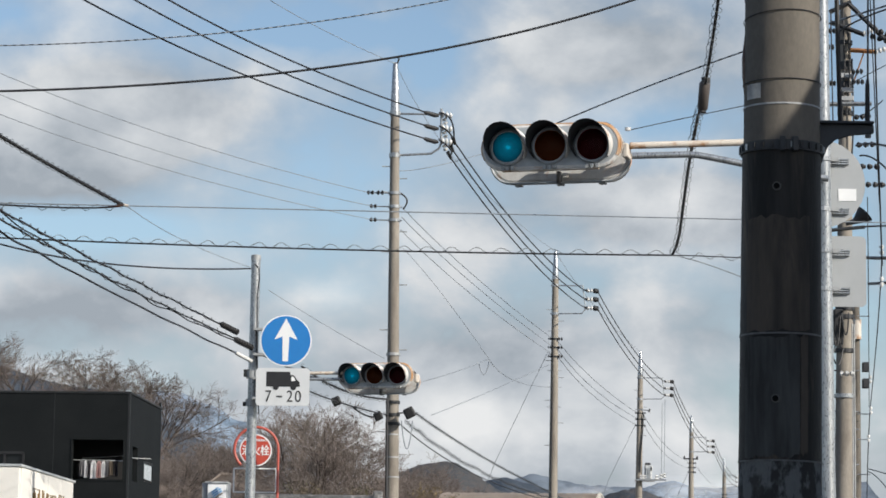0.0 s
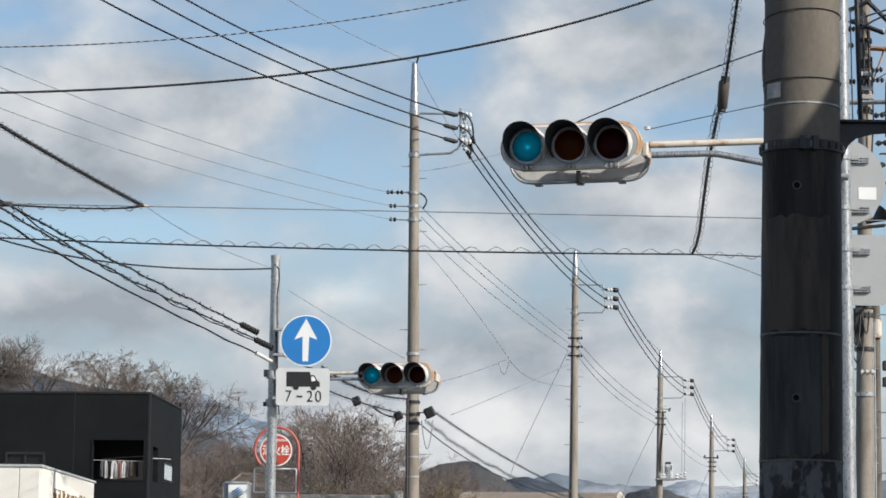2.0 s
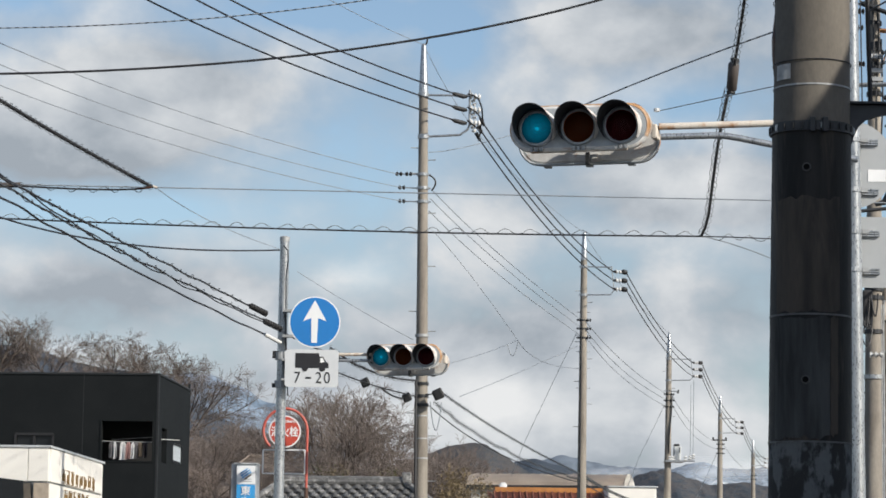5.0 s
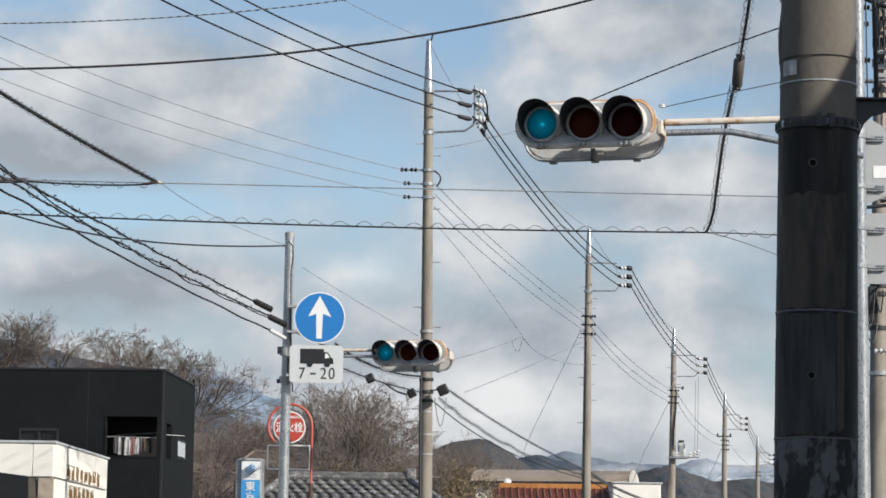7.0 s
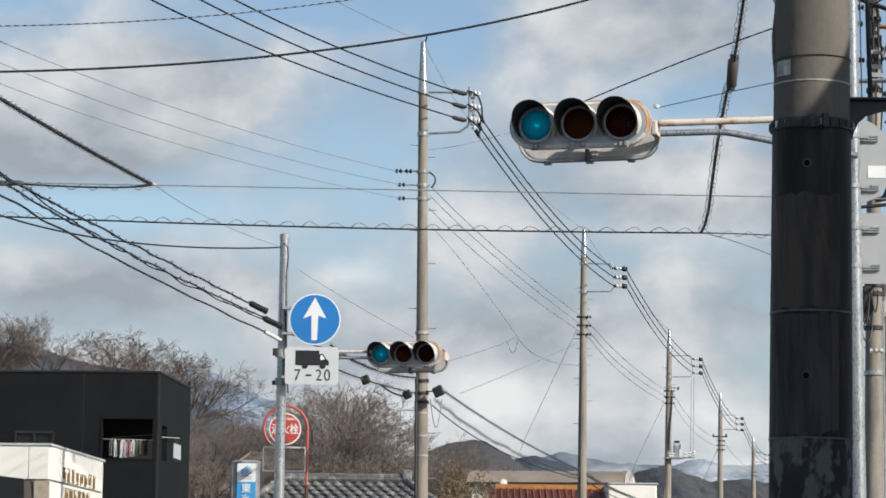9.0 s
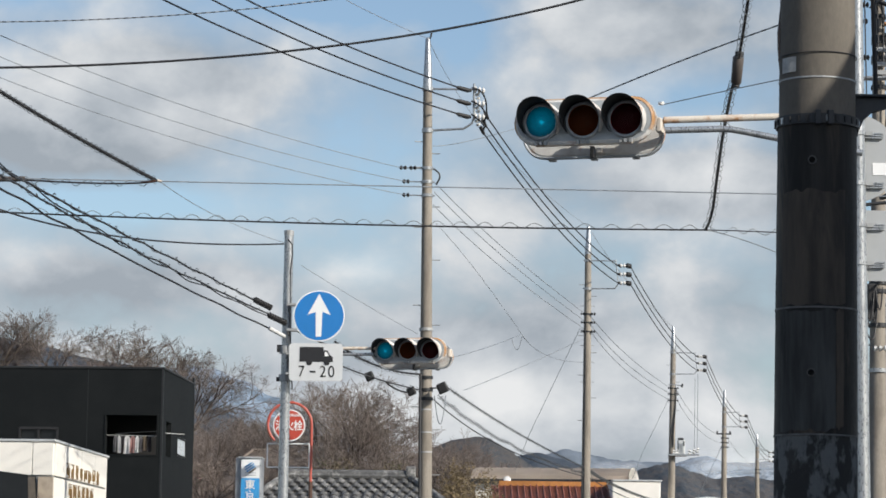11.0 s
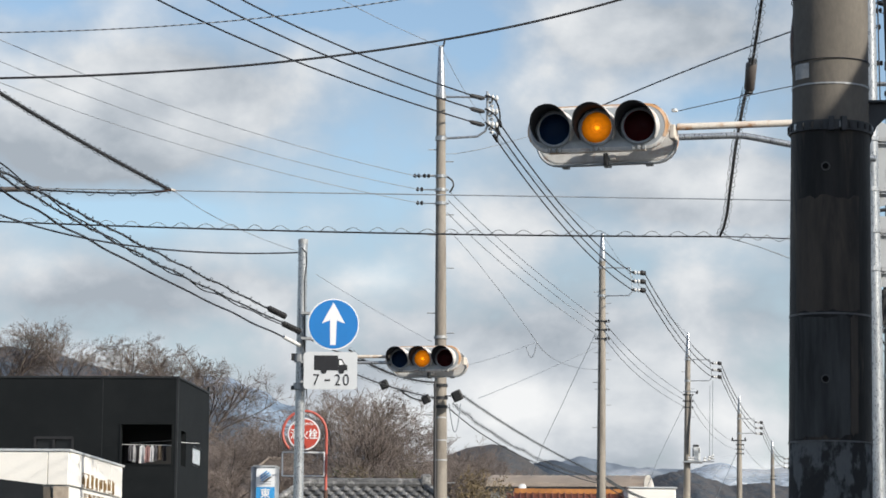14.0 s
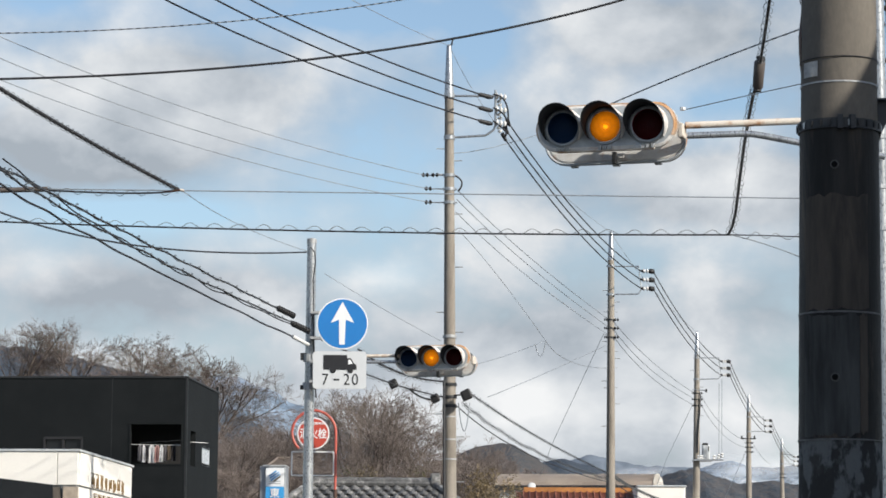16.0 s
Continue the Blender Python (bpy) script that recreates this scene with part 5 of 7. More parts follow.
def arrow_sign():
    x, y, z = (-2.179, 49.700, 6.759)
    t = thing("road_sign", (x, y, z), "round blue straight-ahead-only sign with a white arrow", "road sign")
    bm = bmesh.new()
    plate(bm, disc(0.455, 56, x, z), y, y + 0.003)
    part("rim", bm, SIGN_WHITE, t, "white rim")
    bm = bmesh.new()
    plate(bm, disc(0.433, 56, x, z), y - 0.004, y - 0.0005)
    part("face", bm, SIGN_BLUE, t, "blue face")
    s = 0.01
    outline = [(-4.9, -36), (4.9, -36), (6.3, 8), (21, 2.5), (0.4, 40), (-20, 2.5), (-5.6, 8)]
    bm = bmesh.new()
    plate(bm, [(x + (a - 0.6) * s, z + (b - 1) * s) for a, b in outline], y - 0.008, y - 0.0045)
    part("arrow", bm, SIGN_WHITE, t, "white upward arrow")
    x2, y2, z2 = (-2.220, 49.700, 5.937)
    p = thing("sign_plate", (x2, y2, z2), "white supplementary plate with a black lorry and hours", "road sign")
    bm = bmesh.new()
    plate(bm, rounded(0.945, 0.665, 0.06, x2, z2), y2, y2 + 0.004)
    part("face", bm, PLATE_WHITE, p)
    bm = bmesh.new()
    plate(bm, [(x2 + a, z2 + b) for a, b in ((-0.29, 0.005), (-0.29, 0.268), (0.13, 0.268), (0.13, 0.21), (0.20, 0.21), (0.255, 0.115), (0.295, 0.095), (0.30, 0.005))], y2 - 0.005, y2 - 0.001)
    lorry = part("lorry_silhouette", bm, SIGN_BLACK, p, "black lorry silhouette")
    for dx in (-0.12, 0.19):
        bm = bmesh.new()
        plate(bm, disc(0.052, 20, x2 + dx, z2 - 0.005), y2 - 0.008, y2 - 0.0055)
        part("wheel", bm, SIGN_BLACK, lorry)
    bm = bmesh.new()
    plate(bm, [(x2 + a, z2 + b) for a, b in ((0.15, 0.10), (0.15, 0.185), (0.19, 0.185), (0.228, 0.112))], y2 - 0.008, y2 - 0.0055)
    part("cab_window", bm, SIGN_WHITE, lorry)
    text_part("7", 0.29, (x2 - 0.255, y2 - 0.003, z2 - 0.175), SIGN_BLACK, p, bold=-0.001, squeeze=0.85)
    text_part("20", 0.29, (x2 + 0.2, y2 - 0.003, z2 - 0.175), SIGN_BLACK, p, bold=-0.001, squeeze=0.84, spacing=1.22)
    part("dash", box(bmesh.new(), (x2 - 0.105, y2 - 0.006, z2 - 0.185), (x2 - 0.005, y2 - 0.001, z2 - 0.155)), SIGN_BLACK, p)
    for zz in (z + 0.2, z - 0.25, z2 + 0.15, z2 - 0.2):
        who = t if zz > z2 + 0.4 else p
        part("bracket", box(bmesh.new(), (x2 - 0.53, y + 0.006, zz - 0.02), (x2 + 0.2, y + 0.19, zz + 0.02)), STEEL_GREY, who)


arrow_sign()


def hydrant_sign():
    d = 52.5
    x, y, z = (-2.820, 52.500, 5.001)
    px, py, pz = (-2.403, 52.500, 4.513)
    t = thing("hydrant_sign", (px, py, 0), "red fire hydrant sign on a looped red pipe post", "sign")
    pts = [(px - 0.01, y, 0), (px, y, pz), (px + 0.0, y, z + 0.02)]
    r = px - (x + 0.01)
    pts += [(x + 0.01 + r * math.cos(a), y, z + 0.02 + r * math.sin(a)) for a in [radians(12 * k) for k in range(1, 20)]]
    part("post", sweep(bmesh.new(), pts, 0.025, 8), RED_PIPE, t, "red pipe bent into a ring", smooth=True)
    part("post_foot", sweep(bmesh.new(), [(px - 0.01, y, 0), (px, y, pz - 0.55)], 0.040, 10), BROWN_PORCELAIN, t, "dark red-brown pipe sleeve")
    bm = bmesh.new()
    plate(bm, disc(0.30, 48, x, z), y - 0.01, y + 0.004)
    part("rim", bm, SIGN_WHITE, t, "white rim")
    bm = bmesh.new()
    plate(bm, disc(0.275, 48, x, z), y - 0.015, y - 0.0105)
    part("face", bm, SIGN_RED, t, "red disc")
    text_part("消火栓", 0.20, (x, y - 0.018, z - 0.015), SIGN_WHITE, t, bold=0.004, squeeze=0.85)
    text_part("FIRE HYDRANT", 0.062, (x, y - 0.018, z + 0.185), SIGN_WHITE, t, bold=0.002)
    a, b = Vector((-3.222, 52.600, 4.226)), Vector((-2.441, 52.600, 4.665))
    c = [a, Vector((b.x, a.y, a.z)), b, Vector((a.x, a.y, b.z))]
    f = part("sign_frame", sweep(bmesh.new(), [c[0], c[3]], 0.016, 6), SIGN_WHITE, t, "empty white rectangular frame")
    for p, q in zip(c[:3], c[1:]):
        part("rail", sweep(bmesh.new(), [p, q], 0.016, 6), SIGN_WHITE, f)


hydrant_sign()


def box_sign():
    x0, y, zt = (-3.959, 56.000, 4.576)
    x1 = (-3.556, 56.000, 4.580)[0]
    m = frame_at((x1, y, 0), -3)
    w = x1 - x0
    t = thing("pylon_sign", (x1, y, 0), "white and blue upright box sign with a round mark", "sign")
    part("case", box(bmesh.new(), (-w, 0.01, 0), (0, 0.62, zt), m, 0.01), BOX_GREY, t)
    part("case_side", box(bmesh.new(), (-w - 0.10, 0.06, 0), (-w - 0.002, 0.55, zt + 0.01), m, 0.008), BOX_GREY, t)
    part("cap", box(bmesh.new(), (-w - 0.04, -0.01, zt + 0.004), (0.01, 0.63, zt + 0.03), m), BANK_CAP, t)
    zm = 4.182
    part("white_panel", box(bmesh.new(), (-w + 0.02, -0.01, zm), (-0.02, 0.009, zt - 0.03), m), SIGN_WHITE, t)
    part("blue_panel", box(bmesh.new(), (-w + 0.02, -0.01, 1.0), (-0.02, 0.009, zm - 0.005), m), BOX_BLUE, t)
    for k in range(4):
        a = radians(35)
        bm = bmesh.new()
        off = (k - 1.5) * 0.046
        half = math.sqrt(max(0.11 ** 2 - off ** 2, 0.002))
        box(bm, (-half, -0.004, off - 0.013), (half, 0, off + 0.013), m @ Matrix.Translation((-w / 2, -0.0105, zt - 0.19)) @ Matrix.Rotation(-a, 4, "Y"))
        part("round_mark_stripe", bm, BOX_BLUE if k else CLOTH[4], t)
    for k in range(2):
        part("small_text_bar", box(bmesh.new(), (-w + 0.09, -0.014, zm + 0.05 + 0.045 * k), (-0.09, -0.0105, zm + 0.065 + 0.045 * k), m), BOX_GREY, t)
    for k, body in enumerate("東京"):
        text_part(body, 0.20, (x1 - w / 2, y - 0.012, zm - 0.14 - 0.215 * k), SIGN_WHITE, t, -3, name="lettering", bold=0.003)


box_sign()


# ---- utility poles ----
def insulator(bm, p, d, r=0.05, n=3):
    """A stack of porcelain sheds from p along d."""
    p, d = Vector(p), Vector(d)
    for k in range(n):
        a, b = p + d * (k / n), p + d * ((k + 0.8) / n)
        sweep(bm, [a, a.lerp(b, 0.35), b], [r * 0.5, r, r * 0.45], 8)


def utility_pole(low, top, r_low, r_top, label, material=None, cap=0.0, bolts=(), name="utility_pole"):
    """A tapered concrete pole through two points of its axis, carried down to the ground. Returns it and a function of height."""
    low, top = Vector(low), Vector(top)
    d = (top - low) / (top.z - low.z)
    foot = low - d * low.z
    per = (r_low - r_top) / (top.z - low.z)
    t = thing(name, foot, label, "utility pole", "utility poles")
    part("shaft", sweep(bmesh.new(), [foot, low, top - d * cap], [r_low + per * low.z, r_low, r_top + per * cap], 24), material or CONCRETE_PALE, t, smooth=True)
    if cap:
        part("pole_top_bracket", sweep(bmesh.new(), [top - d * cap * 1.03, top - d * cap * 0.9, top - d * 0.05, top], [r_top + 0.02, r_top + 0.012, 0.055, 0.03], 10), GALV, t, "galvanised pole-top bracket", smooth=True)

    def axis(z):
        return foot + d * z

    def radius(z):
        return r_low - per * (z - low.z)

    for k, z in enumerate(bolts):
        side = 1 if k % 2 else -1
        c = axis(z)
        part("step_bolt", bar(c + Vector((side * radius(z) * 0.8, 0, 0)), c + Vector((side * (radius(z) + 0.16), -0.02, 0)), 0.011, sides=6), STEEL_GREY, t)
    return t, axis, radius


def band(t, axis, radius, z, h=0.05, proud=0.012, material=None, name="band"):
    return part(name, sweep(bmesh.new(), [axis(z - h / 2), axis(z + h / 2)], [radius(z) + proud] * 2, 24), material or GALV, t, smooth=False)


# the pole beside the camera, wrapped in a black sheet
near_pole, near_axis, near_r = utility_pole((1.591, 12.000, 2.015), (1.623, 12.000, 5.950), 0.1745, 0.152, "stout concrete pole wrapped in a worn black sheet", CONCRETE)
z_sheet, z_low = 3.616, 2.281


def sleeve(name, z0, z1, proud, material, label=""):
    n = max(3, int((z1 - z0) / 0.05))
    bm = bmesh.new()
    rnd = random.Random(int(z0 * 100))
    pts = [near_axis(z0 + (z1 - z0) * i / n) for i in range(n + 1)]
    sweep(bm, pts, [near_r(p.z) + proud + rnd.uniform(0, 0.0012) for p in pts], 40)
    return part(name, bm, material, near_pole, label, smooth=True)


sleeve("black_sheet", z_low, z_sheet, 0.003, SHEET, "worn black anti-poster sheet")
def residue(z0, z1, a0, a1, material, label):
    """A curved, ragged patch of old paste on the sheet, between two heights and two bearings."""
    bm, rnd, n, rows = bmesh.new(), random.Random(int(z1 * 50 + a1)), 12, []
    for j in range(9):
        row = []
        for i in range(n + 1):
            a = radians(a0 + (a1 - a0) * i / n + (i in (0, n)) * rnd.uniform(-0.1, 0.1) * (a1 - a0) / n)
            z = z0 + (z1 - z0) * j / 8 + (rnd.uniform(-0.012, 0.012) if j in (0, 8) else 0)
            out = Vector((math.cos(a), math.sin(a), 0))
            row.append([bm.verts.new(near_axis(z) + out * (near_r(z) + r)) for r in (0.0066, 0.0030)])
        rows.append(row)
    for r, q in zip(rows, rows[1:]):
        for i in range(n):
            bm.faces.new((r[i][0], r[i + 1][0], q[i + 1][0], q[i][0]))
        for i in (0, n):
            bm.faces.new((r[i][0], q[i][0], q[i][1], r[i][1]))
    for r in (rows[0], rows[-1]):
        for i in range(n):
            bm.faces.new((r[i][0], r[i + 1][0], r[i + 1][1], r[i][1]))
    bmesh.ops.recalc_face_normals(bm, faces=bm.faces[:])
    part("paste_residue", bm, material, near_pole, label)


residue(2.832, 3.315, -152, -54, PASTE_BROWN, "brownish rubbed film of old paste")
residue(2.300, 2.806, -154, -70, PASTE_GREY, "greyish streaked film of old paste")
residue(2.310, 2.806, -69, -57, PASTE_BROWN, "brown drip stain")
sleeve("peeled_sheet", 0.6, z_low - 0.004, 0.002, PEELED, "peeled and scraped grey sheet")
for y_line, h, mat in ((2.819, 0.008, WIRE_DULL), (2.281, 0.007, WIRE_DULL), (3.807, 0.007, STEEL_GREY), (4.289, 0.008, STEEL_GREY)):
    band(near_pole, near_axis, near_r, y_line, h, 0.0075 if y_line < z_sheet else 0.003, mat, "binding_wire")
for y_line, dip in ((4.199, 0.035), (3.912, 0.006)):
    bm, pts = bmesh.new(), []
    for i in range(41):
        a = math.tau * i / 40
        p = near_axis(y_line - dip * (math.sin(a * 0.5 + 0.6) ** 2 - 0.5))
        pts.append(p + Vector((math.cos(a), math.sin(a), 0)) * (near_r(p.z) + 0.004))
    part("black_wire_loop", sweep(bm, pts, 0.0022, 5), BLACK, near_pole)
# perforated clamping band with its lugs
clamp_z = 3.626
band(near_pole, near_axis, near_r, clamp_z, 0.042, 0.014, DARK_STEEL, "clamping_band")
for k in range(26):
    a = math.tau * k / 26
    c = near_axis(clamp_z) + Vector((math.cos(a), math.sin(a), 0)) * (near_r(clamp_z) + 0.0155)
    turn = Matrix.Translation(c) @ Matrix.Rotation(a, 4, "Z")
    part("band_slot", box(bmesh.new(), (-0.003, -0.007, -0.013), (0.003, 0.007, 0.013), turn), GALV if k % 5 == 0 else BLACK, near_pole)
for a in (-96, -80):
    c = near_axis(clamp_z) + Vector((math.cos(radians(a)), math.sin(radians(a)), 0)) * (near_r(clamp_z) + 0.02)
    part("band_lug", box(bmesh.new(), (-0.012, -0.012, -0.03), (0.014, 0.012, 0.032), Matrix.Translation(c) @ Matrix.Rotation(radians(a), 4, "Z"), 0.003), DARK_STEEL, near_pole)
# step-bolt sockets
for z, a in ((3.446, -104), (2.541, -104)):
    c = near_axis(z)
    out = Vector((math.cos(radians(a)), math.sin(radians(a)), 0))
    bm = sweep(bmesh.new(), [c + out * (near_r(z) - 0.01), c + out * (near_r(z) + 0.010)], 0.0195, 14)
    part("bolt_socket", bm, SOCKET, near_pole)
    part("socket_hole", sweep(bmesh.new(), [c + out * (near_r(z) + 0.0102), c + out * (near_r(z) + 0.0125)], 0.0130, 12), VOID, near_pole)
# paper label
z = 3.867
bm = bmesh.new()
rows = []
for dz in (-0.033, 0.033):
    rows.append([bm.verts.new(near_axis(z + dz) + Vector((math.cos(radians(a)), math.sin(radians(a)), 0)) * (near_r(z) + 0.004)) for a in (-160, -154, -148, -142, -136, -130)])
for i in range(5):
    bm.faces.new((rows[0][i], rows[0][i + 1], rows[1][i + 1], rows[1][i]))
bmesh.ops.solidify(bm, geom=bm.faces[:], thickness=0.002)
part("paper_label", bm, STICKER, near_pole, "torn white paper label")
# bulge of rolled sheet on the shaded side
part("rolled_edge", sweep(bmesh.new(), [(1.452, 12.000, 4.160), (1.444, 12.000, 4.028), (1.444, 12.000, 3.953), (1.448, 12.000, 3.860), (1.446, 12.0, 3.70)], [0.004, 0.011, 0.010, 0.006, 0.004], 8), BROWN_PORCELAIN, near_pole)
# side bracket with its stay wire
bm = bmesh.new()
plate(bm, [(1.755, 3.752), (2.002, 3.743), (2.002, 3.708), (1.905, 3.700), (1.838, 3.684), (1.800, 3.648), (1.782, 3.600), (1.776, 3.572), (1.755, 3.572)], 11.985, 12.015)
bmesh.ops.bevel(bm, geom=bm.edges[:], offset=0.003, segments=1, affect="EDGES")
part("stay_bracket", bm, DARK_STEEL, near_pole, "dark tapered steel bracket")
part("bracket_flange", box(bmesh.new(), (1.76, 11.96, 3.745), (2.0, 12.04, 3.757), None, 0.003), DARK_STEEL, near_pole)
part("bracket_bolt", sweep(bmesh.new(), [(1.978, 12.0, 3.690), (1.978, 12.0, 3.706)], 0.014, 6), WIRE_DULL, near_pole)
part("stay_insulator", sweep(bmesh.new(), [(1.978, 12.000, 3.706), (1.978, 12.000, 3.730), (1.976, 12.000, 3.755), (1.977, 12.000, 3.924), (1.979, 12.000, 3.954)], [0.006, 0.012, 0.0115, 0.0095, 0.004], 8), BLACK, near_pole, "black stay insulator sleeve")
part("stay_wire", sweep(bmesh.new(), [(1.979, 12.000, 3.949), (1.984, 12.000, 4.451)], 0.0045, 5), CABLE, near_pole)
part("cable_riser", sweep(bmesh.new(), [(1.866, 12.050, 3.748), (1.864, 12.050, 3.857), (1.858, 12.050, 4.083), (1.851, 12.050, 4.461)], 0.011, 6), CABLE, near_pole, "black cable riser")

# the row of poles along the road
def high_voltage_top(t, axis, radius, z_arm, z_brace, reach, group_dz, away):
    """Offset steel bracket with three line insulators; returns the three points where the line is tied."""
    a, b = axis(z_arm), axis(z_brace)
    tip = a + Vector((reach, 0, 0))
    part("upper_bracket", bar(a, tip, 0.022, sides=8), GALV, t)
    bm = sweep(bmesh.new(), [b, b + Vector((reach * 0.78, 0, 0.05)), b + Vector((reach * 0.95, 0, 0.16)), tip - Vector((0, 0, 2.2 * group_dz)), tip + Vector((0, 0, 0.12))], 0.024, 8)
    part("lower_bracket", bm, GALV, t, smooth=True)
    band(t, axis, radius, z_arm, 0.09, 0.02)
    band(t, axis, radius, z_brace, 0.09, 0.02)
    ties = []
    for k in range(3):
        c = tip - Vector((0, 0, k * group_dz))
        bm = bmesh.new()
        insulator(bm, c + Vector((0.0, 0, 0)), Vector((0.24, 0.02, -0.03)), 0.082, 3)
        insulator(bm, c + Vector((0.06, 0.05, -0.07)), Vector((0.05, 0.03, -0.14)), 0.055, 2)
        part("insulator", bm, PORCELAIN, t, "white porcelain insulator", smooth=True)
        part("insulator_sleeve", sweep(bmesh.new(), [c + Vector((-0.36, -0.18, 0.015)), c + Vector((-0.31, -0.15, 0.0)), c + Vector((-0.13, -0.06, -0.03)), c + Vector((-0.06, -0.03, -0.03))], [0.018, 0.044, 0.05, 0.03], 8), BLACK, t, "black line sleeve", smooth=True)
        part("jumper", sweep(bmesh.new(), hanging(c + Vector((-0.05, -0.08, 0.02)), c + Vector((0.20, 0, -0.12 - 0.03 * k)), tip + Vector((0.265 - 0.045 * k, 0.3, -0.49 - 0.155 * k)), 8), 0.018, 5), CABLE, t)
        part("tail_sleeve", sweep(bmesh.new(), [tip + Vector((0.24 - 0.05 * k, 0.26, -0.42 - 0.155 * k)), tip + Vector((0.30 - 0.04 * k, 0.34, -0.56 - 0.155 * k))], [0.045, 0.03], 7), BLACK, t, smooth=True)
        ties.append((c + Vector((-0.36, -0.18, 0.015)), tip + Vector((0.265 - 0.045 * k, 0.3, -0.49 - 0.155 * k))))
    return ties


def slim_top(t, axis, radius, z_arm, z_brace, reach, group_dz, drop):
    """Light bracket of two thin arms with three horizontal insulators; returns where the lines come in and go out."""
    a, b = axis(z_arm), axis(z_brace)
    tip = a + Vector((reach, 0, -drop))
    part("upper_bracket", bar(a - Vector((0.14, 0, 0)), a + Vector((reach * 0.82, 0, 0)), 0.02, sides=6), GALV, t)
    part("lower_bracket", sweep(bmesh.new(), [b - Vector((0.14, 0, 0)), b + Vector((reach * 0.80, 0, 0.02)), tip - Vector((0.08, 0, 2 * group_dz))], 0.021, 6), GALV, t)
    part("bracket_post", bar(a + Vector((reach * 0.82, 0, 0.03)), tip - Vector((0.10, 0, 2 * group_dz + 0.03)), 0.016, sides=6), GALV, t)
    for z in (z_arm, z_brace):
        band(t, axis, radius, z, 0.08, 0.02)
    ties = []
    for k in range(3):
        c = tip - Vector((0, 0, k * group_dz))
        bm = bmesh.new()
        insulator(bm, c + Vector((-0.06, 0, 0)), Vector((0.20, 0.02, 0.0)), 0.075, 2)
        part("insulator", bm, PORCELAIN, t, "white porcelain insulator", smooth=True)
        part("line_sleeve", sweep(bmesh.new(), [c + Vector((0.13, 0.0, 0.0)), c + Vector((0.16, 0.02, 0)), c + Vector((0.26, 0.06, -0.01)), c + Vector((0.29, 0.1, -0.03))], [0.05, 0.078, 0.078, 0.03], 8), BLACK, t, "black line sleeve", smooth=True)
        part("line_sleeve", sweep(bmesh.new(), [c + Vector((-0.14, -0.04, 0.01)), c + Vector((-0.06, 0, 0))], [0.02, 0.05], 7), BLACK, t, smooth=True)
        ties.append((c + Vector((-0.14, -0.04, 0.01)), c + Vector((0.28, 0.09, -0.03))))
    return ties


p1, axis1, rad1 = utility_pole((-0.298, 57.000, 3.864), (-0.373, 57.000, 13.308), 0.136, 0.085, "tall slender concrete power pole with a galvanised top", cap=1.05, bolts=[11.135, 10.889, 10.608, 9.792, 9.374, 8.701, 7.776, 7.373, 5.710, 5.253, 4.798, 4.343])
ties1 = high_voltage_top(p1, axis1, rad1, 12.238, 11.369, 0.95, 0.275, 1)
part("earth_horn", sweep(bmesh.new(), [(-0.367, 57.000, 13.261), (-0.321, 57.000, 13.309), (-0.299, 57.000, 13.404)], 0.02, 5), DARK_STEEL, p1)
for z in (10.585, 10.305, 10.025):
    band(p1, axis1, rad1, z, 0.06, 0.02)
    for k, dx in enumerate((-0.36, -0.16) if z > 10.5 else (-0.30,)):
        c = axis1(z) + Vector((dx - 0.06, -0.06, 0.0))
        bm = bmesh.new()
        insulator(bm, c, Vector((-0.16, 0, 0.0)), 0.05, 2)
        part("small_insulator", bm, BLACK, p1)
    part("rack_bolt", bar(axis1(z) + Vector((-0.5, -0.04, 0)), axis1(z) + Vector((0.16, 0, 0)), 0.014, sides=6), GALV, p1)
part("side_loop", sweep(bmesh.new(), hanging((-0.234, 57.000, 10.583), (-0.094, 57.000, 10.445), (-0.172, 57.000, 10.257), 8), 0.018, 5), CABLE, p1)
part("drop_cable", sweep(bmesh.new(), [(-0.427, 56.800, 6.375), (-0.425, 56.800, 5.236), (-0.409, 56.800, 3.764)], 0.03, 6), CABLE, p1)
for z in (7.281, 6.305, 6.053, 5.870):
    band(p1, axis1, rad1, z, 0.06, 0.022, STEEL_GREY if z > 7 else DARK_STEEL)
for z in (5.653, 5.196, 4.798):
    band(p1, axis1, rad1, z, 0.03, 0.008, STEEL_GREY)

p2, axis2, rad2 = utility_pole((4.370, 85.000, 5.075), (4.398, 85.000, 13.358), 0.14, 0.09, "concrete power pole with insulators on an offset bracket", cap=0.85, bolts=[11.548, 11.204, 10.001, 9.486, 8.802, 8.119, 7.437])
ties2 = slim_top(p2, axis2, rad2, 12.290, 11.427, 1.02, 0.265, 0.14)
p3, axis3, rad3 = utility_pole((9.549, 117.000, 6.458), (9.620, 117.000, 13.657), 0.15, 0.10, "concrete power pole carrying a pole transformer", cap=1.0, bolts=[12.022, 11.316, 10.611, 10.142])
ties3 = slim_top(p3, axis3, rad3, 12.540, 11.645, 1.10, 0.285, 0.14)
p4, axis4, rad4 = utility_pole((15.023, 150.000, 7.886), (15.053, 150.000, 13.701), 0.16, 0.10, "distant concrete power pole", cap=0.9)
ties4 = slim_top(p4, axis4, rad4, 12.519, 11.738, 0.95, 0.30, 0.18)
p5, axis5, rad5 = utility_pole((21.265, 190.000, 9.613), (21.264, 190.000, 14.045), 0.16, 0.10, "most distant power pole of the row", cap=0.9)
ties5 = slim_top(p5, axis5, rad5, 12.948, 12.303, 0.9, 0.3, 0.15)

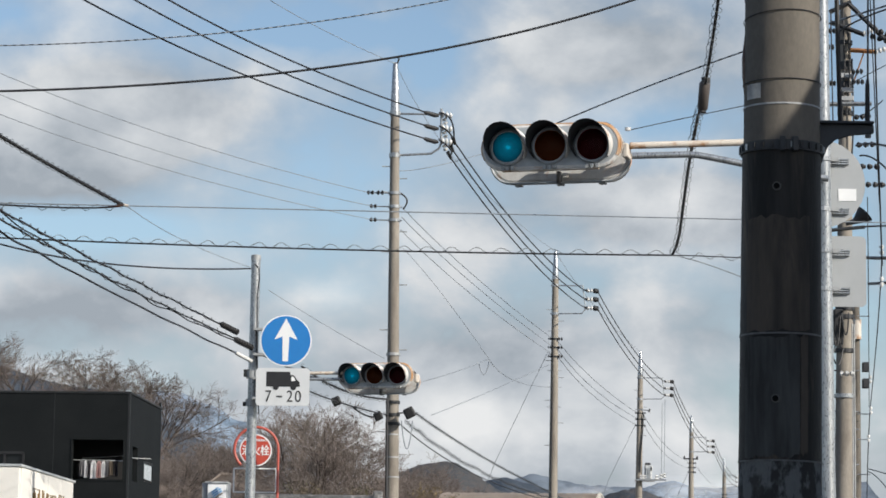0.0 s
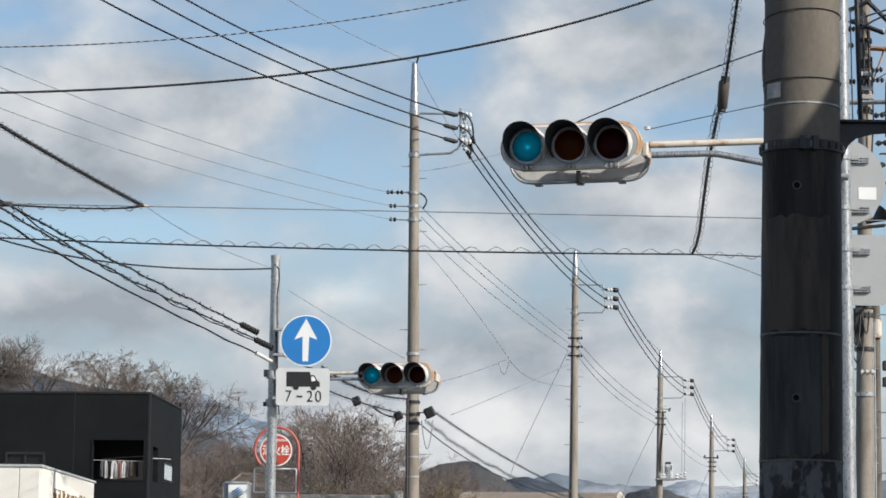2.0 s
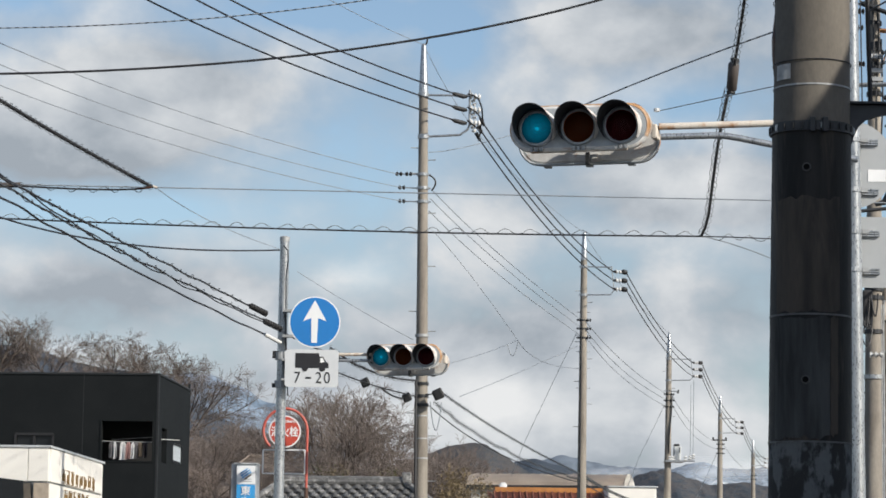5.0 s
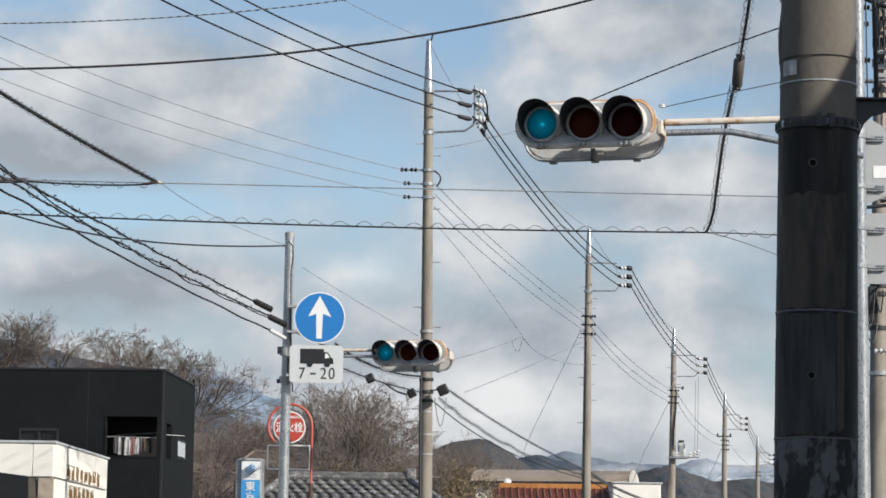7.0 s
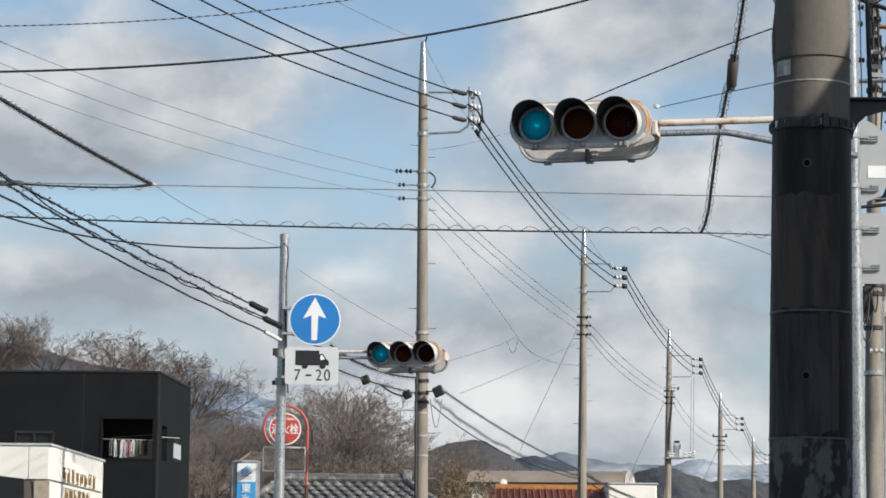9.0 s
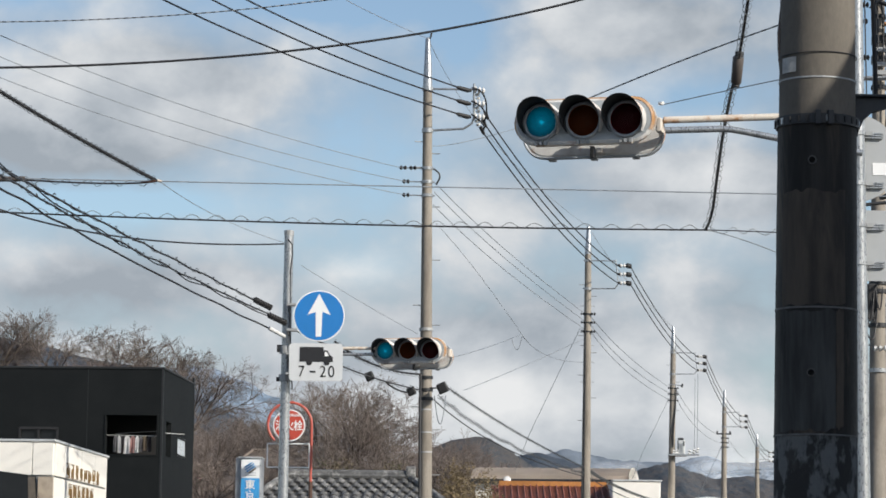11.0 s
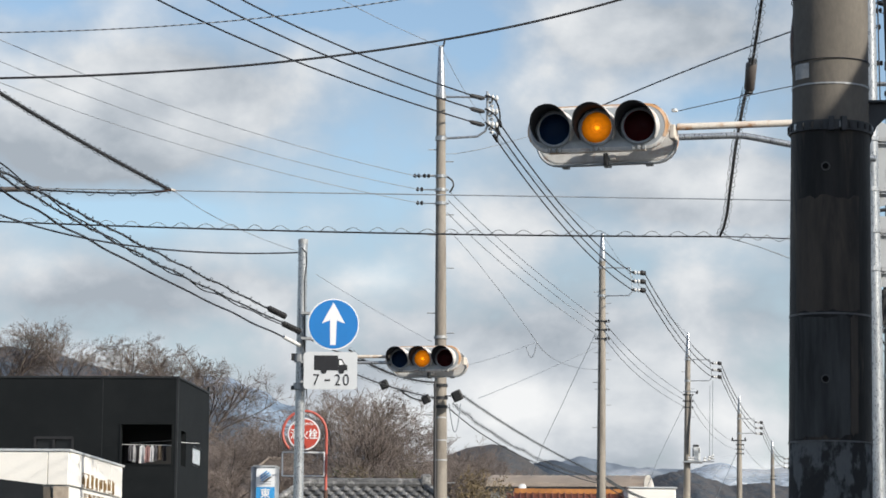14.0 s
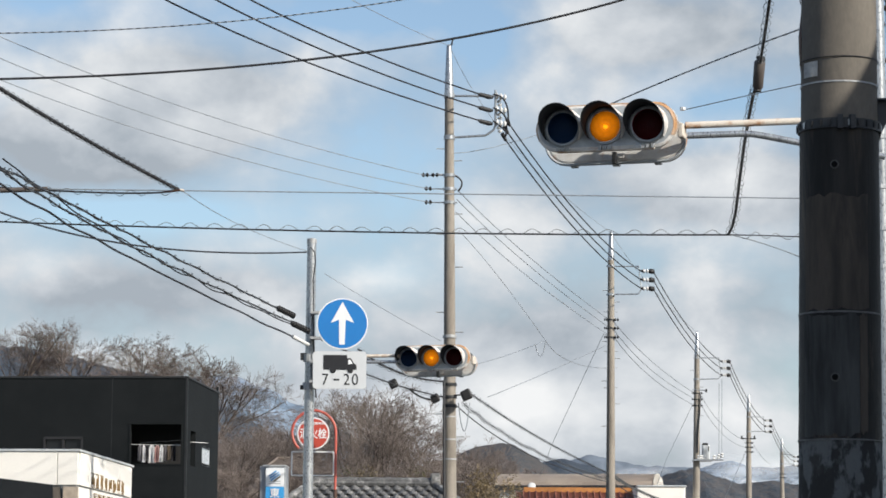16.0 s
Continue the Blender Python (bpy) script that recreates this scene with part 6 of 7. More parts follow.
for t, axis, rad, zs in ((p2, axis2, rad2, (10.653, 10.395, 10.121)), (p3, axis3, rad3, (11.057, 10.799, 10.540)), (p4, axis4, rad4, (11.137, 10.898, 10.658)), (p5, axis5, rad5, (11.621, 11.393))):
    for z in zs:
        band(t, axis, rad, z, 0.045, 0.014, DARK_STEEL)
        bm = bmesh.new()
        insulator(bm, axis(z) + Vector((0.10, -0.1, 0)), Vector((0.15, 0, 0)), 0.055, 2)
        part("small_insulator", bm, DARK_STEEL, t)
        bm = bmesh.new()
        insulator(bm, axis(z) + Vector((-0.12, -0.1, 0)), Vector((-0.10, 0, 0)), 0.045, 2)
        part("small_insulator", bm, DARK_STEEL, t)

# transformer on the third pole
tr = thing("pole_transformer", (9.935, 117.000, 8.304), "grey pole-mounted transformer on a steel platform", "transformer")
part("platform", box(bmesh.new(), Vector((9.42, 117.000, 8.25)) - Vector((0, 0.4, 0)), Vector((10.21, 117.000, 8.306)) + Vector((0, 0.4, 0))), GALV, tr)
tank = part("tank", box(bmesh.new(), (9.80, 116.80, 8.32), (10.10, 117.20, 8.90), None, 0.03), BANK_CAP, tr, "pale blue-grey tank")
part("terminal_slot", box(bmesh.new(), (10.03, 116.775, 8.66), (10.07, 116.802, 8.84)), BLACK, tank)
for x in (9.86, 9.93, 10.0):
    part("cooling_fin", box(bmesh.new(), (x - 0.008, 116.76, 8.36), (x + 0.008, 116.80, 8.80)), BANK_CAP, tank)
part("tank_lid", box(bmesh.new(), (9.82, 116.84, 8.904), (10.04, 117.16, 9.0), None, 0.02), DARK_STEEL, tr)
for x in (9.62, 9.70, 9.77):
    bm = bmesh.new()
    insulator(bm, (x, 116.7, 8.31), Vector((0, 0, 0.20)), 0.055, 2)
    part("low_bushing", bm, PORCELAIN, tr)
bm = bmesh.new()
for q in ((9.841, 117.000, 8.864), (9.935, 117.000, 8.865), (10.029, 117.000, 8.866)):
    insulator(bm, q, Vector((0, 0, 0.14)), 0.05, 2)
part("bushing", bm, PORCELAIN, tr)
sw = thing("cutout_switch", (10.402, 117.000, 8.402), "white porcelain cut-out switches beside the transformer", "switch")
for q in ((10.285, 117.000, 8.308), (10.472, 117.000, 8.356), (10.613, 117.000, 8.404)):
    bm = bmesh.new()
    insulator(bm, q, Vector((0.02, 0, 0.22)), 0.09, 2)
    part("cutout", bm, PORCELAIN, sw)
part("rail", bar((10.168, 117.000, 8.306), (10.683, 117.000, 8.312), 0.03), GALV, sw)
for q, r in ((((10.496, 117.000, 8.450)), ((10.523, 117.000, 11.474))), (((10.613, 117.000, 8.451)), ((10.641, 117.000, 11.663)))):
    wire([q, r], 0.012, "thin lead to the cut-out switches", CABLE_GREY)

# more fittings of the row: side arms, a riser and crossarm
part("side_arm", bar((9.40, 116.9, 11.20), (9.98, 116.9, 11.18), 0.022, sides=6), GALV, p3)
part("arm_insulator", sweep(bmesh.new(), [(9.96, 116.9, 11.10), (10.0, 116.9, 11.24)], [0.05, 0.03], 8), DARK_STEEL, p3)
part("riser_cable", sweep(bmesh.new(), [(9.73, 116.85, 11.0), (9.70, 116.85, 10.3), (9.62, 116.83, 9.4), (9.60, 116.85, 8.6)], 0.03, 6), CABLE, p3, "dark riser cable")
part("crossarm", bar((14.60, 149.9, 11.36), (15.40, 149.9, 11.36), 0.035, sides=4), DARK_STEEL, p4)
for x in (14.66, 15.34):
    part("arm_insulator", sweep(bmesh.new(), [(x, 149.9, 11.36), (x, 149.9, 11.46), (x, 149.9, 11.52)], [0.03, 0.05, 0.02], 7), DARK_STEEL, p4)
for z in (8.6, 9.2, 9.7, 10.2, 10.9):
    part("step_bolt", bar(axis2(z) - Vector((0.21, 0, 0)), axis2(z) + Vector((0.21, 0, 0)), 0.009, sides=5), STEEL_GREY, p2)
part("riser_cable", sweep(bmesh.new(), [axis2(10.6) + Vector((-0.06, -0.13, 0)), axis2(8.0) + Vector((-0.07, -0.14, 0)), axis2(5.0) + Vector((-0.07, -0.15, 0))], 0.018, 5), CABLE, p2)

# poles on the other side, beyond the mast
q1, qaxis, qrad = utility_pole((7.423, 48.000, 4.029), (7.502, 48.000, 13.487), 0.165, 0.088, "concrete pole with rusty crossarms and cables")
q2, q2axis, q2rad = utility_pole((11.127, 70.000, 5.190), (11.132, 70.000, 10.009), 0.115, 0.10, "thin brown concrete pole behind another pole", CONCRETE)
for (a, b, mat, label) in (((7.548, 47.800, 11.747), (8.008, 47.800, 11.724), RUST, "rusty steel crossarm"), ((7.142, 47.800, 10.787), (7.903, 47.800, 10.809), GALV, "pale crossarm"), ((7.504, 47.800, 12.585), (8.112, 47.600, 11.902), DARK_STEEL, "dark diagonal brace"), ((7.190, 47.800, 12.410), (7.563, 47.800, 12.596), DARK_STEEL, ""), ((7.208, 47.800, 12.230), (7.778, 47.700, 11.998), DARK_STEEL, "")):
    part("crossarm", bar(a, b, 0.04, sides=4), mat, q1, label)
for z in (11.913, 11.533, 11.463, 11.184, 11.114, 10.666, 7.271, 7.125, 6.541, 5.766):
    band(q1, qaxis, qrad, z, 0.07, 0.025, DARK_STEEL if z > 6 else GALV)
for q, d, mat in (((7.952, 47.700, 11.702), (0.2, 0, 0.06), PORCELAIN), ((7.743, 47.600, 11.996), (0.16, -0.05, 0.05), PORCELAIN), ((7.559, 47.700, 11.339), (0.2, 0, 0.02), DARK_STEEL), ((7.558, 47.700, 11.170), (0.22, 0, 0.0), DARK_STEEL), ((7.270, 47.700, 12.059), (-0.2, 0, 0), BLACK), ((7.249, 47.700, 11.771), (-0.2, 0, 0), BLACK), ((7.275, 47.700, 11.136), (-0.2, 0, 0), BLACK), ((7.843, 47.500, 11.936), (0.35, 0, -0.1), BLACK), ((7.876, 47.400, 12.053), (0.3, 0, -0.14), BLACK), ((7.577, 47.600, 10.528), (0.3, 0, 0.03), BLACK), ((7.612, 47.600, 10.047), (0.34, 0, 0.02), BLACK), ((7.668, 47.600, 9.675), (0.36, 0, 0.0), BLACK), ((7.762, 47.600, 9.363), (0.36, 0, 0.0), BLACK), ((7.313, 47.700, 6.117), (0.25, -0.1, 0.0), STEEL_GREY), ((7.240, 47.700, 6.810), (-0.15, -0.1, 0.3), BLACK)):
    bm = bmesh.new()
    insulator(bm, q, Vector(d), 0.055, 3)
    part("insulator", bm, mat, q1)
part("cable_box", box(bmesh.new(), Vector((7.204, 47.600, 6.606)) - Vector((0.02, 0.1, 0.0)), Vector((7.352, 47.600, 7.207)) + Vector((0, 0.1, 0)), None, 0.03), BLACK, q1, "black cable closure")
part("rusty_sleeve", sweep(bmesh.new(), [(11.137, 69.9, 9.136), (11.140, 69.9, 9.631)], 0.118, 14), SIGNAL_RUST, q2)
for k, (x, z, w, h) in enumerate(((7.22, 7.05, 0.16, 0.5), (7.30, 6.95, 0.10, 0.42), (7.16, 6.75, 0.14, 0.3), (7.38, 7.1, 0.12, 0.35), (7.24, 6.5, 0.2, 0.26))):
    part("slack_loop", sweep(bmesh.new(), hanging((x - w / 2, 47.5, z), (x, 47.42, z - h), (x + w / 2, 47.5, z + 0.04), 10), 0.013, 5), CABLE, q1)
for x in (0.11, 0.145):
    part("conduit", sweep(bmesh.new(), [qaxis(0.1) + Vector((x + 0.05, -0.09, 0)), qaxis(5.0) + Vector((x + 0.02, -0.09, 0)), qaxis(7.0) + Vector((x, -0.09, 0))], 0.016, 6), STEEL_GREY, q1)
for a in ((11.226, 69.600, 8.412), (11.223, 69.600, 8.005)):
    part("lamp_box", box(bmesh.new(), Vector(a) - Vector((0, 0.1, 0.12)), Vector(a) + Vector((0.16, 0.1, 0.12)), None, 0.02), DARK_STEEL, q2)
for zy in ((11.308, 69.700, 9.693), (11.290, 69.700, 7.257), (11.285, 69.700, 6.627), (11.293, 69.700, 5.762)):
    part("step_bolt", bar(Vector(zy) - Vector((0.18, 0, 0)), Vector(zy) + Vector((0.12, 0, 0)), 0.014, sides=5), GALV, q2)
for z in (4.6, 5.2, 5.5, 6.2, 7.6, 8.2, 9.0, 9.6):
    part("step_bolt", bar(qaxis(z) + Vector((-0.24, -0.05, 0)), qaxis(z) + Vector((0.24, -0.05, 0)), 0.012, sides=5), GALV, q1)
for z in (10.9, 11.05, 11.3):
    part("cable_clamp", box(bmesh.new(), qaxis(z) + Vector((-0.13, -0.2, -0.04)), qaxis(z) + Vector((0.12, -0.12, 0.04)), None, 0.01), STEEL_GREY, q1)
for dx, z0, z1 in ((-0.07, 12.6, 10.3), (0.02, 12.2, 10.6), (0.09, 11.6, 9.4)):
    part("riser_cable", sweep(bmesh.new(), [qaxis(z0) + Vector((dx, -0.17, 0)), qaxis((z0 + z1) / 2) + Vector((dx + 0.03, -0.19, 0)), qaxis(z1) + Vector((dx - 0.02, -0.17, 0))], 0.016, 6), CABLE, q1)
part("brace_strap", bar((7.60, 47.75, 11.2), (7.78, 47.75, 11.72), 0.014, sides=5), RUST, q1, "rusty brace strap")
# horn speaker on the mast side
sp = thing("horn_speaker", (7.357, 46.000, 8.502), "dark horn-shaped speaker on a side bracket", "speaker")
part("bell", sweep(bmesh.new(), [(7.170, 46.000, 8.433), (7.311, 46.000, 8.482), (7.423, 46.000, 8.559), (7.480, 46.000, 8.617)], [0.03, 0.05, 0.12, 0.17], 14), DARK_STEEL, sp, smooth=True)
part("arm", bar((6.899, 46.000, 8.325), (7.478, 46.000, 8.390), 0.03), DARK_STEEL, sp)


# ---- overhead lines ----
# thick cable across the top and a thin one above it
wire(hanging((-4.845, 30.000, 7.318), (-1.432, 30.000, 7.578), (1.418, 30.000, 8.143), 40, -0.4, 1.5), 0.0135, "thick black cable slung across the road")
wire(hanging((-5.184, 32.000, 8.243), (-3.229, 32.000, 8.344), (-1.373, 32.000, 8.556), 30, -0.3, 1.6), 0.0075, "thin twisted black and pale wire high over the road", TWISTED)
# three high-voltage lines coming to the first pole, and on along the row
for k, (a, m, b) in enumerate((((-3.434, 47.500, 11.959), (-1.783, 52.000, 12.063), ties1[0][0]), ((-3.983, 47.000, 11.843), (-2.088, 52.000, 11.899), ties1[1][0]), ((-4.714, 46.000, 11.614), (-2.558, 51.500, 11.666), ties1[2][0]))):
    wire(hanging(a, m, b, 40, -1.2, 1.0), 0.0165, "black insulated high-voltage line")
for ends, low in ((ties1, ties2), (ties2, ties3), (ties3, ties4), (ties4, ties5)):
    for a, b in zip(ends, low):
        wire(sagged(a[1], b[0], 0.33), 0.0165, "black insulated high-voltage line")
# low-voltage lines
for a, m, b in (((-7.122, 44.000, 10.580), (-4.193, 50.000, 10.392), (-0.811, 57.000, 10.577)), ((-7.112, 44.000, 10.234), (-4.186, 50.000, 10.063), (-0.715, 57.000, 10.298)), ((-7.101, 44.000, 9.897), (-4.180, 50.000, 9.775), (-0.712, 57.000, 10.019))):
    wire(hanging(a, m, b, 36, -0.3, 1.0), 0.0075, "thin grey-blue low-voltage wire", CABLE_GREY)
for a, m, b in (((-0.149, 57.000, 10.258), (1.708, 71.000, 10.647), (4.280, 85.000, 10.699)), ((-0.194, 57.000, 10.094), (1.681, 71.000, 10.445), (4.281, 85.000, 10.458)), ((-0.214, 57.000, 9.837), (1.654, 71.000, 10.171), (4.282, 85.000, 10.218))):
    wire(hanging(a, m, b), 0.0085, "thin grey-blue low-voltage wire", CABLE_GREY)
for a, m, b in (((4.451, 85.000, 10.632), (6.713, 101.000, 10.858), (9.467, 117.000, 11.087)), ((4.452, 85.000, 10.391), (6.694, 101.000, 10.552), (9.467, 117.000, 10.852)), ((4.487, 85.000, 10.134), (6.674, 101.000, 10.308), (9.420, 117.000, 10.593)),
                ((9.702, 117.000, 11.089), (12.210, 134.000, 10.935), (14.897, 150.000, 11.234)), ((9.702, 117.000, 10.713), (12.210, 134.000, 10.506), (14.896, 150.000, 10.875)), ((15.197, 150.000, 11.178), (18.103, 170.000, 11.323), (21.179, 190.000, 11.806)), ((21.450, 190.000, 13.098), (24.461, 210.000, 13.907), (28.167, 230.000, 14.552))):
    wire(hanging(a, m, b), 0.011, "thin grey low-voltage wire", CABLE_GREY)
# level wire and the coil-hung carrier across the crossing
wire(hanging((-6.410, 40.000, 7.653), (-0.825, 40.000, 7.614), (4.757, 40.000, 7.574), 24, -0.2, 1.25), 0.009, "thin dark carrier wire across the crossing", CABLE_GREY)
wrapped(hanging((-6.395, 40.000, 7.163), (-1.318, 40.000, 7.053), (3.762, 40.000, 7.041), 40, -0.15, 1.0), 0.013, 0.040, 0.36, "black cable hung from a looping steel coil", 0.0055, wobble=0.2, lift=0.034)
wrapped(hanging((3.762, 40.000, 7.041), (4.351, 40.000, 7.031), (5.078, 40.000, 7.006), 10, 0, 1.3), 0.009, 0.045, 0.33, "thin carrier with a looping steel coil", 0.005)
wire(hanging((3.770, 40.000, 7.041), (4.270, 40.000, 6.908), (4.914, 40.000, 6.670)), 0.008, "thin dark wire dropping behind the pole", CABLE_GREY)
wrapped([(3.746, 40.000, 7.049), (3.764, 39.600, 7.107), (3.755, 39.000, 7.221), (3.664, 37.500, 7.424), (3.577, 36.000, 7.630), (3.515, 34.800, 7.763), (3.446, 33.500, 7.841), (3.422, 33.000, 7.828)], 0.021, 0.056, 0.21, "thick black cable bundle lashed with wire coil")
wrapped(hanging((3.377, 32.000, 7.941), (3.324, 31.000, 8.062), (3.273, 30.000, 8.225), 14, 0, 1.8), 0.018, 0.05, 0.2, "thick black cable bundle lashed with wire coil")
wire([(3.422, 33.0, 7.828), (3.403, 32.6, 7.745), (3.413, 32.45, 7.9), (3.42, 32.4, 8.03), (3.377, 32.0, 7.941)], 0.016, "black cable end entering a splice closure")
w = thing("cable_closure", (3.410, 32.500, 7.894), "long dark grey cable splice closure", "cable closure")
part("case", sweep(bmesh.new(), [(3.400, 32.600, 7.725), (3.407, 32.600, 7.765), (3.413, 32.400, 8.022), (3.426, 32.400, 8.069)], [0.03, 0.062, 0.066, 0.03], 12), CLOSURE, w, smooth=True)
part("end_collar", sweep(bmesh.new(), [(3.400, 32.600, 7.711), (3.400, 32.600, 7.745)], 0.05, 10), BLACK, w)
part("end_collar", sweep(bmesh.new(), [(3.420, 32.400, 8.022), (3.427, 32.400, 8.089)], 0.05, 10), BLACK, w)
# kinked bundle on the far side of the road
wrapped(hanging((-5.805, 36.000, 8.199), (-5.029, 38.000, 7.934), (-4.119, 40.000, 7.645), 24, -0.5, 1.0), 0.026, 0.045, 0.14, "black cable bundle lashed with tight coil")
wrapped(hanging((-4.119, 40.000, 7.645), (-4.871, 40.000, 7.596), (-6.410, 40.000, 7.653), 20, 0, 1.2), 0.014, 0.045, 0.30, "black cable with looping coil", 0.0055)
wire([(-4.109, 39.900, 7.629), (-4.197, 39.900, 7.612), (-4.326, 39.900, 7.602)], 0.017, "rust-brown cable sleeve at the kink", BROWN_PORCELAIN, name="cable_sleeve")
wire([(-4.046, 40.000, 7.637), (-4.111, 40.000, 7.650)], 0.022, "small rusty cable clamp", SIGNAL_RUST, name="cable_clamp")
wire([(-5.975, 39.800, 7.619), (-6.861, 39.800, 7.593)], 0.04, "thick dark pipe-like cable closure", CLOSURE, name="cable_closure")
wire(hanging((-4.046, 40.000, 7.621), (-3.793, 48.000, 8.228), (-3.116, 56.000, 8.862)), 0.006, "very thin pale grey overhead wire", CABLE_GREY)
wire(hanging((-2.877, 57.000, 8.556), (-1.660, 57.000, 7.829), (-0.506, 57.000, 7.196)), 0.006, "very thin pale grey overhead wire", CABLE_GREY)
# bundle running down to the mast with the signs
for a, m, b, r, c in (((-5.453, 34.000, 6.877), (-4.755, 42.000, 7.124), (-3.325, 49.800, 7.030), 0.020, True), ((-5.451, 34.000, 6.807), (-4.665, 42.000, 6.920), (-3.039, 49.800, 6.771), 0.018, True), ((-5.606, 35.000, 6.791), (-4.661, 42.000, 6.732), (-3.055, 49.800, 6.529), 0.016, False)):
    pts = wavy(hanging(a, m, b, 80, -0.2, 1.0), 0.020, int(r * 1000))
    if c:
        wrapped(pts, r * 0.75, 0.030, 0.50, "black cable lashed with a wire coil, running to the mast", 0.0062, wobble=0.95, lift=0.010)
    else:
        wire(pts, r, "black cable running down to the mast")
wire(wavy(hanging((-5.485, 35.000, 7.007), (-4.634, 42.500, 6.925), (-3.059, 49.800, 6.741), 70, -0.1, 1.0), 0.030, 5), 0.011, "black cable running down to the mast")
wire(hanging((-6.077, 38.000, 6.926), (-4.802, 44.000, 7.331), (-2.853, 50.000, 8.072), 24, -0.2, 1.0), 0.014, "black cable to the top of the mast")
for a, b, mat, label in (((-3.332, 49.600, 7.028), (-3.042, 49.800, 6.902), BLACK, "black finned cable damper"), ((-3.077, 49.600, 6.759), (-2.777, 49.800, 6.633), BLACK, "black finned cable damper"), ((-3.053, 49.600, 6.519), (-2.782, 49.800, 6.391), PORCELAIN, "white sleeve on a mast cable")):
    t = thing("cable_damper" if mat == BLACK else "cable_sleeve", a, label, "cable fitting")
    a, b = Vector(a), Vector(b)
    part("core", bar(a, b, 0.035), mat, t)
    if mat == BLACK:
        for k in range(7):
            p = a.lerp(b, (k + 0.5) / 7)
            part("fin", sweep(bmesh.new(), [p, p + (b - a) / 14], 0.058, 8), mat, t)
# on from the mast to the first pole, and down to the right
wire(wavy(hanging((-2.706, 50.000, 6.573), (-2.078, 52.000, 6.448), (-1.394, 54.000, 6.342), 40), 0.02, 3), 0.015, "black cable from the mast to the pole")
wrapped(hanging((-1.842, 52.000, 6.074), (-1.184, 54.500, 6.038), (-0.412, 56.800, 6.033), 16), 0.014, 0.05, 0.4, "black cable with a few loose turns")
wrapped(hanging((-1.974, 52.000, 6.523), (-1.275, 54.500, 6.322), (-0.438, 56.800, 6.353), 16), 0.02, 0.05, 0.24, "black cable lashed with a wire coil")
wire(hanging((-0.601, 56.500, 5.962), (-0.855, 56.000, 5.965), (-1.094, 55.500, 6.078), 12), 0.018, "short slack cable tail")
for x_y in ((-1.380, 54.000, 6.060), (-0.601, 56.400, 5.977), (0.020, 56.600, 6.067)):
    big = x_y[0] > 0
    t = thing("cable_box", x_y, "small black ribbed cable box hung on the line", "cable box", "cable boxes")
    s = 0.105 if big else 0.085
    c = Vector(x_y)
    part("case", box(bmesh.new(), c - Vector((s, 0.08, s)), c + Vector((s, 0.08, s)), Matrix.Translation(c) @ Matrix.Rotation(radians(-25), 4, "Y") @ Matrix.Translation(-c), 0.03), BLACK, t)
    for k in (-0.5, 0, 0.5):
        part("rib", box(bmesh.new(), c + Vector((k * s - 0.008, -0.09, -s * 0.8)), c + Vector((k * s + 0.008, -0.08, s * 0.8)), Matrix.Translation(c) @ Matrix.Rotation(radians(-25), 4, "Y") @ Matrix.Translation(-c)), BLACK, t)
wire([(-0.26, 56.95, 6.09), (0.02, 56.6, 6.067), (0.112, 57.0, 6.123)], 0.014, "short black cable through a cable box")
wrapped(hanging((0.112, 57.000, 6.123), (2.025, 71.000, 6.069), (4.332, 85.000, 6.023), 26), 0.012, 0.034, 0.5, "thick black cable lashed with a wire coil", 0.006)
wrapped(wavy(hanging((-0.046, 57.000, 5.939), (1.814, 71.000, 5.797), (4.333, 85.000, 5.853), 90), 0.03, 8), 0.009, 0.04, 0.45, "thin black cable with loose coil", 0.006)
wire(hanging((-0.148, 57.000, 5.857), (1.673, 71.000, 5.711), (4.333, 85.000, 5.752), 26), 0.013, "black cable along the pole row")
wrapped(hanging((4.400, 85.000, 5.990), (6.456, 100.000, 6.078), (9.467, 117.000, 6.202), 20), 0.016, 0.045, 0.3, "thick black cable lashed with a wire coil", 0.008)
wire(hanging((4.401, 85.000, 5.786), (6.456, 100.000, 5.839), (9.467, 117.000, 5.923), 20), 0.015, "black cable along the pole row")
wire(hanging((-0.138, 57.000, 5.938), (-0.018, 57.000, 5.368), (0.091, 57.300, 5.963), 14), 0.012, "slack loop of thin cable below the pole fittings", CABLE_GREY)
# earth wires, pilot wires and stays
wire(hanging((-1.746, 48.000, 12.087), (-1.113, 52.000, 12.588), (-0.379, 57.000, 13.285), 12, -0.8, 1), 0.0065, "very thin grey earth wire", CABLE_GREY)
wire(hanging((-0.367, 57.000, 13.285), (1.401, 71.000, 13.357), (4.390, 85.000, 13.323)), 0.0055, "very thin grey earth wire", CABLE_GREY)
wire(hanging((4.390, 85.000, 13.323), (6.709, 101.000, 13.511), (9.609, 117.000, 13.610)), 0.007, "very thin grey earth wire", CABLE_GREY)
wire(hanging((2.253, 45.000, 9.825), (3.467, 42.000, 9.857), (4.516, 38.000, 9.596), 16, 0.0, 1.8), 0.012, "twisted black cable rising behind the near signal", TWISTED)
wire(hanging((2.175, 28.000, 6.642), (2.717, 27.500, 6.687), (3.206, 27.000, 6.715), 12, 0.0, 1.4), 0.0055, "thin grey wire from the signal arm", CABLE_GREY)
wire(hanging((-0.239, 57.000, 11.051), (0.438, 58.000, 11.321), (1.546, 60.000, 11.967)), 0.008, "thin grey wire behind the signal", CABLE_GREY)
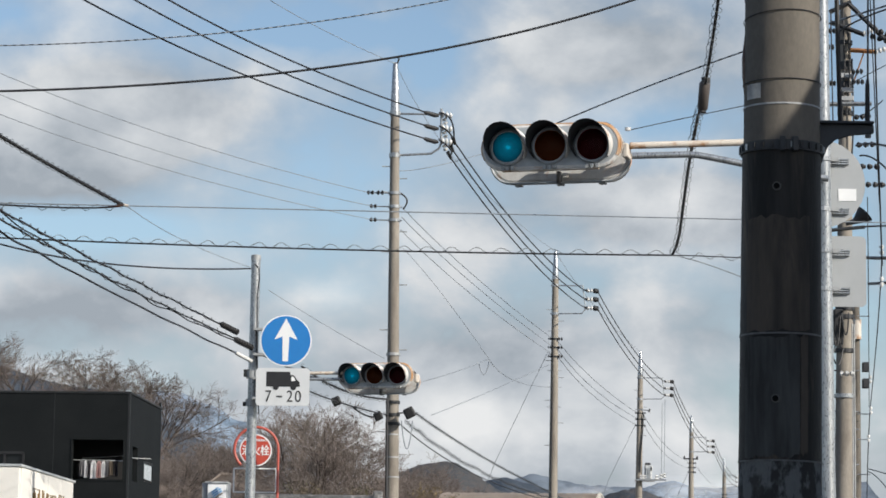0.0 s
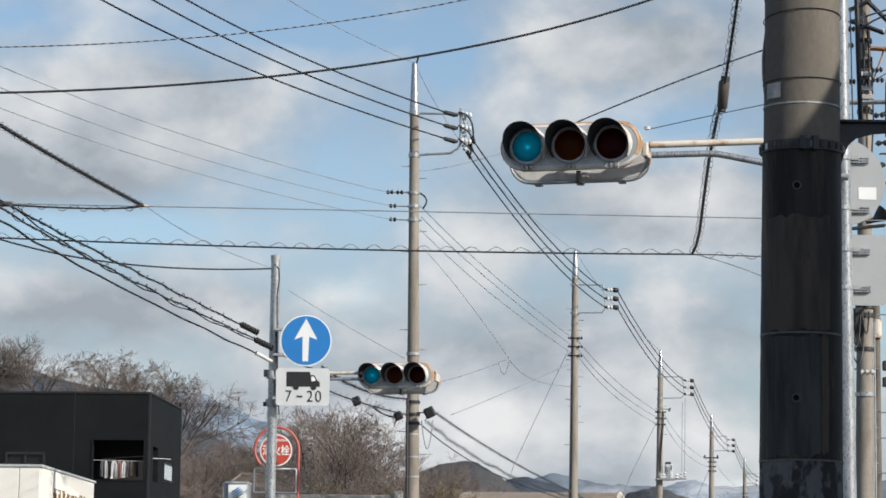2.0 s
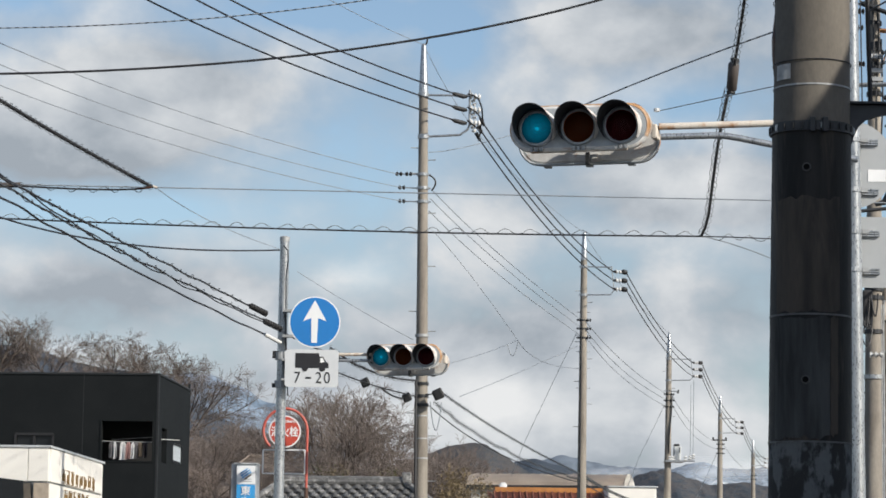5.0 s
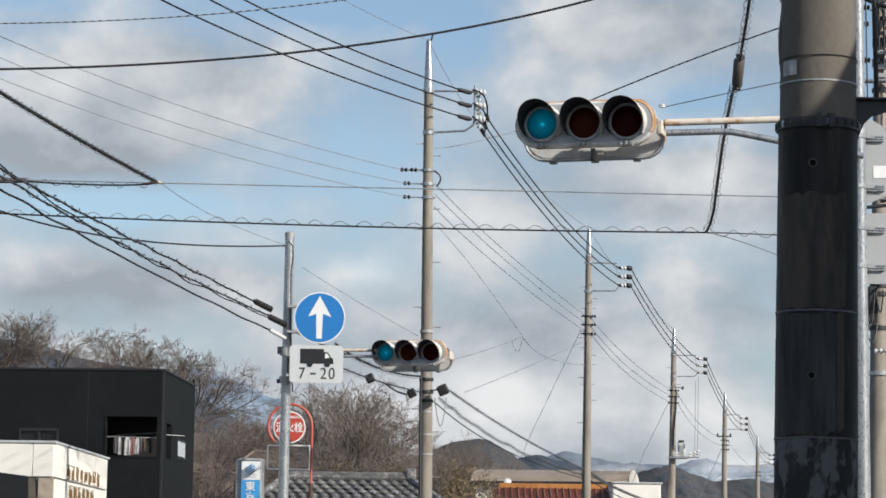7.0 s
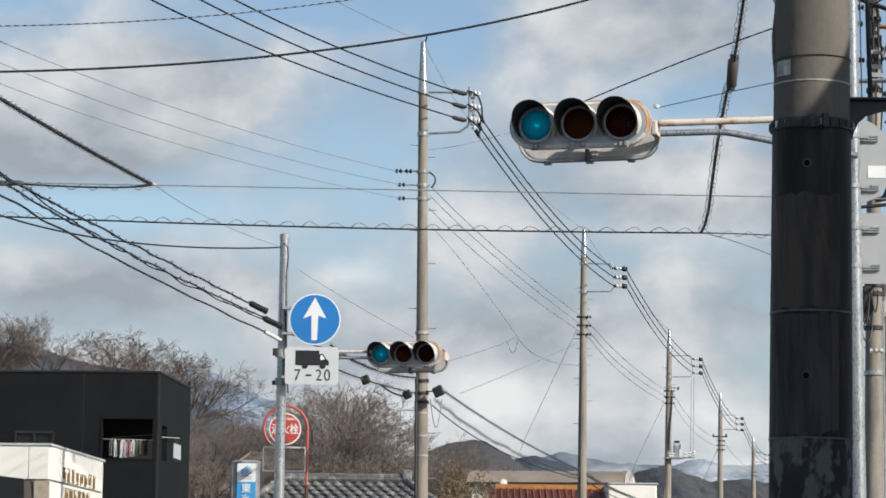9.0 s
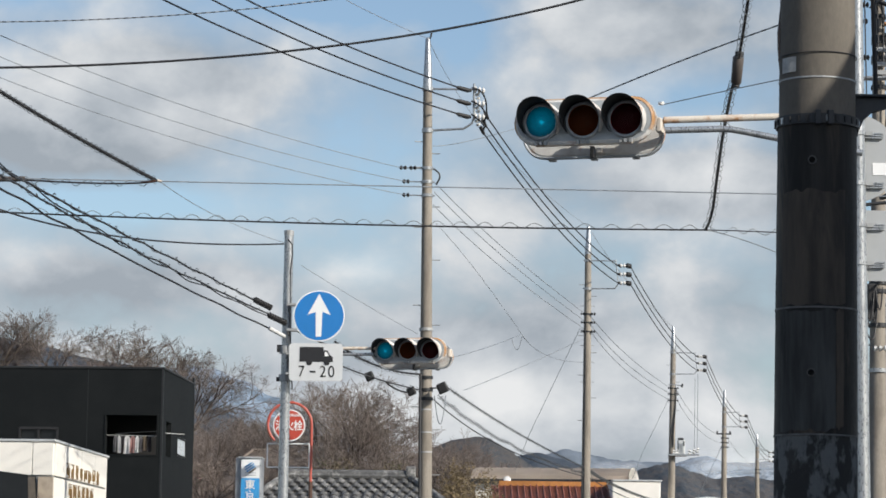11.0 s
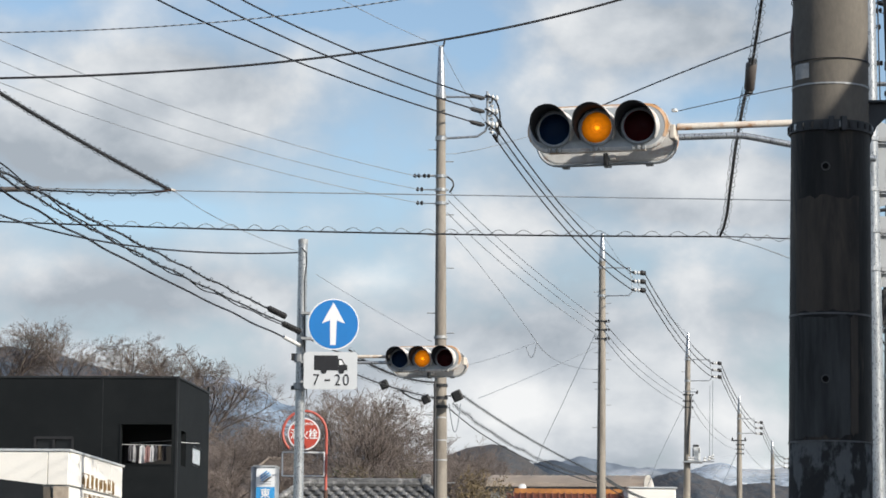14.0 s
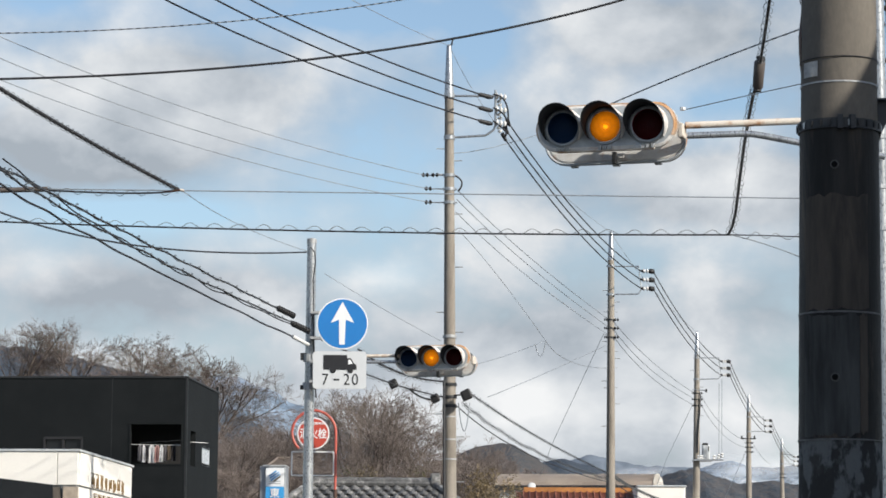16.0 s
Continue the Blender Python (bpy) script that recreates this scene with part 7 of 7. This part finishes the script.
wire(hanging((0.380, 57.000, 6.768), (1.133, 62.000, 7.463), (1.867, 66.000, 8.121), 28, -0.40, 1.0), 0.008, "thin pale grey overhead wire", CABLE_GREY)
wire(hanging((1.629, 66.000, 8.025), (1.763, 66.000, 7.747), (1.880, 66.000, 8.094), 14), 0.010, "slack loop in a thin wire", CABLE_GREY)
wire(hanging((1.867, 66.000, 8.121), (2.802, 75.000, 8.456), (4.235, 84.000, 9.099)), 0.008, "thin pale grey overhead wire", CABLE_GREY)
wire(hanging((0.559, 70.000, 7.098), (2.184, 77.000, 8.324), (4.215, 85.000, 9.874)), 0.009, "thin grey wire to the second pole", CABLE_GREY)
wire([(4.179, 85.000, 10.251), (2.722, 88.000, 7.113), (2.368, 89.000, 6.142)], 0.008, "thin grey stay wire of a pole", CABLE_GREY)
wire([(9.420, 117.000, 10.593), (8.488, 119.000, 8.474), (8.105, 120.000, 7.332)], 0.009, "thin grey stay wire of a pole", CABLE_GREY)
wire([(14.866, 150.000, 10.635), (14.301, 152.000, 9.081), (13.844, 153.000, 7.907)], 0.014, "thin grey stay wire of a pole", CABLE_GREY)
wire(hanging((-0.152, 57.000, 9.454), (0.817, 68.000, 9.824), (2.121, 75.000, 9.024)), 0.006, "very thin pale grey overhead wire", CABLE_GREY)
# lines on the other side of the road, beyond the mast
for a, m, b, r in (((6.654, 40.000, 11.160), (7.030, 42.000, 9.542), (7.425, 44.000, 7.483), 0.014), ((6.597, 40.000, 11.159), (6.997, 42.000, 9.715), (7.389, 44.000, 8.473), 0.009), ((7.427, 44.000, 7.753), (9.179, 55.000, 7.746), (11.481, 70.000, 7.467), 0.012), ((7.202, 44.000, 8.561), (8.186, 50.000, 7.379), (9.818, 60.000, 6.614), 0.008), ((9.842, 60.000, 6.615), (10.764, 66.000, 6.065), (11.378, 70.000, 5.082), 0.012), ((7.089, 47.000, 12.247), (7.103, 47.000, 11.267), (7.116, 47.000, 10.341), 0.012), ((7.183, 47.000, 11.856), (7.409, 46.000, 11.872), (7.757, 45.000, 11.853), 0.016), ((7.507, 47.000, 9.929), (7.629, 46.000, 9.783), (7.784, 45.000, 9.543), 0.02), ((7.573, 47.000, 9.756), (7.655, 46.000, 9.527), (7.780, 45.000, 9.079), 0.016), ((6.918, 46.000, 8.325), (7.431, 46.000, 8.390), (7.945, 46.000, 8.416), 0.016), ((7.462, 47.000, 10.434), (7.492, 46.000, 10.285), (7.625, 45.000, 10.323), 0.01), ((7.418, 47.000, 10.979), (7.591, 46.000, 10.974), (7.796, 45.000, 10.961), 0.008), ((11.426, 70.000, 5.851), (9.975, 60.000, 5.113), (8.543, 50.000, 4.245), 0.012), ((11.427, 70.000, 5.921), (9.976, 60.000, 5.245), (8.596, 50.000, 4.545), 0.012), ((8.153, 50.000, 8.437), (7.993, 48.000, 8.153), (7.940, 46.000, 7.880), 0.03), ((8.190, 50.000, 7.969), (7.990, 48.000, 7.712), (7.937, 46.000, 7.477), 0.026)):
    wire(hanging(a, m, b, 16), r, "dark cable beyond the mast")
for q in ((7.419, 44.000, 7.807), (7.415, 44.000, 7.304), (9.520, 58.000, 7.087), (9.854, 60.000, 6.615), (10.454, 64.000, 6.312)):
    bm = bmesh.new()
    insulator(bm, q, Vector((0, 0, -0.18)), 0.04, 2)
    solo("line_insulator", bm, PORCELAIN, "white porcelain insulator on a cable", "insulator", "line insulators", smooth=True)



# ---- movement: the burning lamp passes from the green to the amber lens ----
def motions():
    for lamp in (near_lamp, far_lamp):
        walk(lamp, [(0.0, pose(LAMP_X[0], 0, 0)), (13.40, pose(LAMP_X[0], 0, 0)), (13.47, pose(LAMP_X[1], 0, 0)), (16.0, pose(LAMP_X[1], 0, 0))])


motions()
